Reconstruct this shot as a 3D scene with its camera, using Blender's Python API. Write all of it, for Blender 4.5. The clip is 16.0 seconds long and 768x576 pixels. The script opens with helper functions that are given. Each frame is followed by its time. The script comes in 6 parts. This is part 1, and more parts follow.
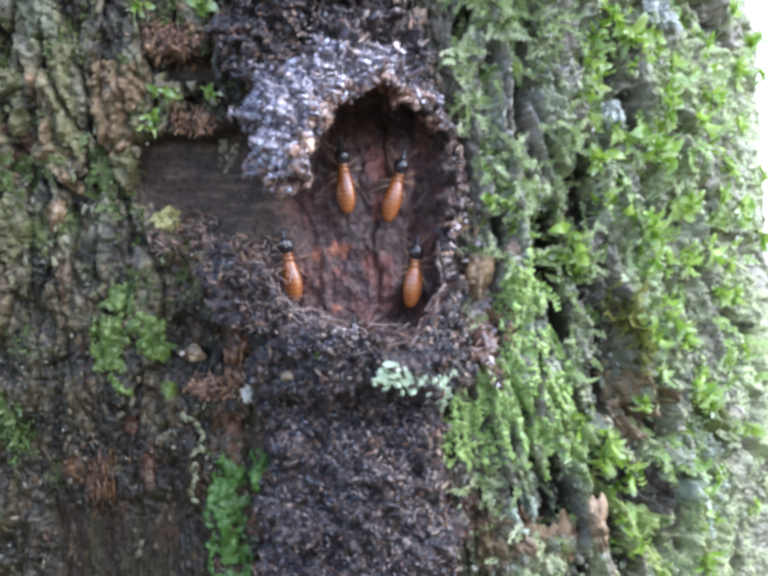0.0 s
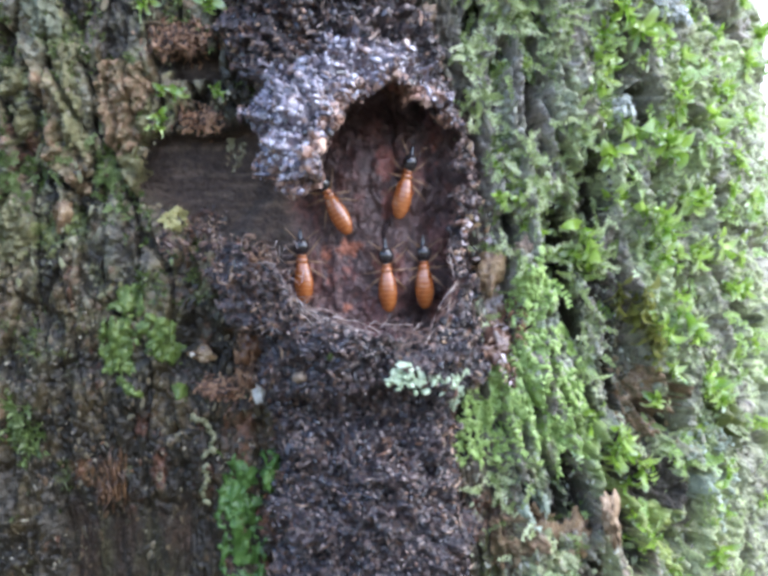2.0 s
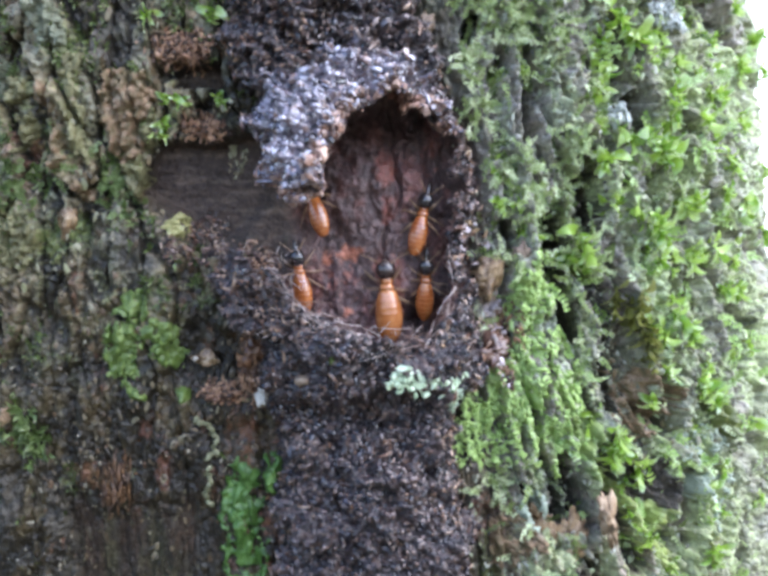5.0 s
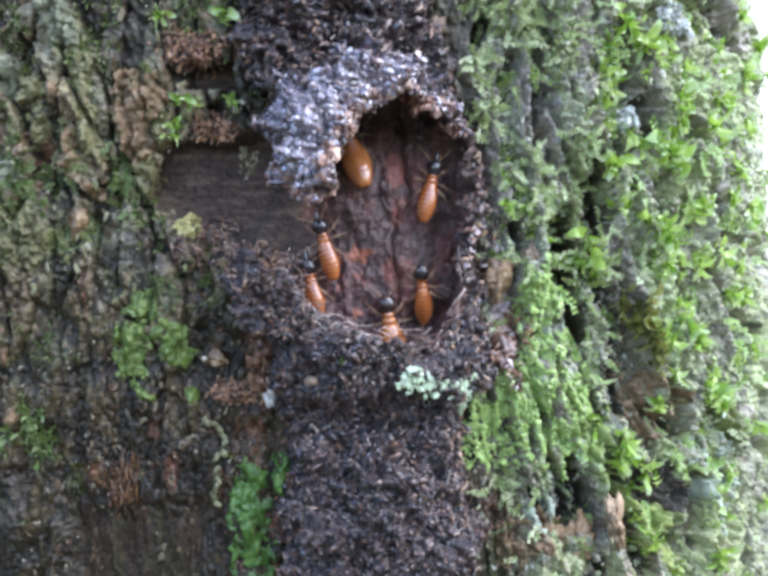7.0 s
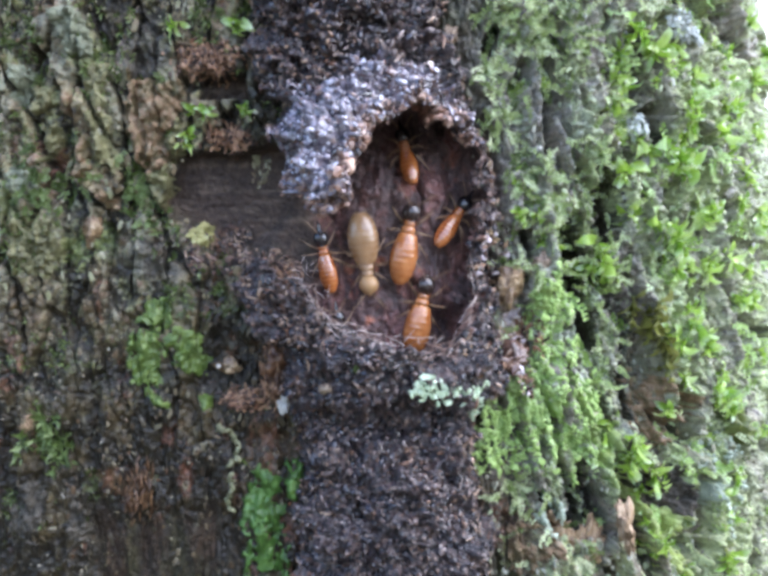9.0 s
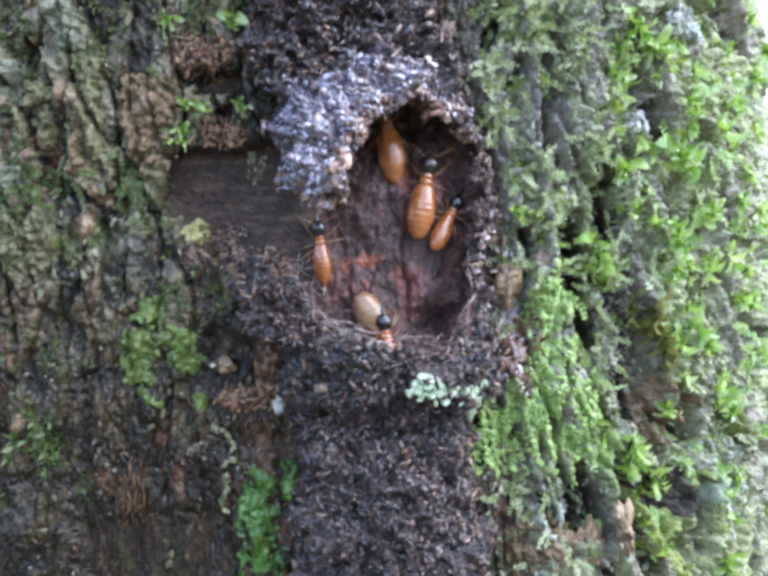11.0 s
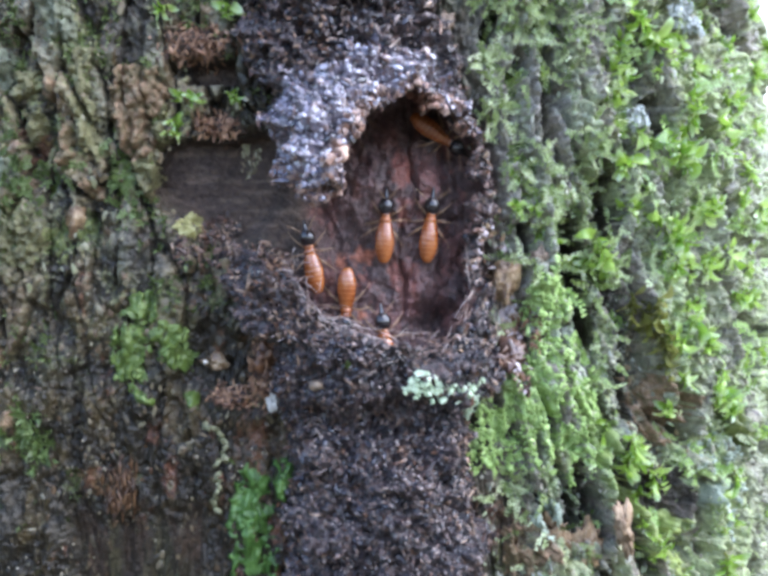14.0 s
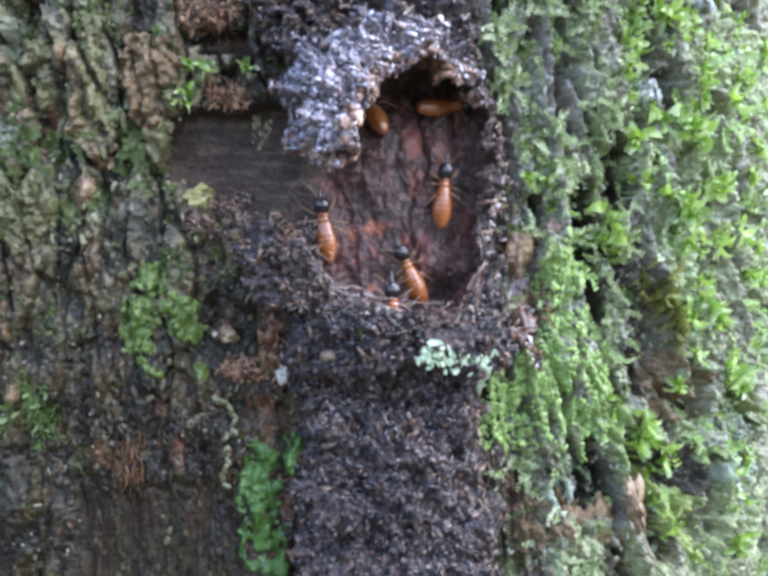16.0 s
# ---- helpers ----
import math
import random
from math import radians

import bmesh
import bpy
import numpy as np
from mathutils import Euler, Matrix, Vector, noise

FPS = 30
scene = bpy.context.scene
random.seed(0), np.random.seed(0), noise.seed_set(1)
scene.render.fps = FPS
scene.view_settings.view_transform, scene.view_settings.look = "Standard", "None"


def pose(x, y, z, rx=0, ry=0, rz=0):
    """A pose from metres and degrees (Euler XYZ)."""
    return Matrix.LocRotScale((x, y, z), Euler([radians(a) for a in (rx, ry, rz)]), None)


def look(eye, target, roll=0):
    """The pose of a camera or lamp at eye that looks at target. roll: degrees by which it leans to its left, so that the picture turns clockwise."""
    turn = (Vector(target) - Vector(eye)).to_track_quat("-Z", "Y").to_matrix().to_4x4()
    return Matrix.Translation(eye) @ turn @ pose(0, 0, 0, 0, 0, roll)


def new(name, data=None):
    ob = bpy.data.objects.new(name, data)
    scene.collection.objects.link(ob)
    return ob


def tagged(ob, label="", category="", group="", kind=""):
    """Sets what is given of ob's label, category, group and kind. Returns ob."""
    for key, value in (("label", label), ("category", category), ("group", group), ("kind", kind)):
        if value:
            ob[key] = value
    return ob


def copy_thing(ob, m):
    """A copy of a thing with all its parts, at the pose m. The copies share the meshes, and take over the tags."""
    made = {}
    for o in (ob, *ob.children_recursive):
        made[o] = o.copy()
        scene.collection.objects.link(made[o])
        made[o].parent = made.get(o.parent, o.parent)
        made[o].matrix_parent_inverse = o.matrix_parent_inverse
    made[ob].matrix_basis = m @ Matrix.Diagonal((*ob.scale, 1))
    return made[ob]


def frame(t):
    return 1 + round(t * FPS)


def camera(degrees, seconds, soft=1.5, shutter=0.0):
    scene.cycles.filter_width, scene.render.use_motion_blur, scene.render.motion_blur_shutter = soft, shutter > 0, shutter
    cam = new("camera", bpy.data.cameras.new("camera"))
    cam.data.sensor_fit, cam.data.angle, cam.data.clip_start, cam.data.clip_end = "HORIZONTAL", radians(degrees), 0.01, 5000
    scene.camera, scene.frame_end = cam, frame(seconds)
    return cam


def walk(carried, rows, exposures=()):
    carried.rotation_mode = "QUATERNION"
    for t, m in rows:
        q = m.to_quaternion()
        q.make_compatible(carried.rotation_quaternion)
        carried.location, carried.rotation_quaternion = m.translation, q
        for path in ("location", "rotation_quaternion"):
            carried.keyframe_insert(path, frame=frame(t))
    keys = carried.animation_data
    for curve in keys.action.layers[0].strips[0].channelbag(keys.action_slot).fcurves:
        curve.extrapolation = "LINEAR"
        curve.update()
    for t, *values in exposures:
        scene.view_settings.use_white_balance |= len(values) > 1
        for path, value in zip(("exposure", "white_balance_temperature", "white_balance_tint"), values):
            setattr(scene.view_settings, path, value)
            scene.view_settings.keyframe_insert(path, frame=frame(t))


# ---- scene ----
# A leaning mossy trunk seen from about five centimetres, with a termite shelter tube
# that has been broken open. Lengths below are in millimetres and scaled by MM.
MM = 0.001

cam = camera(45, 16.0, soft=3.6, shutter=0.6)
PATH = [
    (0.0, look((0.001823, -0.047660, -0.000557), (0.000998, 0.002332, -0.000231), 0.370)),
    (0.5, look((0.000440, -0.045829, -0.000290), (0.000229, 0.004170, -0.000213), 0.277)),
    (1.0, look((0.000611, -0.045150, 0.000394), (0.000478, 0.004850, 0.000141), 0.048)),
    (1.5, look((-0.000119, -0.044820, -0.000355), (0.000120, 0.005178, -0.000611), 0.154)),
    (2.0, look((0.000928, -0.047354, 0.000152), (0.000459, 0.002642, -0.000339), -0.161)),
    (2.5, look((0.000682, -0.047985, -0.000638), (0.000217, 0.002012, -0.000984), -0.163)),
    (3.0, look((0.000633, -0.047939, -0.000489), (0.000187, 0.002057, -0.000957), -0.077)),
    (3.5, look((0.000997, -0.047771, -0.000430), (0.000462, 0.002224, -0.000858), -0.161)),
    (3.7, look((0.000780, -0.047957, 0.000436), (0.000476, 0.002033, -0.000501), -0.184)),
    (5.8, look((0.000777, -0.048131, 0.000413), (0.000470, 0.001867, 0.000101), -0.399)),
    (6.0, look((0.000727, -0.047982, 0.000323), (0.000465, 0.002017, 0.000014), -0.381)),
    (6.5, look((0.000341, -0.048010, 0.000113), (0.000217, 0.001990, -0.000072), -0.217)),
    (7.0, look((0.000000, -0.048284, 0.000000), (-0.000000, 0.001716, 0.000000), -0.000)),
    (7.5, look((0.000127, -0.048541, 0.000330), (-0.000097, 0.001459, 0.000207), -0.162)),
    (8.0, look((-0.000306, -0.048739, 0.000577), (-0.000445, 0.001260, 0.000328), -0.285)),
    (8.5, look((-0.000600, -0.048553, 0.000524), (-0.000593, 0.001446, 0.000251), -0.242)),
    (9.0, look((-0.000630, -0.048664, 0.000738), (-0.000641, 0.001335, 0.000384), -0.144)),
    (11.5, look((-0.000850, -0.047703, 0.000339), (-0.000392, 0.002294, 0.000145), 0.088)),
    (12.0, look((-0.001031, -0.047425, -0.000160), (-0.000403, 0.002571, -0.000278), 0.280)),
    (12.5, look((-0.000876, -0.047309, -0.000354), (-0.000260, 0.002687, -0.000332), 0.270)),
    (13.0, look((-0.000921, -0.046886, -0.000708), (-0.000248, 0.003109, -0.000648), 0.250)),
    (13.5, look((-0.001511, -0.047112, -0.000796), (-0.000640, 0.002880, -0.000573), 0.281)),
    (14.0, look((-0.000881, -0.047202, 0.000165), (-0.000246, 0.002794, 0.000094), 0.192)),
    (14.5, look((-0.001103, -0.047350, 0.000082), (-0.000382, 0.002645, 0.000029), 0.194)),
    (15.0, look((-0.001622, -0.047486, -0.001170), (-0.000835, 0.002507, -0.000891), 0.367)),
    (15.5, look((-0.001314, -0.046833, -0.001595), (-0.000499, 0.003160, -0.001306), 0.278)),
    (16.0, look((-0.001801, -0.046858, -0.001650), (-0.000778, 0.003131, -0.001281), 0.320)),
]
walk(cam, PATH, exposures=[(0.0, 1.8, 5860, 15), (9.0, 1.8, 5850, 15), (11.5, 1.8, 5740, 15), (16.0, 1.82, 5740, 15)])

# ---- light: bright overcast sky over a clearing, soft sun from high behind the camera's right ----
world = bpy.data.worlds.new("overcast_sky")
scene.world = world
world.use_nodes = True
wn, wl = world.node_tree.nodes, world.node_tree.links
sky = wn.new("ShaderNodeTexSky")
sky.sky_type = "NISHITA"
sky.sun_disc = False
sky.sun_elevation = radians(58)
sky.sun_rotation = radians(150)
sky.air_density, sky.dust_density, sky.ozone_density = 1.0, 1.2, 1.0
wn["Background"].inputs["Strength"].default_value = 0.15
wl.new(sky.outputs["Color"], wn["Background"].inputs["Color"])

sun = new("sun", bpy.data.lights.new("sun", "SUN"))
sun.data.energy = 1.55
sun.data.angle = radians(70)
sun.data.color = (1.0, 0.97, 0.92)
sun.matrix_basis = look((1.6, -0.6, 1.25), (0, 0, 0))


# bright hazy daylight far behind the tree
def build_backdrop():
    bm = bmesh.new()
    ring = [(60 * math.sin(t), 60 * math.cos(t)) for t in np.linspace(-1.4, 1.4, 25)]
    low, high = [bm.verts.new((x, y, -6)) for x, y in ring], [bm.verts.new((x, y, 45)) for x, y in ring]
    for k in range(24):
        bm.faces.new((low[k], low[k + 1], high[k + 1], high[k]))
    me = bpy.data.meshes.new("backdrop")
    bm.to_mesh(me)
    bm.free()
    m = bpy.data.materials.new("hazy_daylight")
    m.use_nodes = True
    p = m.node_tree.nodes["Principled BSDF"]
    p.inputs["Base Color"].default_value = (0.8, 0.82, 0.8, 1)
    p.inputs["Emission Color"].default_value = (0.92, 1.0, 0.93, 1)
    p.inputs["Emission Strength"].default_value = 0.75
    me.materials.append(m)
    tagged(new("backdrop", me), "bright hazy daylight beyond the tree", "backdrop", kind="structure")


build_backdrop()


# ---- numbers: noise on the plane, outlines, smooth steps ----
def chance(ix, iy, seed):
    h = (ix.astype(np.int64) * 374761393 + iy.astype(np.int64) * 668265263 + seed * 974711) & 0xFFFFFFFF
    h = ((h ^ (h >> 13)) * 1274126177) & 0xFFFFFFFF
    return ((h ^ (h >> 16)) & 0xFFFFFF) / float(0x1000000)


def smooth_noise(x, y, seed):
    """Smooth noise from -1 to 1, one lump a unit."""
    x, y = np.asarray(x, float), np.asarray(y, float)
    ix, iy = np.floor(x), np.floor(y)
    u, v = x - ix, y - iy
    u, v = u * u * u * (u * (u * 6 - 15) + 10), v * v * v * (v * (v * 6 - 15) + 10)
    a, b = chance(ix, iy, seed), chance(ix + 1, iy, seed)
    c, d = chance(ix, iy + 1, seed), chance(ix + 1, iy + 1, seed)
    return 2 * ((a * (1 - u) + b * u) * (1 - v) + (c * (1 - u) + d * u) * v) - 1


def layers(x, y, seed, octaves=4, gain=0.5):
    total, size, scale = 0.0, 1.0, 1.0
    for k in range(octaves):
        total = total + size * smooth_noise(x * scale + 17.3 * k, y * scale - 9.1 * k, seed + 31 * k)
        size, scale = size * gain, scale * 2.03
    return total


def ridges(x, y, seed, octaves=3):
    total, size, scale = 0.0, 1.0, 1.0
    for k in range(octaves):
        total = total + size * (1 - 2 * np.abs(smooth_noise(x * scale + 5.7 * k, y * scale + 3.3 * k, seed + 13 * k)))
        size, scale = size * 0.5, scale * 2.1
    return total


def cells(x, y, seed):
    """Distance to the nearest of scattered seeds, to the second nearest, and the nearest one's number from 0 to 1."""
    x, y = np.asarray(x, float), np.asarray(y, float)
    ix, iy = np.floor(x), np.floor(y)
    first, second, mark = np.full(x.shape, 9.0), np.full(x.shape, 9.0), np.zeros(x.shape)
    for dx in (-1, 0, 1):
        for dy in (-1, 0, 1):
            jx, jy = ix + dx, iy + dy
            d = np.hypot(jx + chance(jx, jy, seed) - x, jy + chance(jx, jy, seed + 7) - y)
            near = d < first
            second = np.where(near, first, np.minimum(second, d))
            mark = np.where(near, chance(jx, jy, seed + 19), mark)
            first = np.where(near, d, first)
    return first, second, mark


def step(lo, hi, x):
    u = np.clip((x - lo) / (hi - lo), 0, 1)
    return u * u * (3 - 2 * u)


def inside(outline, a, b):
    """Signed distance to a closed outline: above 0 within it."""
    a, b = np.asarray(a, float), np.asarray(b, float)
    best, within = np.full(a.shape, 1e9), np.zeros(a.shape, bool)
    for (x0, y0), (x1, y1) in zip(outline, outline[1:] + outline[:1]):
        dx, dy = x1 - x0, y1 - y0
        k = np.clip(((a - x0) * dx + (b - y0) * dy) / (dx * dx + dy * dy), 0, 1)
        best = np.minimum(best, np.hypot(a - x0 - k * dx, b - y0 - k * dy))
        if dy:
            within ^= ((y0 > b) != (y1 > b)) & (a < x0 + (b - y0) * dx / dy)
    return np.where(within, best, -best)


def mix(p, q, k):
    return p + (q - p) * np.asarray(k)[..., None]


# ---- the trunk's shape ----
# Every place on the front is named by its chart (a, b): millimetres right and up as the
# trunk shows from FAR millimetres in front of it.
FAR = 48.28
HALF, DEEP, SQUARE = 34.6, 31.0, 2.6
LEAN_X, LEAN_Y = 0.125, 0.12


def bow(z):
    """The trunk leans here and straightens above and below."""
    return 60 * np.tanh(z / 60)


def bark_depth(x, z):
    u = np.clip(np.abs(x + 6 + LEAN_X * bow(z)) / HALF, 0, 0.9999)
    return DEEP * (1 - (1 - u**SQUARE) ** (1 / SQUARE)) - 0.5 - LEAN_Y * bow(z)


def site(a, b):
    """The place on the smooth trunk that the chart names."""
    a, b = np.asarray(a, float), np.asarray(b, float)
    y = np.zeros(np.broadcast(a, b).shape)
    for _ in range(40):
        k = 1 + y / FAR
        y = 0.5 * y + 0.5 * np.minimum(bark_depth(a * k, b * k), 16)
    k = 1 + y / FAR
    return np.stack([a * k, y, b * k], -1)


def outward(p):
    e = 0.05
    x, z = p[..., 0], p[..., 2]
    gx = (bark_depth(x + e, z) - bark_depth(x - e, z)) / (2 * e)
    gz = (bark_depth(x, z + e) - bark_depth(x, z - e)) / (2 * e)
    n = np.stack([gx, -np.ones_like(gx), gz], -1)
    return n / np.linalg.norm(n, axis=-1, keepdims=True)


# outlines on the chart
OPENING = [(-2.4, 5.3), (-2.6, 6.6), (-2.0, 8.1), (-0.9, 9.3), (0.7, 9.8), (2.4, 9.8), (3.8, 8.9), (4.6, 7.1), (4.85, 5.6),
           (4.75, 4.0), (4.4, 3.0), (4.1, 1.5), (4.2, 0.0), (3.95, -1.3), (3.1, -2.3), (1.9, -2.9), (0.4, -2.7), (-1.1, -2.2),
           (-2.6, -1.7), (-3.7, -1.1), (-4.4, -0.1), (-5.2, 1.0), (-6.7, 1.9), (-8.0, 2.2), (-7.9, 5.0), (-6.4, 6.6), (-5.7, 5.6),
           (-4.7, 4.85), (-3.5, 4.4), (-2.65, 4.8)]
BARE_WOOD = [(-12.0, 4.6), (-11.85, 5.6), (-11.5, 6.6), (-11.0, 7.5), (-10.2, 7.75), (-9.0, 7.4), (-7.5, 7.55), (-6.0, 7.4), (-3.2, 7.0), (-3.4, 3.0),
             (-5.0, 1.9), (-6.6, 2.6), (-8.2, 2.3), (-9.6, 2.9), (-10.6, 3.9)]
BARE_SQUARE = [(-10.3, 11.7), (-7.9, 11.7), (-7.8, 10.4), (-10.2, 10.3)]


# the wet part of the tunnel's broken hood, its pale sheen painted as colour
HOOD = [(-6.2, 7.0), (-5.7, 8.9), (-4.7, 10.4), (-3.2, 11.2), (-2.4, 12.5), (-0.6, 12.3), (1.7, 12.0), (2.8, 10.4), (4.3, 8.3), (3.0, 8.8), (1.0, 9.4),
        (-1.1, 9.0), (-1.8, 7.6), (-2.2, 6.4), (-2.8, 4.2), (-4.4, 4.4), (-5.9, 5.2)]
# along the tube: chart height, left foot, right foot, rise above the bark, lean of the crown to the left
TUBE = np.array([(-24, -5.2, 5.1, 3.4, 0.0), (-12, -5.1, 4.5, 3.6, 0.0), (-9.2, -4.9, 4.0, 3.4, 0.0), (-7.2, -4.75, 3.6, 2.2, 0.0),
                 (-6.3, -5.0, 3.9, 2.2, 0.0), (-5.5, -5.35, 4.4, 3.8, 0.0), (-3.6, -5.7, 5.8, 4.3, 0.1), (-1.6, -6.8, 5.15, 4.2, 0.1), (0.2, -8.0, 4.7, 3.5, 0.1),
                 (2.2, -8.0, 4.75, 3.7, 0.15), (4.3, -5.9, 5.0, 6.0, 0.3), (6.0, -5.7, 5.0, 6.3, 0.35), (8.6, -5.8, 4.3, 5.4, 0.35),
                 (11.2, -6.3, 3.0, 3.9, 0.1), (13.5, -7.1, 2.1, 3.2, 0.0), (24, -7.3, 1.6, 3.0, 0.0)])
# long open cracks in the mossy bark: from, to, half width
SLOTS = [((9.8, 0.8), (10.2, -2.6), 0.3), ((9.3, 3.8), (9.7, 1.0), 0.42), ((10.9, 7.2), (11.3, 3.0), 0.36), ((9.7, -9.0), (10.7, -12.4), 0.3), ((9.5, -10.2), (9.6, -12.5), 0.22),
         ((11.6, -8.8), (13.4, -14.6), 0.42), ((16.1, -9.6), (15.9, -12.3), 0.32), ((14.8, -4.8), (15.1, -7.6), 0.26), ((12.2, 13.4), (12.3, 11.8), 0.4), ((7.8, 9.8), (7.9, 7.4), 0.28),
         ((12.0, -3.6), (12.3, -6.4), 0.24), ((15.0, 1.2), (15.2, -1.0), 0.26), ((6.7, 3.8), (6.9, 2.0), 0.2), ((13.2, 9.6), (13.5, 8.0), 0.3), ((15.2, 8.2), (15.5, 6.0), 0.28),
         ((18.3, -1.0), (18.4, -4.0), 0.3), ((5.4, 14.6), (5.0, 13.0), 0.3), ((7.8, -10.5), (8.3, -12.5), 0.18), ((5.7, -12.0), (5.8, -15.5), 0.35), ((13.9, 5.2), (14.2, 3.9), 0.3)]
ROTTEN = [(-15.2, -11.2), (-11.5, -11.6), (-8.2, -10.6), (-8.0, -18), (-16.5, -18)]


def relief(a, b):
    """How far the bark stands out from the smooth trunk, and its zones."""
    right = step(3.5, 7.5, a + 0.08 * b + 0.5 * layers(a * 0.5, b * 0.25, 5, 2))
    wa = a + 0.35 * layers(a * 0.35, b * 0.25, 71, 2)
    wb = b + 0.35 * layers(a * 0.3, b * 0.3, 72, 2)
    # left: upright bark strips with deep gaps above, granular rotten bark below; right: mossy furrows with cracks
    high = step(-7, 5, b + 2.5 * layers(a * 0.25, b * 0.25, 12, 2))
    f1, f2, mark = cells(wa * 0.62 + 0.06 * wb, wb * 0.17, 11)
    strips = step(0.02, 0.15 + 0.1 * smooth_noise(a * 1.5, b * 1.2, 13), f2 - f1) * (0.35 + 0.7 * mark)
    f3, f4, slab = cells(wa * 0.9 + 0.2 * layers(a * 1.2, b * 1.2, 16, 2), wb * 0.55, 17)
    edges = step(0.0, 0.1, f4 - f3 - 0.03)
    left_h = (0.3 + 0.7 * high) * (strips - 0.5) + (0.15 + 0.3 * high) * (slab - 0.5) * edges + 0.26 * layers(a * 0.8, b * 0.5, 21, 4, 0.52) + (0.07 + 0.05 * high) * layers(a * 3.6, b * 2.2, 22, 3, 0.62)
    g1, g2, gm = cells(a * 2.6, b * 2.2, 15)
    left_h = left_h + (0.04 + 0.07 * high) * (0.5 - g1) * (gm > 0.3) + (1 - high) * 0.3 * layers(a * 1.5, b * 0.22, 23, 3)
    furrow = ridges(wa * 0.5 + 0.09 * wb, wb * 0.1, 31, 3)
    c1, c2, cm = cells(a * 1.5, b * 1.2, 35)
    k1, k2, km = cells(wa * 0.7 + 0.12 * wb, wb * 0.13, 38)
    crack = (1 - step(0.03, 0.17, k2 - k1 + 0.05 * smooth_noise(a * 3, b * 2, 48))) * step(-0.5, 0.0, layers(a * 0.4, b * 0.25, 39, 2))
    right_h = 0.95 * np.clip(furrow, -1.2, 1.0) + 0.34 * layers(a * 0.8, b * 0.35, 33, 4) + 0.34 * (0.55 - c1) * (0.3 + cm) + 0.3 * layers(a * 2.4, b * 1.4, 36, 4, 0.65) + 0.14 * layers(a * 5.5, b * 4.0, 40, 3, 0.7) + 0.5 * (km - 0.5) - 1.4 * crack
    for (x0, z0), (x1, z1), half in SLOTS:
        k = np.clip(((a - x0) * (x1 - x0) + (b - z0) * (z1 - z0)) / ((x1 - x0) ** 2 + (z1 - z0) ** 2), 0, 1)
        gap = np.hypot(a - x0 - k * (x1 - x0), b - z0 - k * (z1 - z0)) + 0.12 * layers(a * 1.5, b * 1.0, 37, 3)
        right_h = right_h - 2.3 * step(half * 1.9, half * 0.8, gap)
    h = left_h * (1 - right) + right_h * right * (1 - 0.35 * step(15.5, 18.5, a))
    soft = 1.0 * step(5.0, 3.0, b + 0.15 * (a + 8))
    wood = step(-0.15 - soft, 0.25 + 0.7 * soft, np.maximum(inside(BARE_WOOD, a + 0.3 * layers(a * 0.9, b * 0.9, 74, 3), b + 0.45 * layers(a * 0.6, b * 0.6, 75, 3)), inside(BARE_SQUARE, a, b)))
    grain = 0.02 * layers(a * 0.5 + 0.4 * layers(a * 0.6, b * 0.6, 41, 2), b * 5.0 + 0.6 * layers(a * 0.5, b * 0.5, 42, 2), 43, 3)
    h = h * (1 - wood) + (-1.25 + grain + 0.12 * layers(a * 0.4, b * 0.4, 44, 2)) * wood
    rot = step(-1.0, 0.8, inside(ROTTEN, wa, wb))
    h = h * (1 - 0.75 * rot) + (-0.6 + 0.3 * layers(a * 1.4, b * 0.18, 45, 4, 0.6) + 0.08 * layers(a * 4, b * 2, 46, 3)) * rot
    wood = np.maximum(wood, rot * step(-0.7, 0.5, layers(a * 1.3, b * 0.35, 47, 4) + 0.15))
    floor = step(-1.2, 0.1, inside(OPENING, a, b)) * step(-4.9, -3.2, a + 0.5 * (b < 2.0) * (2.0 - b))
    deep = 1.5 * step(5.5, 9.5, b) + 1.4 * np.exp(-(((a - 2.8) / 1.1) ** 2 + ((b + 1.7) / 0.9) ** 2))
    deep = deep + 0.9 * step(2.2, 3.2, a + 0.25 * layers(a * 0.8, b * 0.8, 54, 3)) * step(-0.8, 1.2, b) + 0.6 * step(-2.2, -3.6, a) * step(1.5, 3.5, b)
    split = 1 - step(0.02, 0.16, np.abs(a - 0.55 - 0.05 * b - 0.35 * layers(a * 0.1, b * 0.5, 51, 3)))
    seam = 1 - step(0.02, 0.14, np.abs(a - 1.5 + 0.06 * b - 0.3 * layers(a * 0.1, b * 0.6, 55, 3)))
    chips, chips2, chip_mark = cells(a * 1.5 + 0.3 * layers(a, b, 56, 2), b * 0.8, 57)
    floor_h = -0.8 - deep + 0.3 * layers(a * 0.8, b * 0.45, 52, 4, 0.55) - 0.4 * split * step(-0.5, 1.0, 3.0 - np.abs(b - 1)) - 0.4 * seam * step(3.0, 4.5, b)
    floor_h = floor_h + 0.3 * (chip_mark - 0.5) * step(0.02, 0.12, chips2 - chips) + 0.06 * layers(a * 4.5, b * 3.0, 53, 3, 0.6)
    foot_l, foot_r = np.interp(b, TUBE[:, 0], TUBE[:, 1]), np.interp(b, TUBE[:, 0], TUBE[:, 2])
    tube_base = step(-0.4, 0.8, a - foot_l) * step(-0.4, 0.8, foot_r - a)
    h = h * (1 - 0.85 * tube_base) - 0.5 * tube_base * (1 - floor)
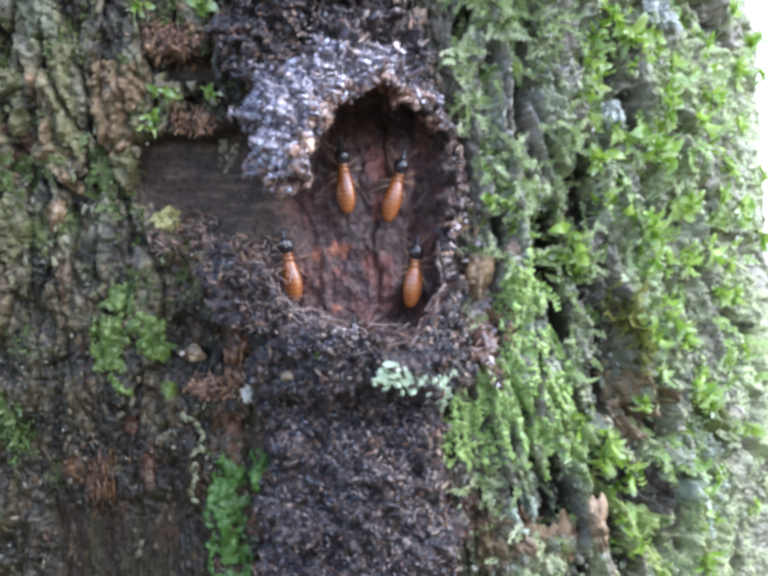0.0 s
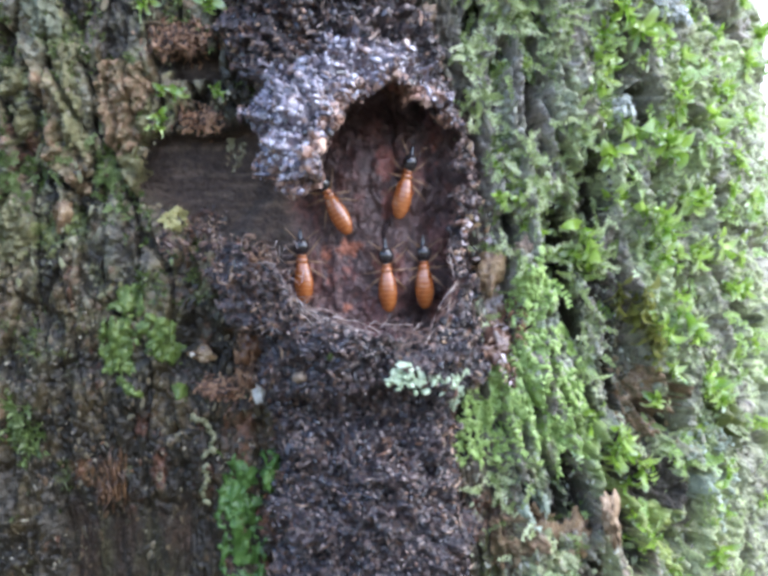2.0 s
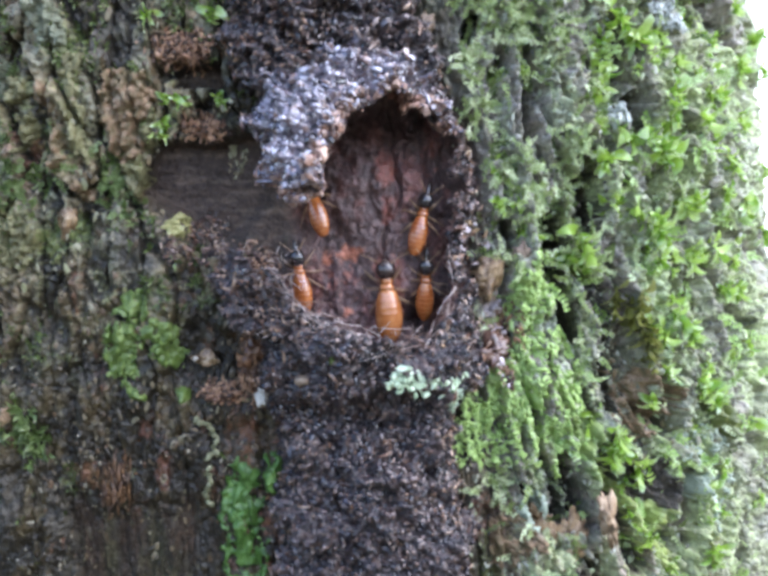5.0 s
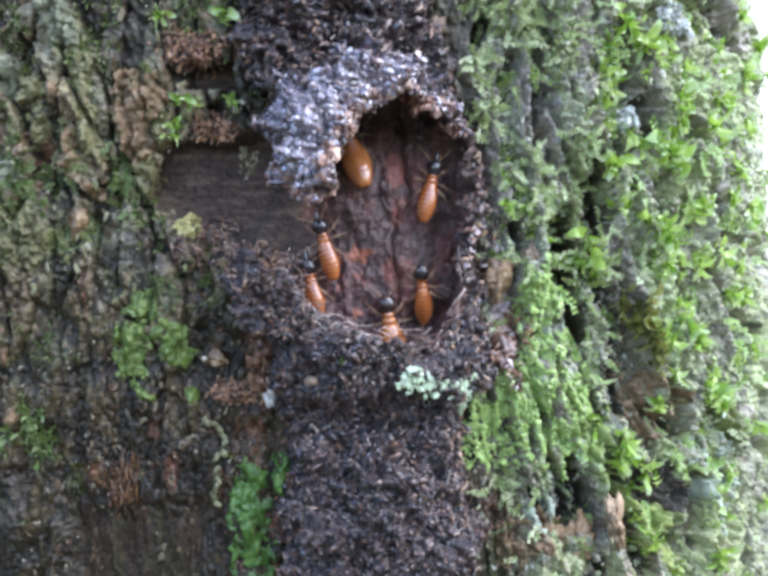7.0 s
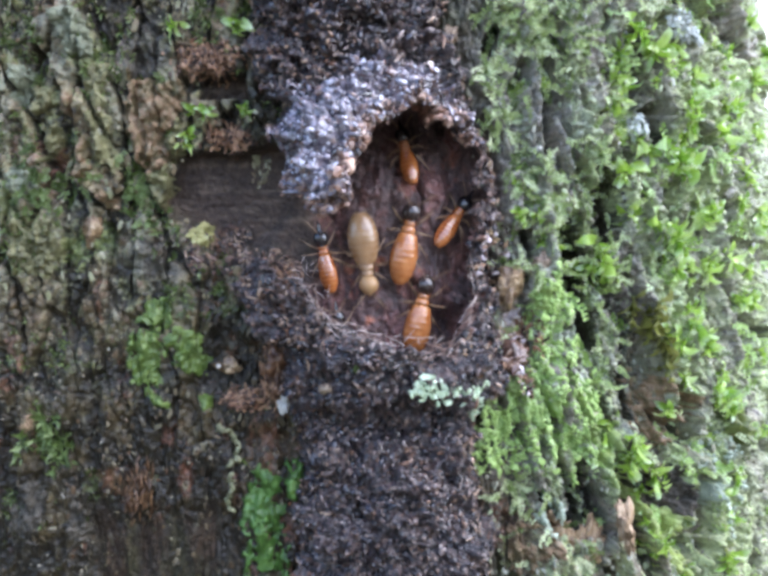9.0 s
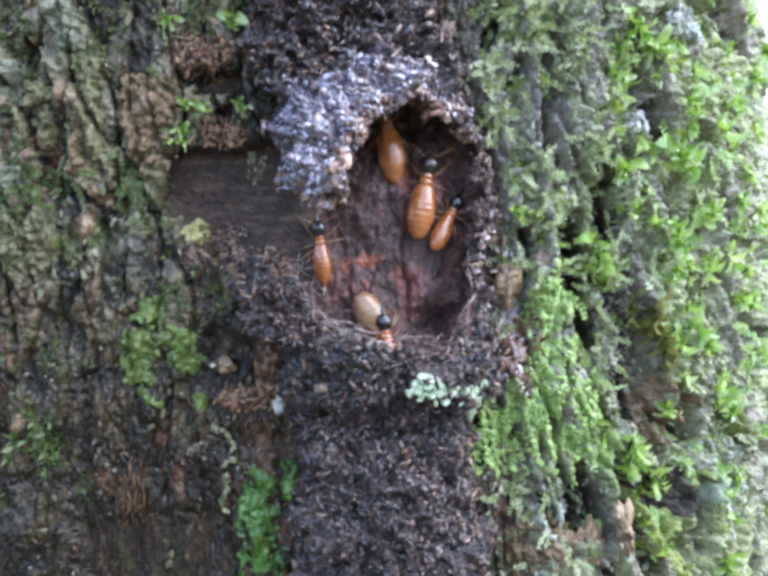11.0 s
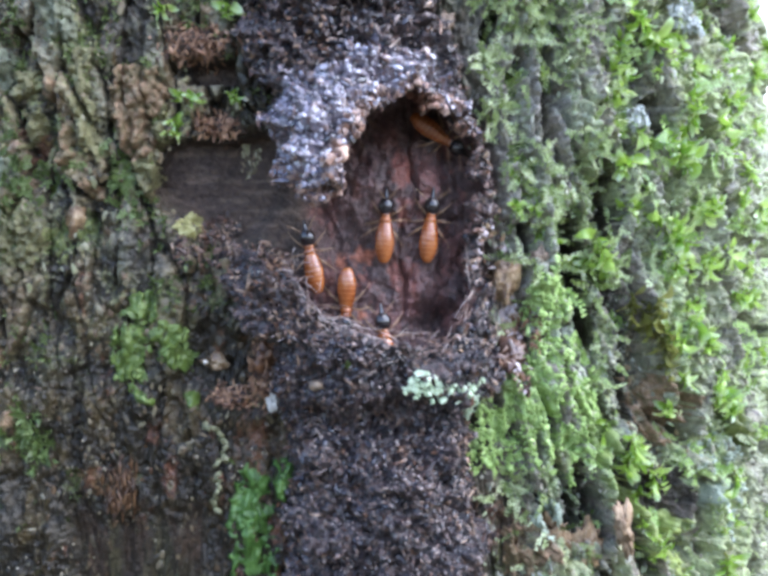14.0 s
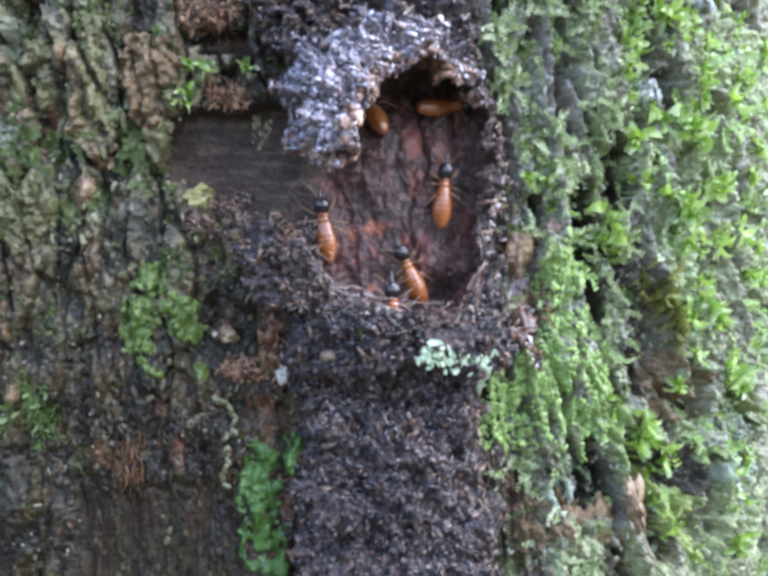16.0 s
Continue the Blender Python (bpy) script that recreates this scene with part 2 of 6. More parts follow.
    h = h * (1 - floor) + floor_h * floor
    return h, right, wood, floor, mark, cm


def skin(a, b, lift=0.0):
    """The place on the rough trunk that the chart names, lifted off it by some millimetres."""
    p = site(a, b)
    return p + outward(p) * (relief(np.asarray(a, float), np.asarray(b, float))[0] + lift)[..., None]


def dark_patches(a, b):
    """How much the old bark is darkened beside the bare wood and above it."""
    n = 0.35 * layers(a * 0.7, b * 0.6, 58, 3)
    low = np.exp(-((a + 12.4) / 2.6) ** 2 - ((b - 2.3) / 1.9) ** 2)
    high = np.exp(-((a + 12.9) / 1.9) ** 2 - ((b - 13.0) / 2.0) ** 2)
    return step(0.35, 0.75, np.maximum(low, high) + n)


def pigment(a, b, h, right, wood, floor, mark, cm):
    """The bark's colour: lichen film, algae, raw wood, rust-brown stains, and shade painted into gaps, cracks and the
    gallery.
    """
    n1, n2, n3 = layers(a * 0.22, b * 0.16, 61, 3), layers(a * 0.9, b * 0.7, 62, 4), layers(a * 4.0, b * 3.0, 63, 3)
    n4 = layers(a * 8.5, b * 7.0, 60, 3, 0.65)
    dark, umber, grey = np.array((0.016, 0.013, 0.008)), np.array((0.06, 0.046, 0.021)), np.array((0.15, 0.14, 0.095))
    olive, leafy, rust = np.array((0.17, 0.18, 0.07)), np.array((0.16, 0.22, 0.055)), np.array((0.17, 0.07, 0.04))
    tan = np.array((0.235, 0.19, 0.11))
    pale, film, lime = np.array((0.56, 0.57, 0.48)), np.array((0.29, 0.3, 0.2)), np.array((0.34, 0.4, 0.16))
    upper = step(-6, 6, b + 3 * n1 - 0.25 * (a + 10))
    # low relief between the strips goes dark: crevice shade put into the colour
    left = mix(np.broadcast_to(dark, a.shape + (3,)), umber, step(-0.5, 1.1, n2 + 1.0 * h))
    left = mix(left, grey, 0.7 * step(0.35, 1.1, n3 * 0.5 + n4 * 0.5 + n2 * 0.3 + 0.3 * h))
    slab = cells(a * 0.9 + 0.35 * layers(a * 0.35, b * 0.25, 71, 2), b * 0.55, 17)[2]
    plate = mix(np.broadcast_to(olive, a.shape + (3,)), tan, step(0.3, 0.75, 0.5 * mark + 0.5 * slab + 0.25 * n2 + 0.2 * n4))
    plate = mix(plate, np.array((0.2, 0.2, 0.14)), 0.7 * step(0.6, 0.8, slab + 0.15 * n4))
    plate = mix(plate, np.array((0.15, 0.085, 0.05)), 0.7 * step(0.3, 0.12, slab + 0.1 * n4))
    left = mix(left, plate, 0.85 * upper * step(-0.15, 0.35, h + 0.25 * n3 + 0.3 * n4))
    left = mix(left, leafy, 0.4 * step(0.3, 0.8, layers(a * 0.5, b * 0.4, 64, 4) - 0.5 + 0.35 * upper + 0.45 * n4))
    left = mix(left, left * np.array((0.8, 0.74, 0.6)), step(2, -8, b + n1))
    left = mix(left, rust, 0.55 * step(0.7, 1.2, layers(a * 0.9, b * 0.4, 65, 4) + 0.4 * n4))
    left = mix(left, np.array((0.085, 0.042, 0.02)), 0.55 * step(0.5, 1.1, np.exp(-((a + 6.6) / 1.3) ** 2) * step(-9.5, -8, b) * step(-1.0, -3.0, b) + 0.45 * n2 + 0.5 * n4))
    left = mix(left, np.array((0.04, 0.035, 0.028)) * (1 + 0.5 * step(0.2, 0.9, n4))[..., None], 0.8 * dark_patches(a, b))
    left = mix(left, dark * 1.2, 0.85 * step(-9.2, -7.6, a + 0.6 * n2) * step(6.5, 8.5, b))
    # the same painted shade low in the mossy furrows
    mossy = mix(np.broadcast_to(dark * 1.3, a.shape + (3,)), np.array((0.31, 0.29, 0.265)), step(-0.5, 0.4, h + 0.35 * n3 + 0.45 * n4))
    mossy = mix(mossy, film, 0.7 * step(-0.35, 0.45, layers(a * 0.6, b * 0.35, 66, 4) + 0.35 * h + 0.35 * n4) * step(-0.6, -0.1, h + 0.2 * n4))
    mossy = mix(mossy, lime, 0.8 * step(0.1, 0.7, layers(a * 0.9, b * 0.6, 67, 4) + 0.5 * h - 0.1 + 0.4 * n4))
    mossy = mix(mossy, pale, 0.4 * step(0.35, 0.85, n3 * 0.35 + n4 * 0.5 + layers(a * 1.3, b * 1.0, 68, 3) - 0.15))
    mossy = mix(mossy, umber, 0.75 * step(0.3, 0.8, layers(a * 0.45, b * 0.3, 69, 3)) * (0.4 + 0.6 * step(-4, -10, b)))
    mossy = mix(mossy, np.array((0.23, 0.16, 0.115)), 0.75 * step(-9, -13, b + 0.25 * (a - 8) + 2.5 * n2) * step(-0.6, 0.5, n4 + n3 + 0.6 * h))
    streak = layers(a * 1.5 + 0.25 * b, b * 0.2, 57, 4, 0.6)
    mossy = mix(mossy, np.array((0.23, 0.195, 0.165)), 0.75 * step(0.1, 0.6, streak + 0.3 * n4))
    mossy = mix(mossy, np.array((0.33, 0.39, 0.19)), 0.65 * step(0.1, 0.7, -streak + 0.35 * n4 + 0.25 * h))
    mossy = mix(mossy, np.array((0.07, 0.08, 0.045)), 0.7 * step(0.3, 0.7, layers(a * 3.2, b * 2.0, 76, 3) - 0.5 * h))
    mossy = mix(mossy, np.array((0.2, 0.2, 0.125)), 0.65 * step(11, 14, a) * step(-0.5, 0.4, layers(a * 0.9, b * 0.3, 79, 4) + 0.3 * n4))
    mossy = mix(mossy, np.array((0.26, 0.245, 0.21)), 0.7 * step(10.5, 8.0, a) * step(-2.5, 0.5, b) * step(-0.5, 0.2, 0.4 - n3 * 0.5 - n4 * 0.5))
    mossy = mix(mossy, np.array((0.3, 0.36, 0.15)), 0.6 * step(12, 15.5, a) * step(-0.1, 0.5, layers(a * 1.6, b * 0.35, 80, 4) + 0.3 * n4) * step(-0.5, 0.0, h))
    # deepest cracks: shade painted nearly black
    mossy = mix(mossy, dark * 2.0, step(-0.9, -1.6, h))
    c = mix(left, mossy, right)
    raw = mix(np.broadcast_to(np.array((0.05, 0.034, 0.025)), a.shape + (3,)), np.array((0.088, 0.063, 0.046)), step(0.1, 1.0, layers(a * 0.6, b * 3.0, 70, 3)))
    vein = layers(a * 1.2, b * 0.25, 59, 4, 0.6)
    rotten = mix(np.broadcast_to(np.array((0.02, 0.014, 0.006)), a.shape + (3,)), np.array((0.04, 0.02, 0.009)), 0.6 * step(0.0, 0.9, vein + 0.6 * n4))
    rotten = mix(rotten, np.array((0.038, 0.034, 0.012)), 0.6 * step(0.0, 0.9, -vein + 0.6 * n4 + 0.3 * step(-13, -16, a)))
    raw = mix(raw, rotten, step(-6, -10, b))
    c = mix(c, raw, wood)
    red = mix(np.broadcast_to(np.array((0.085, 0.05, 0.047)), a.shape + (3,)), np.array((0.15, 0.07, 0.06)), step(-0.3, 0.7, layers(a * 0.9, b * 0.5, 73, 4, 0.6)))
    # dark blotches, stronger at top and sides: wall shade painted into the floor
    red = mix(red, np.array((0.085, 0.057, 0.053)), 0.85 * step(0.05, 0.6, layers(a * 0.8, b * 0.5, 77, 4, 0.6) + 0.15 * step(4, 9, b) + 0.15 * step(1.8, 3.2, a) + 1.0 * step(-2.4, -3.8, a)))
    red = mix(red, np.array((0.25, 0.15, 0.13)), 0.45 * step(0.45, 0.9, n4 * 0.6 + n3 * 0.5))
    stain = 0.35 * n2 + 0.3 * n3
    rusty = np.exp(-(((a + 1.2) / 0.85) ** 2 + ((b - 1.75) / 0.55) ** 2)) + 0.8 * np.exp(-(((a + 1.5) / 0.7) ** 2 + ((b + 1.3) / 0.5) ** 2)) + 0.7 * np.exp(-(((a + 2.6) / 0.35) ** 2 + ((b - 1.5) / 0.8) ** 2))
    ruddy = np.exp(-(((a - 0.5) / 0.6) ** 2 + ((b - 6.3) / 1.0) ** 2)) + np.exp(-(((a - 0.3) / 0.45) ** 2 + ((b - 0.9) / 1.0) ** 2)) + 0.8 * np.exp(-(((a - 0.6) / 0.4) ** 2 + ((b - 3.6) / 0.8) ** 2))
    red = mix(red, np.array((0.22, 0.075, 0.055)), 0.7 * step(0.3, 0.8, ruddy + stain))
    red = mix(red, np.array((0.38, 0.135, 0.075)), 0.75 * step(0.5, 1.0, rusty + stain))
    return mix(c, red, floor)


# ---- materials ----
def material(name, rough=0.6, bump=0.0, bump_scale=2000.0, bump_size=0.0001, spec=0.5, coat=0.0):
    m = bpy.data.materials.new(name)
    m.use_nodes = True
    n, l = m.node_tree.nodes, m.node_tree.links
    p = n["Principled BSDF"]
    p.inputs["Roughness"].default_value = rough
    p.inputs["Specular IOR Level"].default_value = spec
    p.inputs["Coat Weight"].default_value = coat
    p.inputs["Coat Roughness"].default_value = 0.15
    where = n.new("ShaderNodeTexCoord").outputs["Object"]
    if bump:
        t = n.new("ShaderNodeTexNoise")
        t.inputs["Scale"].default_value, t.inputs["Detail"].default_value = bump_scale, 4
        l.new(where, t.inputs["Vector"])
        b = n.new("ShaderNodeBump")
        b.inputs["Strength"].default_value, b.inputs["Distance"].default_value = bump, bump_size
        l.new(t.outputs["Fac"], b.inputs["Height"])
        l.new(b.outputs["Normal"], p.inputs["Normal"])
    return m, n, l, p, where


def varied(name, colours, scale, rough=0.6, rough_to=None, by_piece=0.0, **more):
    """A surface whose colour runs through the given ones by noise, and from piece to piece."""
    m, n, l, p, where = material(name, rough, **more)
    t = n.new("ShaderNodeTexNoise")
    t.inputs["Scale"].default_value, t.inputs["Detail"].default_value, t.inputs["Roughness"].default_value = scale, 5, 0.65
    l.new(where, t.inputs["Vector"])
    ramp = n.new("ShaderNodeValToRGB")
    while len(ramp.color_ramp.elements) < len(colours):
        ramp.color_ramp.elements.new(0.5)
    for k, (e, c) in enumerate(zip(ramp.color_ramp.elements, colours)):
        e.position, e.color = 0.28 + 0.44 * k / max(1, len(colours) - 1), (*c, 1)
    fac = t.outputs["Fac"]
    if by_piece:
        g = n.new("ShaderNodeNewGeometry")
        o = n.new("ShaderNodeObjectInfo")
        s = n.new("ShaderNodeMath")
        s.operation = "ADD"
        l.new(g.outputs["Random Per Island"], s.inputs[0])
        l.new(o.outputs["Random"], s.inputs[1])
        f = n.new("ShaderNodeMath")
        f.operation = "FRACT"
        l.new(s.outputs[0], f.inputs[0])
        x = n.new("ShaderNodeMix")
        x.inputs["Factor"].default_value = by_piece
        l.new(fac, x.inputs["A"])
        l.new(f.outputs[0], x.inputs["B"])
        fac = x.outputs["Result"]
    l.new(fac, ramp.inputs["Fac"])
    l.new(ramp.outputs["Color"], p.inputs["Base Color"])
    if rough_to is not None:
        r = n.new("ShaderNodeMapRange")
        r.inputs["To Min"].default_value, r.inputs["To Max"].default_value = rough, rough_to
        l.new(t.outputs["Fac"], r.inputs["Value"])
        l.new(r.outputs["Result"], p.inputs["Roughness"])
    return m


def leafy(name, colours, scale, rough, tips=None, coat=0.5):
    """Thin wet leaves: light also comes through them."""
    m = varied(name, colours, scale, rough, by_piece=0.4, coat=coat)
    n, l = m.node_tree.nodes, m.node_tree.links
    p = n["Principled BSDF"]
    if tips:
        # each leaf is a millimetre long before scaling; its tip is paler
        c = n.new("ShaderNodeTexCoord")
        q = n.new("ShaderNodeSeparateXYZ")
        l.new(c.outputs["Object"], q.inputs[0])
        r = n.new("ShaderNodeMapRange")
        r.inputs["From Min"].default_value, r.inputs["From Max"].default_value, r.inputs["To Max"].default_value = 0.0005, 0.0011, 0.8
        l.new(q.outputs["Y"], r.inputs["Value"])
        g = n.new("ShaderNodeMix")
        g.data_type = "RGBA"
        l.new(r.outputs["Result"], g.inputs["Factor"])
        l.new(p.inputs["Base Color"].links[0].from_socket, g.inputs["A"])
        g.inputs["B"].default_value = (*tips, 1)
        l.new(g.outputs["Result"], p.inputs["Base Color"])
    t = n.new("ShaderNodeBsdfTranslucent")
    l.new(p.inputs["Base Color"].links[0].from_socket, t.inputs["Color"])
    x = n.new("ShaderNodeMixShader")
    x.inputs["Fac"].default_value = 0.5
    l.new(p.outputs["BSDF"], x.inputs[1])
    l.new(t.outputs["BSDF"], x.inputs[2])
    l.new(x.outputs["Shader"], n["Material Output"].inputs["Surface"])
    return m


def bark_surface():
    m, n, l, p, where = material("mossy_bark", 0.5, bump=0.8, bump_scale=3400, bump_size=0.0003, spec=0.45)
    c = n.new("ShaderNodeAttribute")
    c.attribute_name = "pigment"
    t = n.new("ShaderNodeTexNoise")
    t.inputs["Scale"].default_value, t.inputs["Detail"].default_value, t.inputs["Roughness"].default_value = 2600, 5, 0.7
    l.new(where, t.inputs["Vector"])
    r = n.new("ShaderNodeMapRange")
    r.inputs["From Min"].default_value, r.inputs["From Max"].default_value = 0.3, 0.7
    r.inputs["To Min"].default_value, r.inputs["To Max"].default_value = 0.5, 1.65
    l.new(t.outputs["Fac"], r.inputs["Value"])
    x = n.new("ShaderNodeVectorMath")
    x.operation = "SCALE"
    l.new(c.outputs["Color"], x.inputs[0])
    l.new(r.outputs["Result"], x.inputs["Scale"])
    l.new(x.outputs["Vector"], p.inputs["Base Color"])
    w = n.new("ShaderNodeMapRange")
    w.inputs["To Min"].default_value, w.inputs["To Max"].default_value = 0.02, 0.8
    l.new(t.outputs["Fac"], w.inputs["Value"])
    d = n.new("ShaderNodeMix")
    d.inputs["B"].default_value = 0.8
    l.new(c.outputs["Alpha"], d.inputs["Factor"])
    l.new(w.outputs["Result"], d.inputs["A"])
    l.new(d.outputs["Result"], p.inputs["Roughness"])
    return m


BARK = bark_surface()
CARTON = varied("tunnel_carton", [(0.012, 0.01, 0.013), (0.022, 0.018, 0.022), (0.036, 0.026, 0.028), (0.07, 0.042, 0.035), (0.13, 0.09, 0.08)], 2200, 0.14, 0.5, bump=0.9, bump_scale=5200, bump_size=0.00025, spec=0.8)
# glossy, and its pale lilac tones paint the sky's sheen into the hood
WET_SHEEN_CARTON = varied("wet_tunnel_carton", [(0.025, 0.02, 0.025), (0.075, 0.06, 0.075), (0.2, 0.18, 0.225), (0.13, 0.07, 0.05), (0.44, 0.42, 0.5)], 1300, 0.06, 0.3, bump=0.7, bump_scale=4200, bump_size=0.0002, spec=1.0, coat=1.0)
PELLET = varied("carton_pellet", [(0.012, 0.011, 0.015), (0.021, 0.018, 0.025), (0.034, 0.026, 0.028), (0.065, 0.04, 0.032), (0.125, 0.09, 0.08)], 700, 0.14, 0.42, by_piece=0.5, bump=0.5, bump_scale=5000, spec=0.8)
# grains of the hood, tinted with the same painted sheen
WET_SHEEN_PELLET = varied("wet_carton_pellet", [(0.03, 0.023, 0.027), (0.1, 0.082, 0.1), (0.22, 0.195, 0.24), (0.16, 0.085, 0.055), (0.5, 0.48, 0.55)], 900, 0.06, 0.28, by_piece=0.55, bump=0.5, bump_scale=5000, spec=1.0, coat=1.0)
CRUMB = varied("brown_crumb", [(0.022, 0.016, 0.017), (0.05, 0.031, 0.027), (0.1, 0.056, 0.042), (0.2, 0.135, 0.11)], 1500, 0.2, 0.5, by_piece=0.65, spec=0.6)
DEBRIS = varied("tunnel_debris", [(0.014, 0.012, 0.015), (0.034, 0.024, 0.027), (0.07, 0.04, 0.028), (0.14, 0.074, 0.042), (0.21, 0.16, 0.135)], 900, 0.12, 0.45, by_piece=0.6, spec=0.8)
RIM_CRUMB = varied("rusty_rim_crumb", [(0.05, 0.03, 0.025), (0.12, 0.065, 0.045), (0.22, 0.115, 0.075), (0.38, 0.26, 0.21)], 1500, 0.2, 0.5, by_piece=0.6, spec=0.7)
RUSTY_DEBRIS = varied("rusty_debris", [(0.02, 0.014, 0.012), (0.07, 0.034, 0.022), (0.18, 0.08, 0.04), (0.3, 0.2, 0.13)], 1500, 0.2, 0.5, by_piece=0.75, spec=0.7)
KNOB = varied("wet_bark_knob", [(0.04, 0.025, 0.016), (0.14, 0.085, 0.045), (0.3, 0.2, 0.1), (0.55, 0.46, 0.33)], 1500, 0.15, 0.45, bump=0.7, bump_scale=3500, bump_size=0.0003, spec=0.7)
FIBRE = varied("wood_fibre", [(0.14, 0.08, 0.06), (0.3, 0.2, 0.16), (0.5, 0.42, 0.38)], 900, 0.4, by_piece=0.8)
# whitish colour that stands for reflections on wet bark
PALE_REFLECTION = varied("white_lichen", [(0.25, 0.28, 0.24), (0.4, 0.43, 0.4), (0.58, 0.6, 0.58)], 1800, 0.4, bump=0.6, bump_scale=3500)
LINING = varied("tunnel_lining", [(0.16, 0.095, 0.085), (0.27, 0.145, 0.115), (0.38, 0.21, 0.16)], 700, 0.45, bump=0.5, bump_scale=3000)
MOSS = leafy("moss_leaf", [(0.22, 0.35, 0.08), (0.44, 0.61, 0.2), (0.72, 0.84, 0.52)], 700, 0.16)
MOSS_SPRIG = leafy("moss_sprig_leaf", [(0.19, 0.35, 0.035), (0.42, 0.61, 0.1), (0.68, 0.82, 0.34)], 900, 0.16, tips=(0.82, 0.9, 0.78), coat=0.9)
MOSS_SHORT = leafy("short_dark_moss", [(0.06, 0.085, 0.02), (0.14, 0.19, 0.05), (0.28, 0.35, 0.13)], 700, 0.35)
MOSS_PALE = leafy("fine_moss", [(0.08, 0.12, 0.035), (0.34, 0.44, 0.15), (0.76, 0.84, 0.52)], 700, 0.16, coat=0.9)
MOSS_DULL = leafy("dull_moss", [(0.07, 0.1, 0.025), (0.16, 0.23, 0.06), (0.32, 0.4, 0.17)], 700, 0.35, coat=0.1)
MOSS_DEAD = leafy("withered_moss", [(0.13, 0.14, 0.03), (0.25, 0.26, 0.06), (0.42, 0.42, 0.16)], 700, 0.3)
LICHEN = varied("leafy_lichen", [(0.036, 0.06, 0.012), (0.093, 0.142, 0.026), (0.2, 0.255, 0.075)], 1200, 0.45, bump=0.5, bump_scale=3000)
LICHEN_DEEP = varied("bright_green_crust", [(0.022, 0.04, 0.008), (0.054, 0.12, 0.019), (0.115, 0.2, 0.045)], 1300, 0.3, 0.6, bump=0.5, bump_scale=3000)
LICHEN_MINT = varied("mint_lichen", [(0.22, 0.3, 0.16), (0.4, 0.49, 0.32), (0.68, 0.75, 0.62)], 1600, 0.6, bump=0.5, bump_scale=3000)
LICHEN_GREY = varied("grey_mint_lichen", [(0.16, 0.2, 0.15), (0.28, 0.33, 0.25), (0.48, 0.53, 0.42)], 1400, 0.5, bump=0.5, bump_scale=3000)
ALGAE = varied("algae_crust", [(0.11, 0.17, 0.035), (0.24, 0.35, 0.085), (0.36, 0.49, 0.16), (0.5, 0.62, 0.3)], 1900, 0.5, bump=0.6, bump_scale=3500)
CHIP = varied("bark_chip", [(0.06, 0.042, 0.03), (0.17, 0.12, 0.08), (0.34, 0.26, 0.18)], 1100, 0.5, bump=0.7, bump_scale=3000)
RUST_CHIP = varied("rusty_bark", [(0.03, 0.016, 0.01), (0.12, 0.05, 0.02), (0.24, 0.115, 0.05)], 2200, 0.2, 0.5, bump=0.8, bump_scale=3000, spec=0.7)
OLIVE_CRUST = varied("olive_lichen", [(0.12, 0.12, 0.06), (0.25, 0.25, 0.14)], 1500, 0.6, bump=0.8)
STONE = varied("pale_grit", [(0.42, 0.39, 0.33), (0.68, 0.64, 0.56)], 2000, 0.4, bump=0.3)
AMBER = varied("amber_abdomen", [(0.17, 0.042, 0.01), (0.29, 0.082, 0.019), (0.43, 0.16, 0.048)], 1400, 0.12, bump=0.12, spec=0.7, coat=0.8)
AMBER_BAND = varied("abdomen_band", [(0.3, 0.1, 0.03), (0.44, 0.18, 0.06)], 900, 0.22)
TAN = varied("tan_abdomen", [(0.2, 0.11, 0.048), (0.3, 0.175, 0.085), (0.4, 0.25, 0.14)], 900, 0.16, bump=0.12, spec=0.7, coat=0.5)
WORKER = varied("worker_abdomen", [(0.23, 0.07, 0.018), (0.37, 0.13, 0.036), (0.5, 0.22, 0.08)], 1400, 0.12, bump=0.12, spec=0.7, coat=0.8)
TAWNY = varied("tawny_abdomen", [(0.2, 0.09, 0.032), (0.32, 0.165, 0.066), (0.43, 0.25, 0.12)], 1100, 0.14, bump=0.12, spec=0.7, coat=0.6)
TAN_BAND = varied("tan_band", [(0.22, 0.12, 0.055), (0.3, 0.18, 0.09)], 900, 0.3)
BLACK = varied("black_head", [(0.012, 0.01, 0.011), (0.03, 0.025, 0.025)], 1500, 0.16, spec=0.7, coat=0.15)
BROWN_HEAD = varied("brown_head", [(0.02, 0.015, 0.014), (0.055, 0.035, 0.028)], 1500, 0.16, spec=0.7, coat=0.15)
TAN_HEAD = varied("tan_head", [(0.3, 0.17, 0.07), (0.42, 0.26, 0.13)], 1500, 0.25)
SOIL = varied("forest_soil", [(0.03, 0.022, 0.015), (0.07, 0.05, 0.03), (0.06, 0.09, 0.03)], 9, 0.9, bump=0.5, bump_scale=40, bump_size=0.02)
LIMB = varied("straw_limb", [(0.2, 0.11, 0.055), (0.36, 0.24, 0.14)], 1500, 0.3)


# ---- building ----
def mesh_of(name, points, faces, mat, smooth=True):
    me = bpy.data.meshes.new(name)
    me.from_pydata((np.asarray(points) * MM).tolist(), [], faces)
    if smooth:
        me.polygons.foreach_set("use_smooth", [True] * len(me.polygons))
    me.materials.append(mat)
    return me


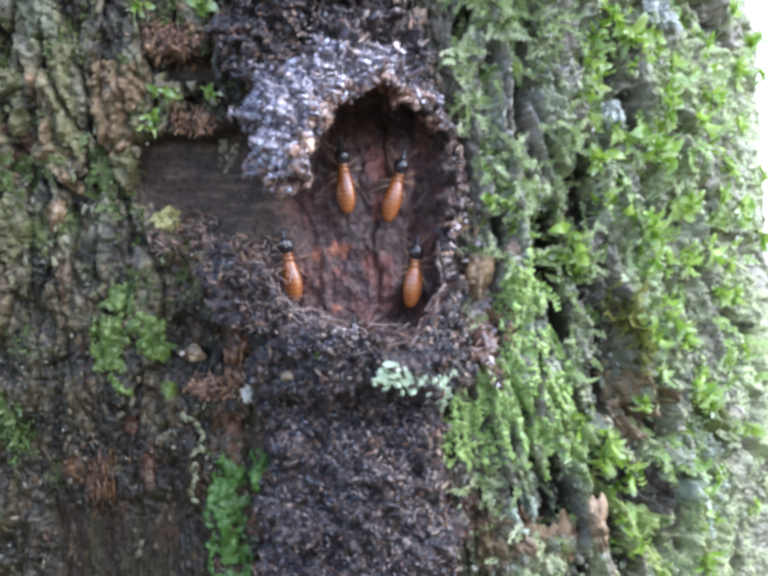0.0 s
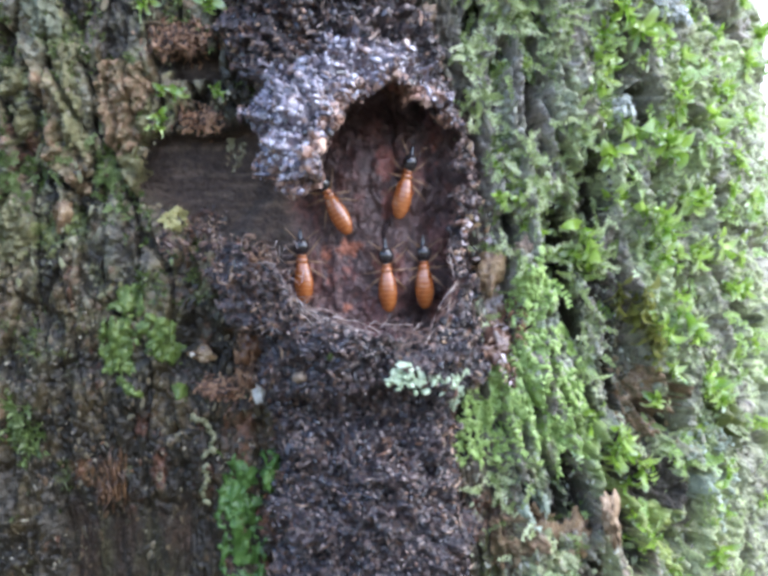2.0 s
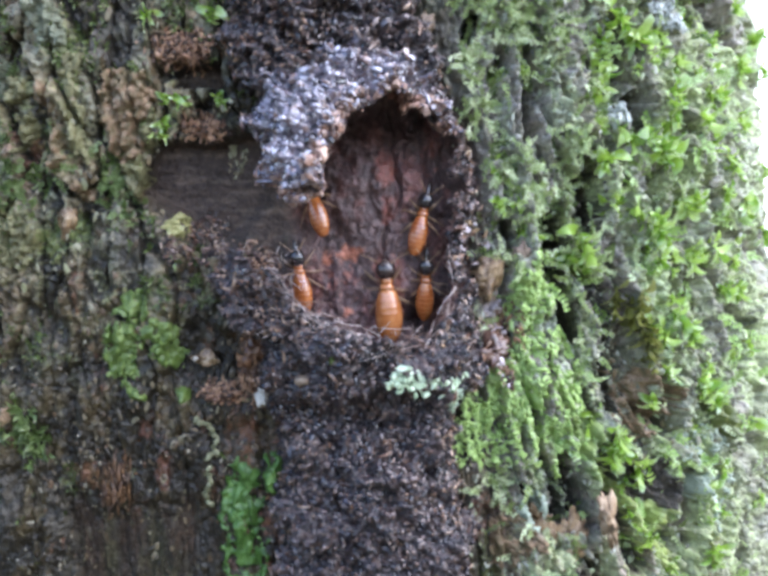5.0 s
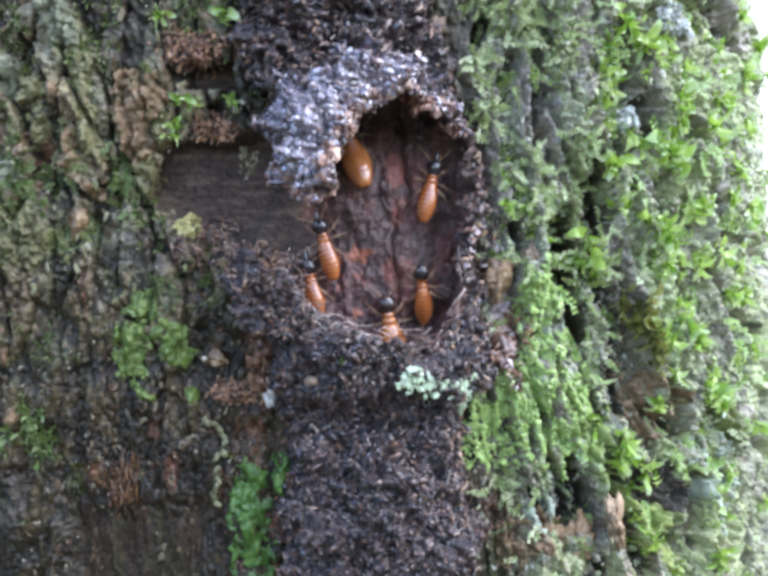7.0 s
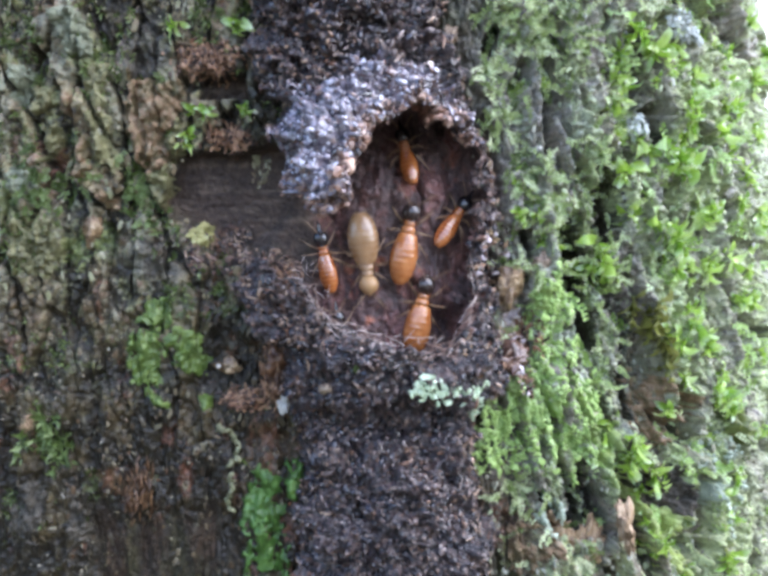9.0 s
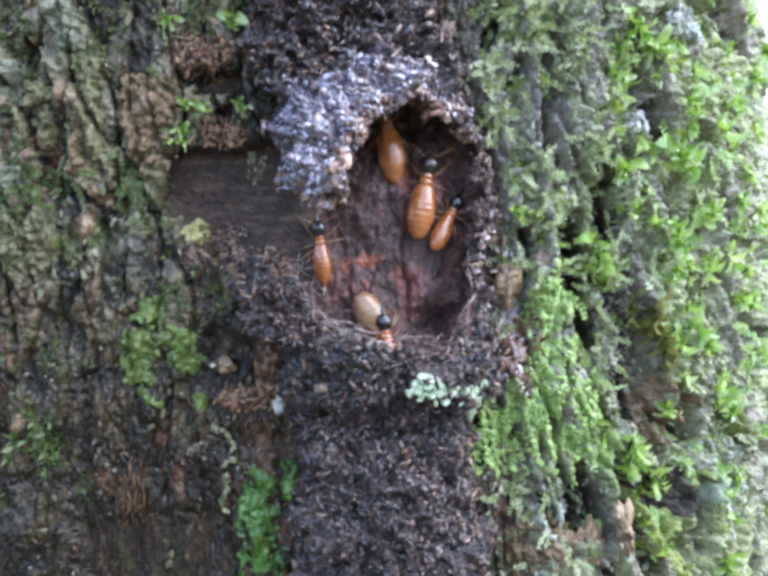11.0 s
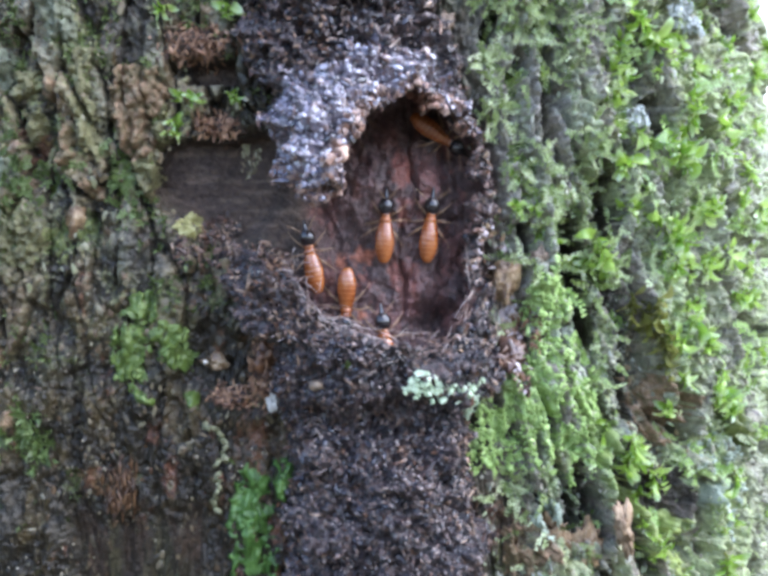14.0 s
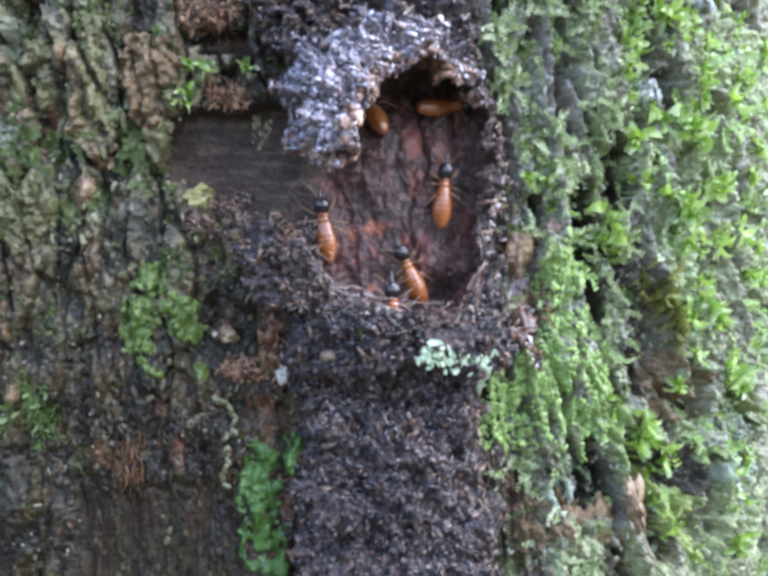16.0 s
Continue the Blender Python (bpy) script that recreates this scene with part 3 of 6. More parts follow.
def grid_faces(rows, cols, keep=None):
    i = np.arange(rows * cols).reshape(rows, cols)
    q = np.stack([i[:-1, :-1], i[:-1, 1:], i[1:, 1:], i[1:, :-1]], -1).reshape(-1, 4)
    return q if keep is None else q[np.asarray(keep).reshape(-1)]


def tidy(points, faces):
    used = np.unique(np.concatenate([np.ravel(f) for f in faces])) if isinstance(faces, list) else np.unique(faces)
    back = np.full(len(points), -1)
    back[used] = np.arange(len(used))
    return points[used], [tuple(back[list(f)]) for f in faces]


def part(name, me, parent, label=""):
    ob = new(name, me)
    ob.parent = parent
    return tagged(ob, label) if label else ob


def thing(name, label, category, group="", kind="", at=(0, 0, 0)):
    ob = new(name)
    ob.location = Vector(at) * MM
    return tagged(ob, label, category, group, kind)


# ---- ground ----
def build_ground():
    r = np.concatenate([[0.0], np.geomspace(0.05, 900, 40)]) * 1000
    t = np.linspace(0, 2 * np.pi, 49)
    rr, tt = np.meshgrid(r, t, indexing="ij")
    x, y = rr * np.cos(tt), rr * np.sin(tt)
    z = -1200 + 30 * layers(x / 900, y / 900, 91, 3) * np.exp(-rr / 40000) - 6
    me = mesh_of("ground", np.stack([x, y, z], -1).reshape(-1, 3), grid_faces(*rr.shape)[:, ::-1].tolist(), SOIL)
    tagged(new("ground", me), "dark damp forest soil with leaf litter", "ground", kind="structure")


build_ground()


# ---- the tree ----
def build_trunk(tree):
    t = np.linspace(-np.pi, np.pi, 4001)
    u = np.sign(np.sin(t)) * np.abs(np.sin(t)) ** (2 / SQUARE)
    v = np.sign(np.cos(t)) * np.abs(np.cos(t)) ** (2 / SQUARE)
    ex, ey = HALF * u, DEEP * (1 - v)
    s = np.concatenate([[0], np.cumsum(np.hypot(np.diff(ex), np.diff(ey)))])
    mid, total = np.interp(0, t, s), s[-1]
    fine = np.arange(-26.0, 50.0, 0.075)
    cols = np.concatenate([np.linspace(-mid, -26.4, 36), fine, np.linspace(50.4, total - mid, 26)]) + mid
    cx, cy = np.interp(cols, s, ex), np.interp(cols, s, ey)
    nx, ny = np.gradient(cy, cols), -np.gradient(cx, cols)
    far = np.geomspace(0.14, 1200, 60)
    rows = np.concatenate([-19.5 - far[::-1], np.arange(-19.5, 19.5, 0.075), 19.5 + far])
    z, x = np.meshgrid(rows, cx, indexing="ij")
    y = np.broadcast_to(cy, z.shape)
    x, y = x - 6 - LEAN_X * bow(z), y - 0.5 - LEAN_Y * bow(z)
    # the trunk thickens towards its foot
    flare = 1 + 0.5 * step(-300, -1200, z)
    x, y = x * flare, (y - DEEP) * flare + DEEP
    a, b = x * FAR / (FAR + y), z * FAR / (FAR + np.minimum(y, 30))
    run = np.broadcast_to(cols - mid, z.shape)
    turn_r, turn_l = 41.0, -40.0
    ar = np.interp(turn_r, cols - mid, a[len(rows) // 2])
    a = np.where(run > turn_r, ar + (run - turn_r), a)
    a = np.where(run < turn_l, -25 + (run - turn_l), a)
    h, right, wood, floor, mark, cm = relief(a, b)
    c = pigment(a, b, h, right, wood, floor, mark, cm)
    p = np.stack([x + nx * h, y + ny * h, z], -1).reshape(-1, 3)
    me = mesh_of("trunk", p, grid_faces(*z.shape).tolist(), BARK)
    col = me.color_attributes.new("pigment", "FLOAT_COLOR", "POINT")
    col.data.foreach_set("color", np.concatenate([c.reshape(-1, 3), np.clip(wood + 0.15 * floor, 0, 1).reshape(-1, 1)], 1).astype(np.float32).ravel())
    return part("trunk", me, tree)


tree = thing("tree", "leaning young tree trunk with furrowed damp bark, mossy on one side", "tree", at=(-6, 30, -1200))
trunk = build_trunk(tree)
trunk.matrix_parent_inverse = Matrix.Translation((0.006, -0.03, 1.2))


# ---- lumps, pellets, leaves ----
def ball(detail):
    bm = bmesh.new()
    bmesh.ops.create_icosphere(bm, subdivisions=detail, radius=1)
    p = np.array([v.co[:] for v in bm.verts])
    f = np.array([[v.index for v in q.verts] for q in bm.faces])
    bm.free()
    return p, f


BALL1, BALL2, BALL3, BALL4 = ball(1), ball(2), ball(3), ball(4)


def turned(rng, count):
    """Random turns, as matrices."""
    q = rng.normal(size=(count, 4))
    q /= np.linalg.norm(q, axis=1, keepdims=True)
    w, x, y, z = q.T
    return np.stack([1 - 2 * (y * y + z * z), 2 * (x * y - w * z), 2 * (x * z + w * y), 2 * (x * y + w * z), 1 - 2 * (x * x + z * z),
                     2 * (y * z - w * x), 2 * (x * z - w * y), 2 * (y * z + w * x), 1 - 2 * (x * x + y * y)], -1).reshape(-1, 3, 3)


def pellet_mesh(name, places, normals, size_lo, size_hi, mat, seed, flat=False, smooth=False, thin=1.0, upright=False):
    """Many rough grains, or scales that lie along the surface, as one mesh."""
    rng = np.random.default_rng(seed)
    p, f = BALL1
    n = len(places)
    size = rng.uniform(size_lo, size_hi, n) * rng.choice([0.7, 1.0, 1.35], n, p=[0.4, 0.45, 0.15])
    size = np.minimum(size * np.exp(rng.normal(0, 0.28, n)), 1.35 * size_hi)
    shape = p[None] * rng.uniform(0.55, 1.4, (n, len(p), 1)) * rng.uniform((0.5, 0.6, 0.8), (0.9, 1.1, 1.9), (n, 3))[:, None] * np.array((thin, 1.0, 1.0))
    turns = turned(rng, n)
    if flat:
        # scales that lie along the surface
        u = np.cross(normals, rng.normal(size=(n, 3)))
        if upright:
            u = np.array((0.0, 0.0, 1.0)) + 0.35 * rng.normal(size=(n, 3))
            u -= normals * (u * normals).sum(1, keepdims=True)
        u /= np.linalg.norm(u, axis=1, keepdims=True)
        lean = normals + 0.3 * rng.normal(size=(n, 3))
        lean /= np.linalg.norm(lean, axis=1, keepdims=True)
        turns = np.stack([lean, np.cross(lean, u), u], -1)
    q = np.einsum("nij,nkj->nki", turns, shape) * size[:, None, None]
    q = q + (places + normals * (size * rng.uniform(-0.3, 0.5, n))[:, None])[:, None]
    faces = (f[None] + (np.arange(n) * len(p))[:, None, None]).reshape(-1, 3)
    return mesh_of(name, q.reshape(-1, 3), faces.tolist(), mat, smooth=smooth)


def sliver_mesh(name, places, normals, length, mat, seed, down=0.0):
    """Many thin chips and fibres lying on a surface, as one mesh."""
    rng = np.random.default_rng(seed)
    n = len(places)
    d = rng.normal(size=(n, 3)) + np.array((-0.25, -0.2, -0.9)) * down
    d -= normals * (d * normals).sum(1, keepdims=True) * rng.uniform(0.3, 1.0, (n, 1))
    d /= np.linalg.norm(d, axis=1, keepdims=True)
    w = np.cross(d, normals)
    w /= np.linalg.norm(w, axis=1, keepdims=True)
    f = np.cross(w, d)
    L = (rng.uniform(*length, n) * rng.choice([0.6, 1.0, 1.6], n, p=[0.45, 0.4, 0.15]))[:, None]
    W = np.minimum(rng.uniform(0.03, 0.11, n)[:, None], 0.4 * L)
    root = places + normals * rng.uniform(0.0, 0.16, n)[:, None]
    sag = f * L * rng.normal(0, 0.12, (n, 1))
    pts = np.stack([root - d * L * 0.5 - w * W * 0.5, root - d * L * 0.5 + w * W * 0.5, root - w * W + sag, root + w * W + sag, root + f * W * 0.7 + sag,
                    root - f * W * 0.7 + sag, root + d * L * 0.5], 1)
    tri = np.array([(0, 1, 4), (0, 4, 2), (1, 3, 4), (2, 4, 6), (4, 3, 6), (0, 5, 1), (0, 2, 5), (1, 5, 3), (2, 6, 5), (5, 6, 3)])
    faces = (tri[None] + (np.arange(n) * 7)[:, None, None]).reshape(-1, 3)
    return mesh_of(name, pts.reshape(-1, 3), faces.tolist(), mat, smooth=False)


# ---- the termite shelter tube ----
def tube_point(a, b, theta=None):
    """A point of the tube's outside. With theta (0 to pi) a is not used."""
    lo, hi, rise, crown = (np.interp(b, TUBE[:, 0], TUBE[:, k]) for k in (1, 2, 3, 4))
    ca, wa = (lo + hi) / 2, (hi - lo) / 2
    if theta is None:
        theta = np.arccos(np.clip((ca - a) / wa, -1, 1))
    a = ca - wa * np.cos(theta)
    up = np.sin(theta) ** 0.72 * (1 + crown * np.cos(theta))
    y = site(a, b)[..., 1] + 0.5 - rise * up
    k = 1 + y / FAR
    return np.stack([a * k, y, b * k], -1), a


def build_tube():
    tube = thing("termite_tunnel", "dark earthen termite shelter tunnel, broken open, on the trunk", "termite tunnel", at=(0, 0, 0))
    rows, cols = np.arange(-19.0, 19.0, 0.08), np.linspace(0.02, np.pi - 0.02, 230)
    b, th = np.meshgrid(rows, cols, indexing="ij")
    p, a = tube_point(None, b, th)
    du, dv = np.gradient(p, axis=0), np.gradient(p, axis=1)
    n = np.cross(dv, du)
    n /= np.linalg.norm(n, axis=-1, keepdims=True)
    n[n[..., 1] > 0] *= -1
    run = th * 4.5
    bent, slid = run + 0.35 * layers(run * 0.9, b * 0.9, 107, 3), b + 0.35 * layers(run * 0.9 + 7, b * 0.9, 109, 3)
    f1, f2, mark = cells(bent * 3.4, slid * 3.0, 101)
    c1, c2, cm = cells(bent * 1.15, slid * 1.4, 108)
    lumps = 0.17 * (0.5 - f1) * (0.3 + mark) + (0.95 + 0.55 * (b > 4)) * (0.5 - c1) * (0.2 + cm) + 0.72 * layers(run * 0.55, b * 0.7, 102, 5, 0.6) + 0.05 * layers(run * 7, b * 7, 103, 2)
    foot = step(0, 0.25, np.sin(th))
    outer = p + n * (lumps * foot)[..., None]
    # thinner towards the broken edge
    edge = inside(OPENING, a, b) + 0.16 * layers(a * 1.6, b * 1.6, 104, 3)
    thick = 0.25 + 0.45 * step(0.0, 1.5, -edge)
    inner = outer - n * thick[..., None]
    keep = (edge < 0)
    keep = keep[:-1, :-1] & keep[1:, :-1] & keep[:-1, 1:] & keep[1:, 1:]
    nr, nc = b.shape
    # wet faces also take the colours with the sheen painted in
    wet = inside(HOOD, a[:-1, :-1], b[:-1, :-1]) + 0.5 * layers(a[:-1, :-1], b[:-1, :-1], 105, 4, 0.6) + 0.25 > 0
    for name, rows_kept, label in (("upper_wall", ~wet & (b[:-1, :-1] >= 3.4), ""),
                                   ("hood", wet & (b[:-1, :-1] >= 3.4), "overhanging wet pellet crust, its pale sheen painted into the colour"),
                                   ("lower_wall", b[:-1, :-1] < 3.4, "")):
        k = keep & rows_kept
        q = grid_faces(nr, nc, k)
        out_faces, in_faces = q[:, ::-1], q + nr * nc
        e = np.concatenate([out_faces[:, [i, (i + 1) % 4]] for i in range(4)])
        key = np.sort(e, 1)
        code = key[:, 0] * 10**7 + key[:, 1]
        _, first, count = np.unique(code, return_index=True, return_counts=True)
        rim = e[first[count == 1]]
        rim_faces = np.stack([rim[:, 1], rim[:, 0], rim[:, 0] + nr * nc, rim[:, 1] + nr * nc], 1)
        pts, faces = tidy(np.concatenate([outer.reshape(-1, 3), inner.reshape(-1, 3)]), np.concatenate([out_faces, in_faces, rim_faces]))
        me = mesh_of(name, pts, faces, WET_SHEEN_CARTON if name == "hood" else CARTON)
        me.materials.append(LINING)
        me.polygons.foreach_set("material_index", np.concatenate([np.zeros(len(out_faces), int), np.ones(len(in_faces), int), np.zeros(len(rim_faces), int)]))
        ob = part(name, me, tube, label)
        rng = np.random.default_rng(7 if name == "hood" else 8)
        cells_kept = np.argwhere(k)
        pick = cells_kept[rng.integers(0, len(cells_kept), {"hood": 900, "upper_wall": 5200, "lower_wall": 11500}[name])]
        pl, nl = outer[pick[:, 0], pick[:, 1]], n[pick[:, 0], pick[:, 1]]
        grains = part("pellet_crust", pellet_mesh("pellet_crust", pl, nl, 0.045 if name != "hood" else 0.06, 0.12 if name != "hood" else 0.13, WET_SHEEN_PELLET if name == "hood" else PELLET, 17, name == "hood"), ob, "tiny dark earthen pellets")
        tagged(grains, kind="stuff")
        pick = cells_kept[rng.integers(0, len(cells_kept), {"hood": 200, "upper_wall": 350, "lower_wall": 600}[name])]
        lumps_on = part("coarse_crust", pellet_mesh("coarse_crust", outer[pick[:, 0], pick[:, 1]], n[pick[:, 0], pick[:, 1]], 0.1, 0.24 if name == "hood" else 0.22, WET_SHEEN_PELLET if name == "hood" else PELLET, 21, True, True), ob, "coarse wet earthen lumps")
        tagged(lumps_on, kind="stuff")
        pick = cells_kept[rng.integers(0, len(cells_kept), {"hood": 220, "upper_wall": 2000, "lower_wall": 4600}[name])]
        chips = part("debris", sliver_mesh("debris", outer[pick[:, 0], pick[:, 1]], n[pick[:, 0], pick[:, 1]], (0.18, 0.5), WET_SHEEN_PELLET if name == "hood" else DEBRIS, 23, 1.2 if name == "hood" else 0.2), ob, "dark chips and plant fibres in the earth")
        tagged(chips, kind="stuff")
        if name != "hood":
            # rusty shreds towards the tube's feet
            far = (np.abs(th[pick[:, 0], pick[:, 1]] - np.pi / 2) > rng.uniform(0.75, 1.6, len(pick))) | ((a[pick[:, 0], pick[:, 1]] < -3.2) & (b[pick[:, 0], pick[:, 1]] > -2.5) & (rng.random(len(pick)) < 0.7))
            pick = pick[far]
            shreds = part("rusty_litter", sliver_mesh("rusty_litter", outer[pick[:, 0], pick[:, 1]] + n[pick[:, 0], pick[:, 1]] * 0.08, n[pick[:, 0], pick[:, 1]], (0.2, 0.6), RUSTY_DEBRIS, 24), ob, "rust-brown shreds along the tunnel's foot")
            tagged(shreds, kind="stuff")
        # crumbs along the broken edge
        near = np.argwhere(k & (edge[:-1, :-1] > -0.7 - 1.6 * ((a[:-1, :-1] < -3.2) & (b[:-1, :-1] < 3.4))))
        if not len(near):
            continue
        pick = near[rng.integers(0, len(near), 2200)]
        crumbs = part("crumbled_edge", pellet_mesh("crumbled_edge", outer[pick[:, 0], pick[:, 1]] - n[pick[:, 0], pick[:, 1]] * 0.15, n[pick[:, 0], pick[:, 1]], 0.06, 0.19 if name == "hood" else 0.13, RIM_CRUMB if name == "hood" else CRUMB, 19), ob, "brown crumbs on the broken edge")
        tagged(crumbs, kind="stuff")
    return tube


build_tube()


# ---- thin growths that follow the bark ----
def crust(name, label, category, outline, mat, seed, thick=0.1, ragged=0.6, holes=0.35, on_tube=False, fine=0.075, relief_size=0.05):
    xs, ys = [q[0] for q in outline], [q[1] for q in outline]
    b, a = np.meshgrid(np.arange(min(ys) - 0.4, max(ys) + 0.4, fine), np.arange(min(xs) - 0.4, max(xs) + 0.4, fine), indexing="ij")
    d = inside(outline, a, b) + ragged * 0.5 * layers(a * 1.1, b * 1.1, seed, 4)
    d = d + ragged * 0.35 * layers(a * 3.2, b * 2.8, seed + 3, 3)
    d = np.minimum(d, holes + 0.45 * layers(a * 1.6, b * 1.1, seed + 5, 4, 0.65) + 0.3)
    lift = thick * step(-0.05, 0.3, d) + relief_size * layers(a * 4.2, b * 3.6, seed + 9, 4, 0.7)
    if on_tube:
        base = tube_point(a, b)[0]
        top = base + np.array((0, -1, 0)) * (0.6 + lift + 0.1 * layers(a * 2, b * 2, seed, 2))[..., None]
    else:
        top = skin(a, b, lift)
    low = top + np.array((0, 1, 0)) * 0.35
    k = (d > 0)
    k = k[:-1, :-1] & k[1:, :-1] & k[:-1, 1:] & k[1:, 1:]
    q = grid_faces(*a.shape, k)
    e = np.concatenate([q[:, [i, (i + 1) % 4]] for i in range(4)])
    key = np.sort(e, 1)
    _, first, count = np.unique(key[:, 0] * 10**7 + key[:, 1], return_index=True, return_counts=True)
    rim = e[first[count == 1]]
    m = a.size
    faces = np.concatenate([q, np.stack([rim[:, 1], rim[:, 0], rim[:, 0] + m, rim[:, 1] + m], 1)])
    pts, faces = tidy(np.concatenate([top.reshape(-1, 3), low.reshape(-1, 3)]), faces)
    return tagged(new(name, mesh_of(name, pts, faces, mat)), label, category)


LICHEN_OUTLINE = [(-13.0, -0.2), (-11.5, -0.1), (-11.5, -1.3), (-11.1, -1.8), (-10.2, -2.0), (-9.9, -3.4), (-10.3, -4.4), (-11.2, -3.6), (-11.5, -2.6), (-12.1, -2.3), (-12.3, -2.9), (-12.3, -4.6), (-12.7, -5.2), (-14.0, -4.4), (-14.2, -3.1), (-13.9, -2.1), (-13.1, -1.8)]
LICHEN_FLAKE = [(-13.1, -5.0), (-12.3, -5.2), (-11.6, -5.5), (-11.8, -6.0), (-12.7, -5.8)]
crust("lichen_patch", "ragged olive-green leafy lichen patch on dark bark", "lichen", LICHEN_OUTLINE, LICHEN, 201, thick=0.25, ragged=0.5, holes=0.2, relief_size=0.07)
crust("lichen_patch", "small olive-green lichen flake on dark bark", "lichen", LICHEN_FLAKE, LICHEN, 203, thick=0.25, ragged=0.3, holes=0.5)
crust("lichen_patch", "small olive-green lichen flake on dark bark", "lichen", [(-10.4, -5.3), (-9.7, -5.2), (-9.6, -6.2), (-10.2, -6.0)], LICHEN, 205, thick=0.25, ragged=0.3, holes=0.4)
DEEP_OUTLINE = [(-7.3, -9.0), (-6.8, -8.8), (-6.3, -9.4), (-6.0, -11.6), (-5.9, -13.0), (-5.6, -15.6), (-8.0, -15.6), (-7.9, -13.6), (-8.0, -10.3)]
crust("lichen_patch", "tall bright green crust beside the tunnel", "lichen", DEEP_OUTLINE, LICHEN_DEEP, 211, thick=0.18, ragged=0.7, holes=0.12, relief_size=0.02)
crust("lichen_patch", "small bright green crust beside the tunnel", "lichen",
      [(-5.8, -8.7), (-4.7, -8.7), (-4.3, -10.5), (-5.0, -11.3), (-5.8, -10.5)], LICHEN_DEEP, 213, thick=0.75, ragged=0.55, holes=0.2, relief_size=0.03)
def mint_scales():
    rng = np.random.default_rng(61)
    line = np.array([(1.1, -4.5), (1.6, -4.9), (2.6, -4.8), (3.6, -4.85), (4.3, -4.9), (4.6, -5.4), (3.9, -5.6), (4.2, -6.0)])
    u = rng.uniform(0, len(line) - 1, 170)
    a, b = (np.interp(u, range(len(line)), line[:, k]) + rng.normal(0, 0.26, 170) for k in (0, 1))
    p = tube_point(a, b)[0] + np.array((0, -0.75, 0))
    n = np.tile((0.2, -0.95, 0.2), (170, 1))
    tagged(new("lichen_patch", pellet_mesh("lichen_patch", p, n, 0.06, 0.2, LICHEN_MINT, 62, True)), "pale mint lichen scales on the tunnel wall", "lichen")


mint_scales()
ALGAE_OUTLINE = [(6.5, 0.7), (8.3, 1.2), (9.3, -0.3), (8.8, -2.9), (10.4, -5.2), (10.9, -8.7), (9.3, -9.5), (7.8, -8.0), (5.5, -9.5), (4.0, -8.7),
                 (3.6, -6.9), (5.3, -5.4), (6.3, -3.4), (7.4, -2.6)]
crust("algae_crust", "light green powdery algae crust on bark beside the tunnel", "algae",
      ALGAE_OUTLINE, ALGAE, 221, thick=0.08, ragged=1.2, holes=0.0, fine=0.075, relief_size=0.13)


def scales(name, label, category, a, b, lo, hi, mat, seed, flat=True, lift=0.05, kind="", thin=1.0, upright=False):
    """Small scales or granules strewn over the bark."""
    p = site(a, b)
    n = outward(p)
    me = pellet_mesh(name, p + n * (relief(a, b)[0] + lift)[:, None], n, lo, hi, mat, seed, flat, False, thin, upright)
    return tagged(new(name, me), label, category, kind=kind)


BARK_SCALE = varied("bark_scale", [(0.045, 0.034, 0.02), (0.11, 0.09, 0.04), (0.18, 0.13, 0.07), (0.2, 0.2, 0.1), (0.32, 0.3, 0.2)], 700, 0.25, 0.6, by_piece=0.5)
DARK_SCALE = varied("dark_bark_scale", [(0.015, 0.012, 0.007), (0.032, 0.025, 0.013), (0.06, 0.045, 0.022), (0.085, 0.052, 0.026), (0.16, 0.14, 0.085)], 700, 0.2, 0.6, by_piece=0.5)
GREY_SCALE = varied("grey_bark_scale", [(0.05, 0.045, 0.035), (0.13, 0.12, 0.09), (0.22, 0.21, 0.155), (0.27, 0.32, 0.17), (0.42, 0.42, 0.35)], 700, 0.2, 0.6, by_piece=0.55)


def bark_scales(label, count, spread, lo, hi, mat, seed, where):
    rng = np.random.default_rng(seed)
    a, b = rng.uniform(*spread[0], count * 4), rng.uniform(*spread[1], count * 4)
    bare = np.maximum(np.where(a < -8.2, inside(BARE_WOOD, a, b), -1.0), np.maximum(inside(BARE_SQUARE, a, b), inside(OPENING, a, b))) < -0.1
    ok = np.argwhere(bare & (where(a, b) > rng.random(len(a))))[:, 0][:count]
    scales("bark_scales", label, "bark", a[ok], b[ok], lo, hi, mat, seed, lift=0.0, kind="stuff", thin=0.4, upright=True)


bark_scales("small olive and tan scales of old bark", 650, ((-22, -5.5), (-2, 17)), 0.06, 0.18, BARK_SCALE, 261,
            lambda a, b: step(-3, 4, b + 2 * layers(a * 0.3, b * 0.3, 262, 2)) * step(-0.5, 0.4, layers(a * 0.9, b * 0.5, 263, 3)) * step(-6.6, -8.5, a) * (1 - 0.9 * dark_patches(a, b)))
bark_scales("small dark scales of rotten bark", 1300, ((-22, -4.8), (-17, 5)), 0.06, 0.17, DARK_SCALE, 264,
            lambda a, b: step(4, -2, b + 2 * layers(a * 0.3, b * 0.3, 262, 2)) * step(-0.6, 0.4, layers(a * 0.8, b * 0.5, 265, 3)))
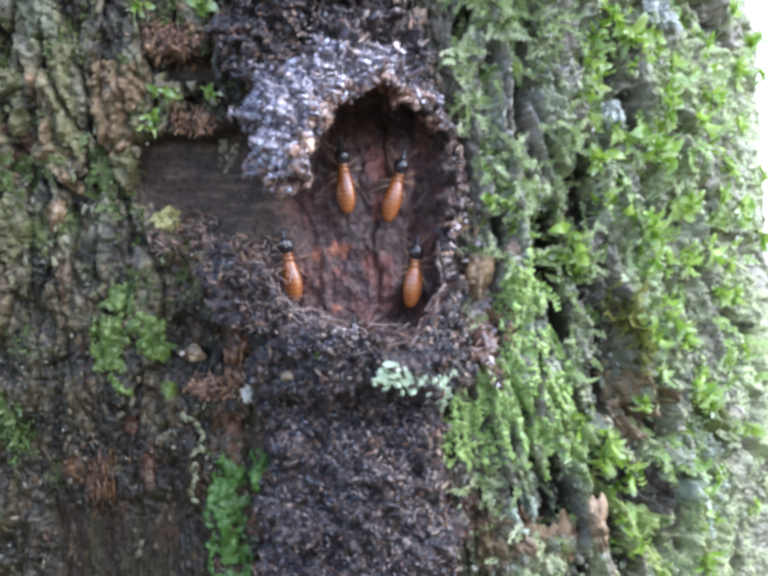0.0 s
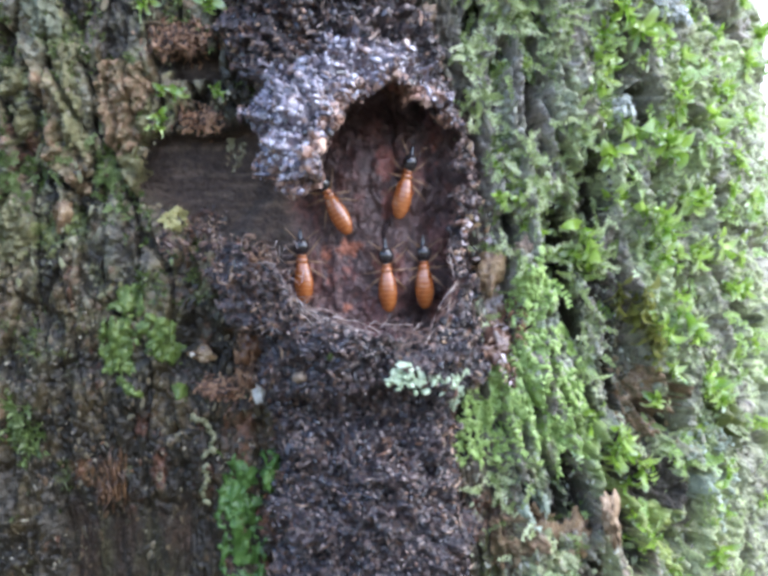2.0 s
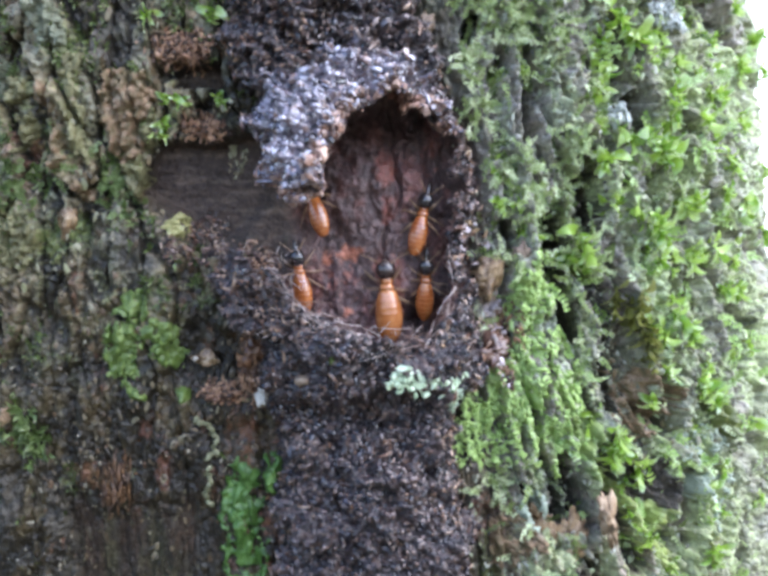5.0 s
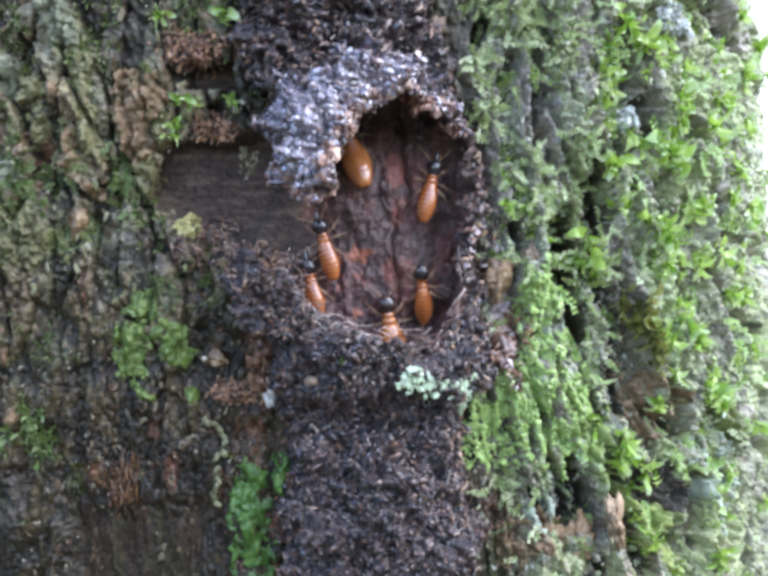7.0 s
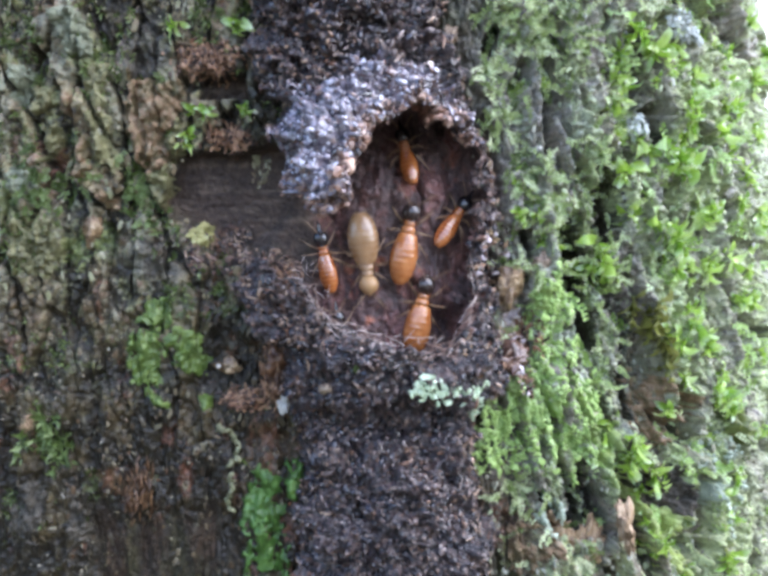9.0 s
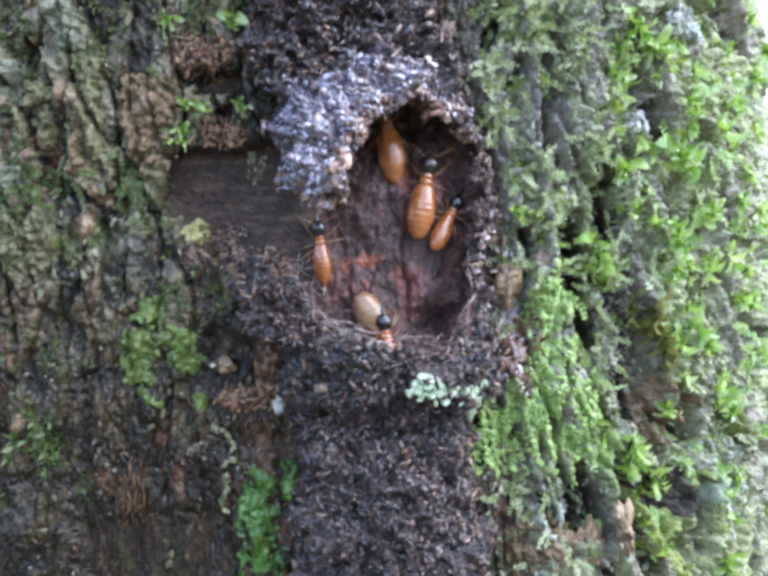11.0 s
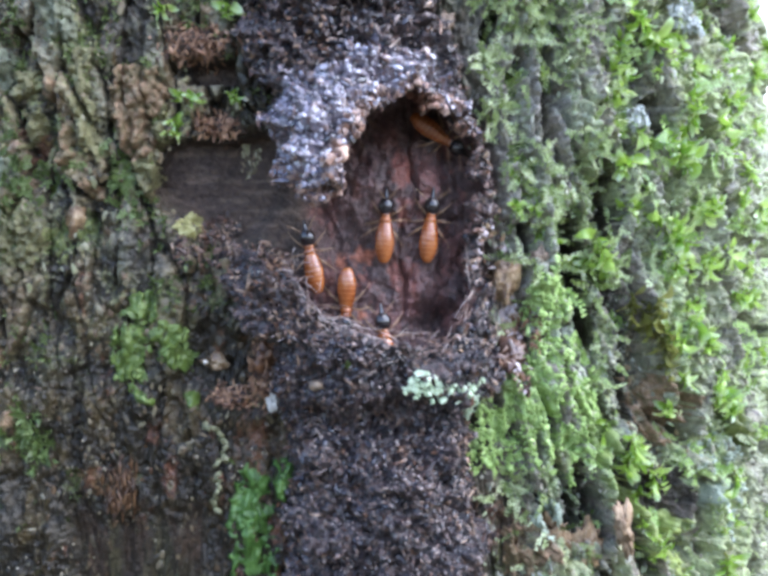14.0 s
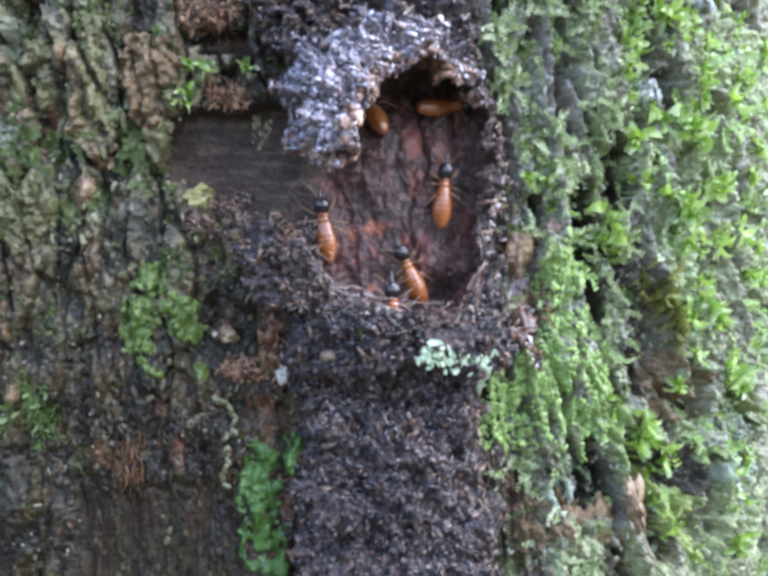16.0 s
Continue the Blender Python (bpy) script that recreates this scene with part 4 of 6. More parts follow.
bark_scales("small grey-green scales of mossy bark", 4200, ((4.6, 19.5), (-17, 17)), 0.05, 0.14, GREY_SCALE, 270,
            lambda a, b: step(-0.4, 0.4, layers(a * 1.3, b * 0.4, 267, 3)) * (inside(ALGAE_OUTLINE, a, b) < -0.1))
bark_scales("brown and olive crumbs on bark between moss shoots", 420, ((11.8, 16.2), (-9.2, -2.2)), 0.05, 0.15, BARK_SCALE, 271,
            lambda a, b: step(-0.6, 0.2, layers(a * 1.3, b * 1.1, 272, 3)))
bark_scales("olive crumbs beside the bare wood", 160, ((-8.2, -6.4), (1.5, 7.4)), 0.05, 0.14, BARK_SCALE, 268,
            lambda a, b: np.exp(-((a + 7.2) / 0.4) ** 2))


def clotted_foot():
    rng = np.random.default_rng(91)
    a, b = rng.uniform(4.2, 7.0, 900), rng.uniform(-5.2, 4.0, 900)
    d = step(1.1, 0.2, np.abs(a - 5.4 + 0.12 * b - 0.5 * (b < -1))) * step(-0.4, 0.3, layers(a * 1.2, b * 0.9, 92, 3))
    ok = d > rng.random(900)
    scales("bark_clots", "clotted ochre and rosy-brown bark crumbs beside the tunnel mouth", "bark", a[ok], b[ok], 0.07, 0.2, CLOT, 93, flat=True, lift=0.3, kind="stuff")
    # the same crumbs on the tunnel's own edge
    a, b = rng.uniform(3.3, 5.2, 1400), rng.uniform(-4.6, 7.5, 1400)
    out = -inside(OPENING, a, b)
    ok = (out > 0.1) & (rng.random(1400) < step(1.3, 0.3, out + 0.1 * (b > 2)) * step(-0.3, 0.4, layers(a * 1.3, b * 1.0, 94, 3)))
    p = tube_point(a[ok], b[ok])[0] + np.array((0.05, -0.12, 0))
    me = pellet_mesh("rim_clots", p, np.tile((0.45, -0.85, 0.25), (len(p), 1)), 0.07, 0.17, CLOT, 95, True)
    tagged(new("rim_clots", me), "rosy-brown and ochre crumbs on the tunnel's broken edge", "crumbs", kind="stuff")


CLOT = varied("clotted_bark", [(0.03, 0.018, 0.015), (0.1, 0.055, 0.04), (0.22, 0.125, 0.085), (0.29, 0.2, 0.1), (0.46, 0.39, 0.4)], 1600, 0.12, 0.4, by_piece=0.6, spec=0.8)
clotted_foot()


def rosette(label, a, b, r, mat, seed):
    rng = np.random.default_rng(seed)
    t, q = rng.uniform(0, 2 * np.pi, 420), r * np.sqrt(rng.uniform(0.08, 1, 420))
    q = q * (0.8 + 0.3 * layers(2 * np.cos(t) + 5, 2 * np.sin(t) + 5, seed, 2))
    keep = layers((a + q * np.cos(t)) * 1.6, (b + q * np.sin(t)) * 1.6, seed + 1, 3) > -0.35
    t, q = t[keep], q[keep]
    scales("lichen_patch", label, "lichen", a + q * np.cos(t), b + 1.15 * q * np.sin(t), 0.05, 0.13, mat, seed)


def algae_granules():
    rng = np.random.default_rng(63)
    a, b = rng.uniform(3.4, 12, 9000), rng.uniform(-11, 2.5, 9000)
    d = inside(ALGAE_OUTLINE, a, b) + 0.8 * layers(a * 1.0, b * 0.8, 64, 4)
    ok = (d > -0.3) & (rng.random(9000) < step(-0.6, 0.5, layers(a * 1.6, b * 1.1, 65, 4)))
    scales("algae_granules", "light green algae granules on damp bark", "algae", a[ok], b[ok], 0.05, 0.13, ALGAE, 66, flat=True, lift=0.1, kind="stuff")


algae_granules()


def lichen_lobes(label, outline, mat, seed, count):
    """Small overlapping lobes that roughen a lichen patch."""
    rng = np.random.default_rng(seed)
    q = np.array(outline)
    a, b = rng.uniform(q[:, 0].min(), q[:, 0].max(), count), rng.uniform(q[:, 1].min(), q[:, 1].max(), count)
    d = inside(outline, a, b) + 0.5 * layers(a * 1.3, b * 1.3, seed, 3)
    ok = (d > 0.0) & (layers(a * 1.8, b * 0.9, seed + 1, 3) > -0.1)
    scales("lichen_lobes", label, "lichen", a[ok], b[ok], 0.08, 0.2, mat, seed + 2, lift=0.08, kind="stuff")


lichen_lobes("small olive-green lichen lobes on dark bark", LICHEN_OUTLINE, LICHEN, 241, 500)
lichen_lobes("small bright green lichen lobes beside the tunnel", DEEP_OUTLINE, LICHEN_DEEP, 245, 90)
rosette("round mint-green lichen rosette on mossy bark", 16.5, -8.4, 1.2, LICHEN_GREY, 231)
rosette("small grey-mint lichen rosette on mossy bark", 8.1, -11.6, 0.9, LICHEN_GREY, 233)
crust("algae_crust", "narrow light green algae streak in a bark furrow", "algae",
      [(10.2, -6.7), (11.6, -6.6), (11.9, -8.5), (11.6, -9.8), (10.7, -9.9), (10.2, -8.3)], varied("olive_algae", [(0.11, 0.15, 0.04), (0.2, 0.26, 0.085), (0.29, 0.36, 0.15)], 900, 0.4, bump=0.3, bump_scale=3000), 223, thick=0.25, ragged=0.4, holes=0.6)
crust("lichen_patch", "smooth dark olive lichen lobe on mossy bark", "lichen",
      [(16.5, -5.8), (17.6, -6.0), (18.4, -7.0), (18.2, -8.3), (17.4, -7.7)], varied("dark_olive_lichen", [(0.06, 0.075, 0.018), (0.12, 0.14, 0.035)], 700, 0.35, bump=0.3, bump_scale=2500), 227, thick=0.5, ragged=0.3, holes=0.8)


FILM = varied("lime_algae_film", [(0.14, 0.17, 0.045), (0.28, 0.34, 0.09), (0.4, 0.46, 0.17), (0.56, 0.6, 0.36)], 1100, 0.25, 0.55, bump=0.5, bump_scale=3000)
crust("algae_crust", "slanting lime-green algae edge along a dark crack", "algae",
      [(11.9, -8.5), (12.5, -8.8), (13.3, -11.0), (14.5, -12.9), (16.1, -15.0), (15.2, -15.2), (13.6, -13.0), (12.4, -10.9)], FILM, 251, thick=0.35, ragged=0.5, holes=0.35)
crust("algae_crust", "smooth light green algae film on bark", "algae", [(13.4, -11.6), (14.9, -11.4), (15.2, -14.8), (14.6, -15.2), (13.7, -13.0)], FILM, 253, thick=0.2, ragged=0.8, holes=0.15)
crust("algae_crust", "sage-green algae film beside a dark crack", "algae", [(16.4, -9.2), (17.7, -9.0), (18.2, -11.6), (17.1, -12.3), (16.5, -11.2)], LICHEN_GREY, 255, thick=0.15, ragged=1.1, holes=0.0, relief_size=0.13)


# ---- loose plates of the old bark ----
PLATE_OLIVE = varied("olive_bark_plate", [(0.045, 0.04, 0.018), (0.12, 0.11, 0.045), (0.19, 0.18, 0.08), (0.3, 0.28, 0.16)], 1300, 0.3, 0.7, bump=1.0, bump_scale=3200, bump_size=0.0003)
PLATE_TAN = varied("tan_bark_plate", [(0.055, 0.04, 0.02), (0.14, 0.11, 0.05), (0.26, 0.165, 0.095), (0.33, 0.29, 0.18)], 1500, 0.3, 0.7, bump=1.0, bump_scale=3200, bump_size=0.0003)
PLATE_GREY = varied("grey_green_bark_plate", [(0.05, 0.05, 0.035), (0.13, 0.14, 0.085), (0.22, 0.235, 0.155), (0.36, 0.375, 0.28)], 1600, 0.4, 0.7, bump=1.0, bump_scale=3200, bump_size=0.0003)
PLATE_DARK = varied("dark_bark_plate", [(0.016, 0.014, 0.01), (0.038, 0.032, 0.022), (0.07, 0.058, 0.04), (0.14, 0.12, 0.085)], 1600, 0.4, 0.8, bump=1.0, bump_scale=3200, bump_size=0.0003)


def bark_plate(label, outline, mat, seed, thick=0.35, ragged=0.45, holes=0.45):
    ob = crust("bark_plate", label, "", outline, mat, seed, thick, ragged, holes, relief_size=0.11)
    ob.parent = tree
    ob.matrix_parent_inverse = Matrix.Translation((0.006, -0.03, 1.2))


bark_plate("broad tan bark plate with rusty and olive patches", [(-14.2, 11.2), (-13.1, 11.6), (-11.7, 11.2), (-11.2, 9.9), (-12.0, 8.5), (-11.9, 7.3), (-12.6, 6.3), (-13.5, 6.6), (-14.0, 9.0)], PLATE_TAN, 801, 0.5, 0.45, 0.45)
bark_plate("olive bark plate beside the bare wood", [(-11.9, 9.1), (-11.2, 9.8), (-11.2, 7.6), (-11.7, 6.6), (-12.0, 4.5), (-12.7, 4.4), (-13.1, 6.1), (-12.3, 7.1)], PLATE_OLIVE, 802, 0.4, 0.45, 0.45)
bark_plate("upright olive-green bark plate", [(-16.2, 12.2), (-15.0, 12.1), (-14.9, 10.9), (-15.3, 9.9), (-15.8, 9.5), (-16.0, 10.8)], PLATE_OLIVE, 803, 0.35, 0.45, 0.45)
bark_plate("narrow tan bark plate", [(-17.3, 10.8), (-16.7, 11.2), (-16.6, 10.2), (-16.9, 9.3), (-17.4, 9.5)], PLATE_TAN, 804, 0.35, 0.45, 0.45)
bark_plate("long olive bark plate", [(-16.0, 9.5), (-15.2, 9.8), (-14.8, 8.4), (-14.2, 7.0), (-14.8, 6.2), (-15.7, 7.1)], PLATE_OLIVE, 805, 0.35, 0.45, 0.45)
bark_plate("yellowish olive bark plate", [(-18.7, 9.0), (-17.7, 8.9), (-17.7, 7.5), (-18.5, 7.1)], PLATE_OLIVE, 806, 0.35, 0.45, 0.45)
bark_plate("pale grey-green bark plate", [(-18.1, 15.0), (-16.4, 15.3), (-16.2, 14.0), (-15.9, 12.6), (-17.1, 12.4), (-17.7, 13.7)], PLATE_GREY, 807, 0.5, 0.45, 0.45)
bark_plate("pale grey-green bark plate", [(-20.0, 12.1), (-19.2, 12.0), (-19.0, 10.9), (-19.2, 9.9), (-20.0, 9.8)], PLATE_GREY, 808, 0.35, 0.45, 0.45)
bark_plate("olive bark plate with mossy edge", [(-19.0, 11.2), (-17.8, 11.0), (-17.8, 9.9), (-18.7, 9.5)], PLATE_OLIVE, 809, 0.35, 0.45, 0.45)
bark_plate("tan bark plate under moss", [(-15.4, 5.6), (-14.6, 5.4), (-14.5, 4.5), (-15.2, 4.0), (-15.8, 4.8)], PLATE_TAN, 810, 0.35, 0.45, 0.45)
bark_plate("tan bark plate", [(-16.2, 8.6), (-15.8, 7.3), (-16.0, 6.2), (-16.8, 6.3), (-16.7, 7.9)], PLATE_TAN, 811, 0.35, 0.45, 0.45)
bark_plate("grey bark plate with pale flecks", [(-20.0, 6.7), (-18.9, 6.5), (-18.5, 5.6), (-19.2, 5.1), (-20.0, 5.3)], PLATE_GREY, 812, 0.3, 0.45, 0.45)
bark_plate("dull olive bark plate", [(-20.0, 4.3), (-17.7, 4.0), (-17.4, 2.2), (-18.5, 1.2), (-20.0, 1.5)], PLATE_OLIVE, 816, 0.2, 0.6, 0.3)
bark_plate("dark brown bark plate", [(-17.4, -10.5), (-16.2, -10.8), (-15.9, -13.1), (-17.2, -13.6)], PLATE_DARK, 818, 0.3, 0.5, 0.45)
bark_plate("dull olive bark plate", [(-20.0, -9.5), (-18.2, -9.7), (-18.0, -12.6), (-19.5, -13.6), (-20.0, -13.1)], PLATE_DARK, 819, 0.2, 0.7, 0.1)
bark_plate("brown bark plate with a rusty stain", [(-19.5, -6.0), (-18.1, -6.2), (-18.2, -7.0), (-19.4, -6.9)], PLATE_TAN, 821, 0.2, 0.5, 0.3)
bark_plate("grey bark plate among moss", [(12.9, -9.5), (14.7, -9.2), (15.7, -10.5), (14.9, -12.0), (13.4, -11.0)], PLATE_DARK, 822, 0.35, 0.6, 0.3)
bark_plate("brown bark plate under the algae", [(6.0, -12.0), (8.3, -11.8), (8.8, -13.6), (7.6, -15.0), (6.0, -15.0)], PLATE_TAN, 823, 0.3, 0.9, 0.02)
bark_plate("grey-brown bark plate among moss", [(12.4, -4.9), (14.9, -4.6), (15.5, -6.9), (13.9, -8.0), (12.7, -7.2)], PLATE_TAN, 824, 0.3, 0.9, 0.1)


# ---- bark chips, knobs and grit ----
def lump(name, label, category, a, b, size, mat, seed, lift=0.0, rough=0.3, tilt=0.0, on_tube=None, mesh=BALL3):
    p, f = mesh
    w = p + 0
    r = 1 + 1.2 * rough * layers(p[:, 0] * 1.3 + seed, p[:, 2] * 1.3 + p[:, 1], seed, 4, 0.62) + 0.7 * rough * layers(p[:, 0] * 5, p[:, 2] * 4 + p[:, 1] * 3, seed + 3, 3, 0.6)
    w = w * r[:, None] * (np.array((size[0], size[1], size[2])) / 2)
    c, s = math.cos(radians(tilt)), math.sin(radians(tilt))
    w = np.stack([w[:, 0] * c + w[:, 2] * s, w[:, 1], w[:, 2] * c - w[:, 0] * s], 1)
    ob = new(name, mesh_of(name, w, f.tolist(), mat))
    place = tube_point(np.array(a), np.array(b))[0] + np.array((0, -0.25 - lift, 0)) if on_tube else skin(np.array(a), np.array(b), lift)
    ob.location = Vector(place) * MM
    if name.startswith("bark"):
        ob.parent = tree
        ob.matrix_parent_inverse = Matrix.Translation((0.006, -0.03, 1.2))
        return tagged(ob, label)
    return tagged(ob, label, category)


def shred(label, a, b, size, mat, seed, count=90, upright=0.0):
    """A frayed bark flake: a heap of slivers round a core."""
    rng = np.random.default_rng(seed)
    count *= 3
    at = rng.normal(0, 0.26, (count, 2)) * np.array(size)
    ca, cb = a + at[:, 0], b + at[:, 1]
    p = skin(ca, cb, 0.0)
    n = outward(site(ca, cb))
    ang, tip = rng.uniform(0, 2 * np.pi, count), rng.uniform(-0.2, 0.7, count)
    d = np.stack([np.cos(ang) * (1 - upright), -tip, 0.8 * np.sin(ang) + upright], 1)
    d /= np.linalg.norm(d, axis=1, keepdims=True)
    w = np.cross(d, n)
    w /= np.linalg.norm(w, axis=1, keepdims=True)
    L, W = rng.uniform(0.15, 0.5 + 0.7 * upright, count)[:, None], rng.uniform(0.045, 0.12, count)[:, None]
    root = p + n * (rng.uniform(0, 0.55, count) * np.exp(-((at / np.array(size)) ** 2).sum(1) * 3))[:, None]
    f = np.cross(w, d) * W * 0.7
    pts = np.stack([root - d * L * 0.5 - w * W * 0.5, root - d * L * 0.5 + w * W * 0.5, root - w * W, root + w * W, root + f, root - f, root + d * L * 0.5], 1)
    tri = np.array([(0, 1, 4), (0, 4, 2), (1, 3, 4), (2, 4, 6), (4, 3, 6), (0, 5, 1), (0, 2, 5), (1, 5, 3), (2, 6, 5), (5, 6, 3)])
    faces = (tri[None] + (np.arange(count) * 7)[:, None, None]).reshape(-1, 3)
    ob = part("bark_flake", mesh_of("bark_flake", pts.reshape(-1, 3), faces.tolist(), mat, smooth=False), tree, label)
    ob.matrix_parent_inverse = Matrix.Translation((0.006, -0.03, 1.2))


FRAYED = varied("frayed_bark", [(0.045, 0.025, 0.016), (0.16, 0.078, 0.04), (0.31, 0.18, 0.1)], 1800, 0.5, by_piece=0.6)
RUST_SHRED = varied("rust_red_shred", [(0.03, 0.017, 0.01), (0.075, 0.036, 0.016), (0.15, 0.08, 0.034)], 1800, 0.5, by_piece=0.6)
shred("frayed rust-brown bark flake", -9.8, 12.4, (2.9, 1.7), FRAYED, 401, 170, 0.35)
shred("frayed rusty bark crumb above the bare wood", -8.8, 8.3, (1.7, 1.2), FRAYED, 402, 90, 0.4)
shred("frayed rusty bark chip", -8.0, -5.4, (2.1, 1.1), FRAYED, 403, 90)
shred("rust-red bark shreds", -13.6, -10.2, (1.7, 2.7), RUST_SHRED, 404, 55, 0.85)
shred("frayed brown bark shreds at the tunnel's foot", 6.6, -2.2, (1.6, 2.4), FRAYED, 405, 70, 0.6)
shred("frayed brown bark shreds beside the tunnel", -6.2, -4.2, (1.6, 2.6), FRAYED, 406, 100, 0.6)
shred("brown bark shreds beside the opened gallery", -6.3, 0.6, (2.2, 2.0), FRAYED, 407, 110)


lump("bark_chip", "tan upright bark chip on dark bark", "bark flake", -15.9, 3.5, (0.85, 0.7, 1.5), KNOB, 304, 0.1, 0.3, 15)
lump("bark_chip", "tan bark chip in a mossy furrow", "bark flake", 11.3, -11.7, (0.8, 0.6, 1.9), varied("pale_tan_chip", [(0.14, 0.09, 0.05), (0.32, 0.22, 0.13), (0.46, 0.36, 0.24)], 1900, 0.5, bump=0.8, bump_scale=3000), 305, 0.35, 0.6, -12, mesh=BALL4)
lump("bark_knob", "pale brown bark knob beside the tunnel mouth", "bark knob", 5.8, 0.5, (1.4, 1.2, 2.2), KNOB, 341, 0.7, 0.22, 8, mesh=BALL4)
lump("bark_chip", "amber-brown resin-like chip beside the tunnel", "bark flake", -6.1, -3.3, (1.1, 0.7, 1.3), RUST_CHIP, 309, 0.2, 0.6)
rosette("small yellow-green lichen tuft beside bare wood", -10.2, 3.2, 0.6, varied("yellow_lichen", [(0.12, 0.11, 0.03), (0.3, 0.28, 0.1), (0.42, 0.4, 0.2)], 1500, 0.6, bump=0.8), 313)
lump("bark_knob", "brown cracked bark lump at the tunnel's foot", "bark knob", 6.2, -1.3, (1.4, 1.1, 2.1), CLOT, 331, 0.45, 0.55, 12, mesh=BALL4)
lump("bark_knob", "brown cracked bark lump at the tunnel's foot", "bark knob", 6.9, -2.6, (1.3, 0.7, 1.5), CLOT, 332, 0.2, 0.55, -10, mesh=BALL4)
lump("bark_knob", "brown cracked bark lump at the tunnel's foot", "bark knob", 6.0, -3.4, (1.3, 0.7, 1.2), CLOT, 333, 0.2, 0.55, 20, mesh=BALL4)
lump("bark_knob", "pale bark lump beside the tunnel mouth", "bark knob", 7.4, 1.7, (0.7, 0.4, 0.9), CHIP, 334, 0.0, 0.5, mesh=BALL4)
lump("bark_chip", "pale tan bark chip above the tunnel's shoulder", "bark flake", 2.7, 13.5, (0.7, 0.5, 1.0), CHIP, 340, 0.5, 0.4, mesh=BALL4)
lump("bark_chip", "brown bark chip in a mossy furrow", "bark flake", 8.7, -12.4, (1.0, 0.3, 1.7), KNOB, 335, 0.0, 0.9, -8, mesh=BALL4)
lump("bark_chip", "brown bark chip under the moss", "bark flake", 9.9, -13.6, (1.2, 0.3, 1.6), KNOB, 336, 0.0, 0.9, 8, mesh=BALL4)
lump("grit", "white teardrop grit stuck beside the tunnel", "grit", -5.85, -5.55, (0.5, 0.3, 0.8), STONE, 314, 0.4, 0.55, -15)
# pale grain added for the white glint on the curled amber chip
lump("grit", "small pale grain for the white glint on a bark chip", "grit", -9.35, -3.7, (0.3, 0.2, 0.26), STONE, 315, 0.45, 0.3, mesh=BALL2)
lump("bark_chip", "curled amber-brown bark chip on dark bark", "bark flake", -8.8, -3.85, (1.2, 0.6, 0.7), KNOB, 338, 0.2, 0.5, 10)
lump("grit", "pale pink grit grain on the tunnel hood", "grit", -2.5, 6.95, (0.55, 0.25, 0.6), varied("pink_grit", [(0.4, 0.24, 0.16), (0.6, 0.42, 0.32)], 1500, 0.5), 316, -0.1, 0.5, on_tube=True, mesh=BALL2)
lump("grit", "brown grit grain on the tunnel wall", "grit", -3.8, -4.8, (0.8, 0.5, 0.6), CHIP, 317, 0.1, 0.25, on_tube=True, mesh=BALL2)
lump("moss_speck", "tiny green moss speck on the tunnel wall", "moss", -2.1, -3.7, (0.28, 0.3, 0.5), MOSS_SHORT, 318, 0.15, 0.5, on_tube=True, mesh=BALL2)


def strand(label, chart, radius, mat):
    """A thin strand that clings to the bark along chart points."""
    q = np.array(chart, float)
    u = np.linspace(0, len(q) - 1, 6 * len(q))
    a, b = np.interp(u, range(len(q)), q[:, 0]), np.interp(u, range(len(q)), q[:, 1])
    p = skin(a, b, 0.12) + 0.08 * np.random.default_rng(3).normal(size=(len(u), 3))
    tagged(new("lichen_strand", stem_mesh("lichen_strand", p, radius * (0.7 + 0.5 * np.random.default_rng(4).random(len(u))), mat, 8)), label, "lichen")


# white reflections on wet bark, added as patches of whitish scales
rosette("whitish crusty scales for a wet reflection on mossy bark", 14.2, 13.9, 0.9, PALE_REFLECTION, 320)
rosette("whitish crusty scales for a wet reflection on mossy bark", 15.2, 13.4, 0.6, PALE_REFLECTION, 322)
rosette("small whitish scales for a wet reflection on mossy bark", 12.5, 8.9, 0.7, PALE_REFLECTION, 321)


# ---- moss ----
def leaf_mesh(name, mat, width=0.3, droop=0.35, seed=0):
    """A blunt keeled leaf one millimetre long, along +y, its face up, its tip bent over."""
    rng = np.random.default_rng(seed)
    u = np.linspace(0, 1, 8)
    w = width * np.sin(np.pi * (0.1 + 0.82 * u)) ** 0.75
    w[-1] = 0.12 * width
    side, fold = rng.uniform(-0.25, 0.25), rng.uniform(0.15, 0.4)
    p = []
    for k, x in enumerate(u):
        y = math.sin(min(x * droop, 1.5)) / max(droop, 0.01)
        z, o = 0.3 * x - (1 - math.cos(x * droop)) / max(droop, 0.01), side * x * x
        wave = 0.05 * math.sin(7 * x + seed)
        p += [(o - w[k] / 2, y, z + fold * w[k] + wave), (o, y, z), (o + w[k] / 2, y, z + fold * w[k] - wave)]
    f = [(3 * k + c, 3 * k + c + 1, 3 * k + c + 4, 3 * k + c + 3) for k in range(7) for c in (0, 1)]
    return mesh_of(name, np.array(p), f, mat)


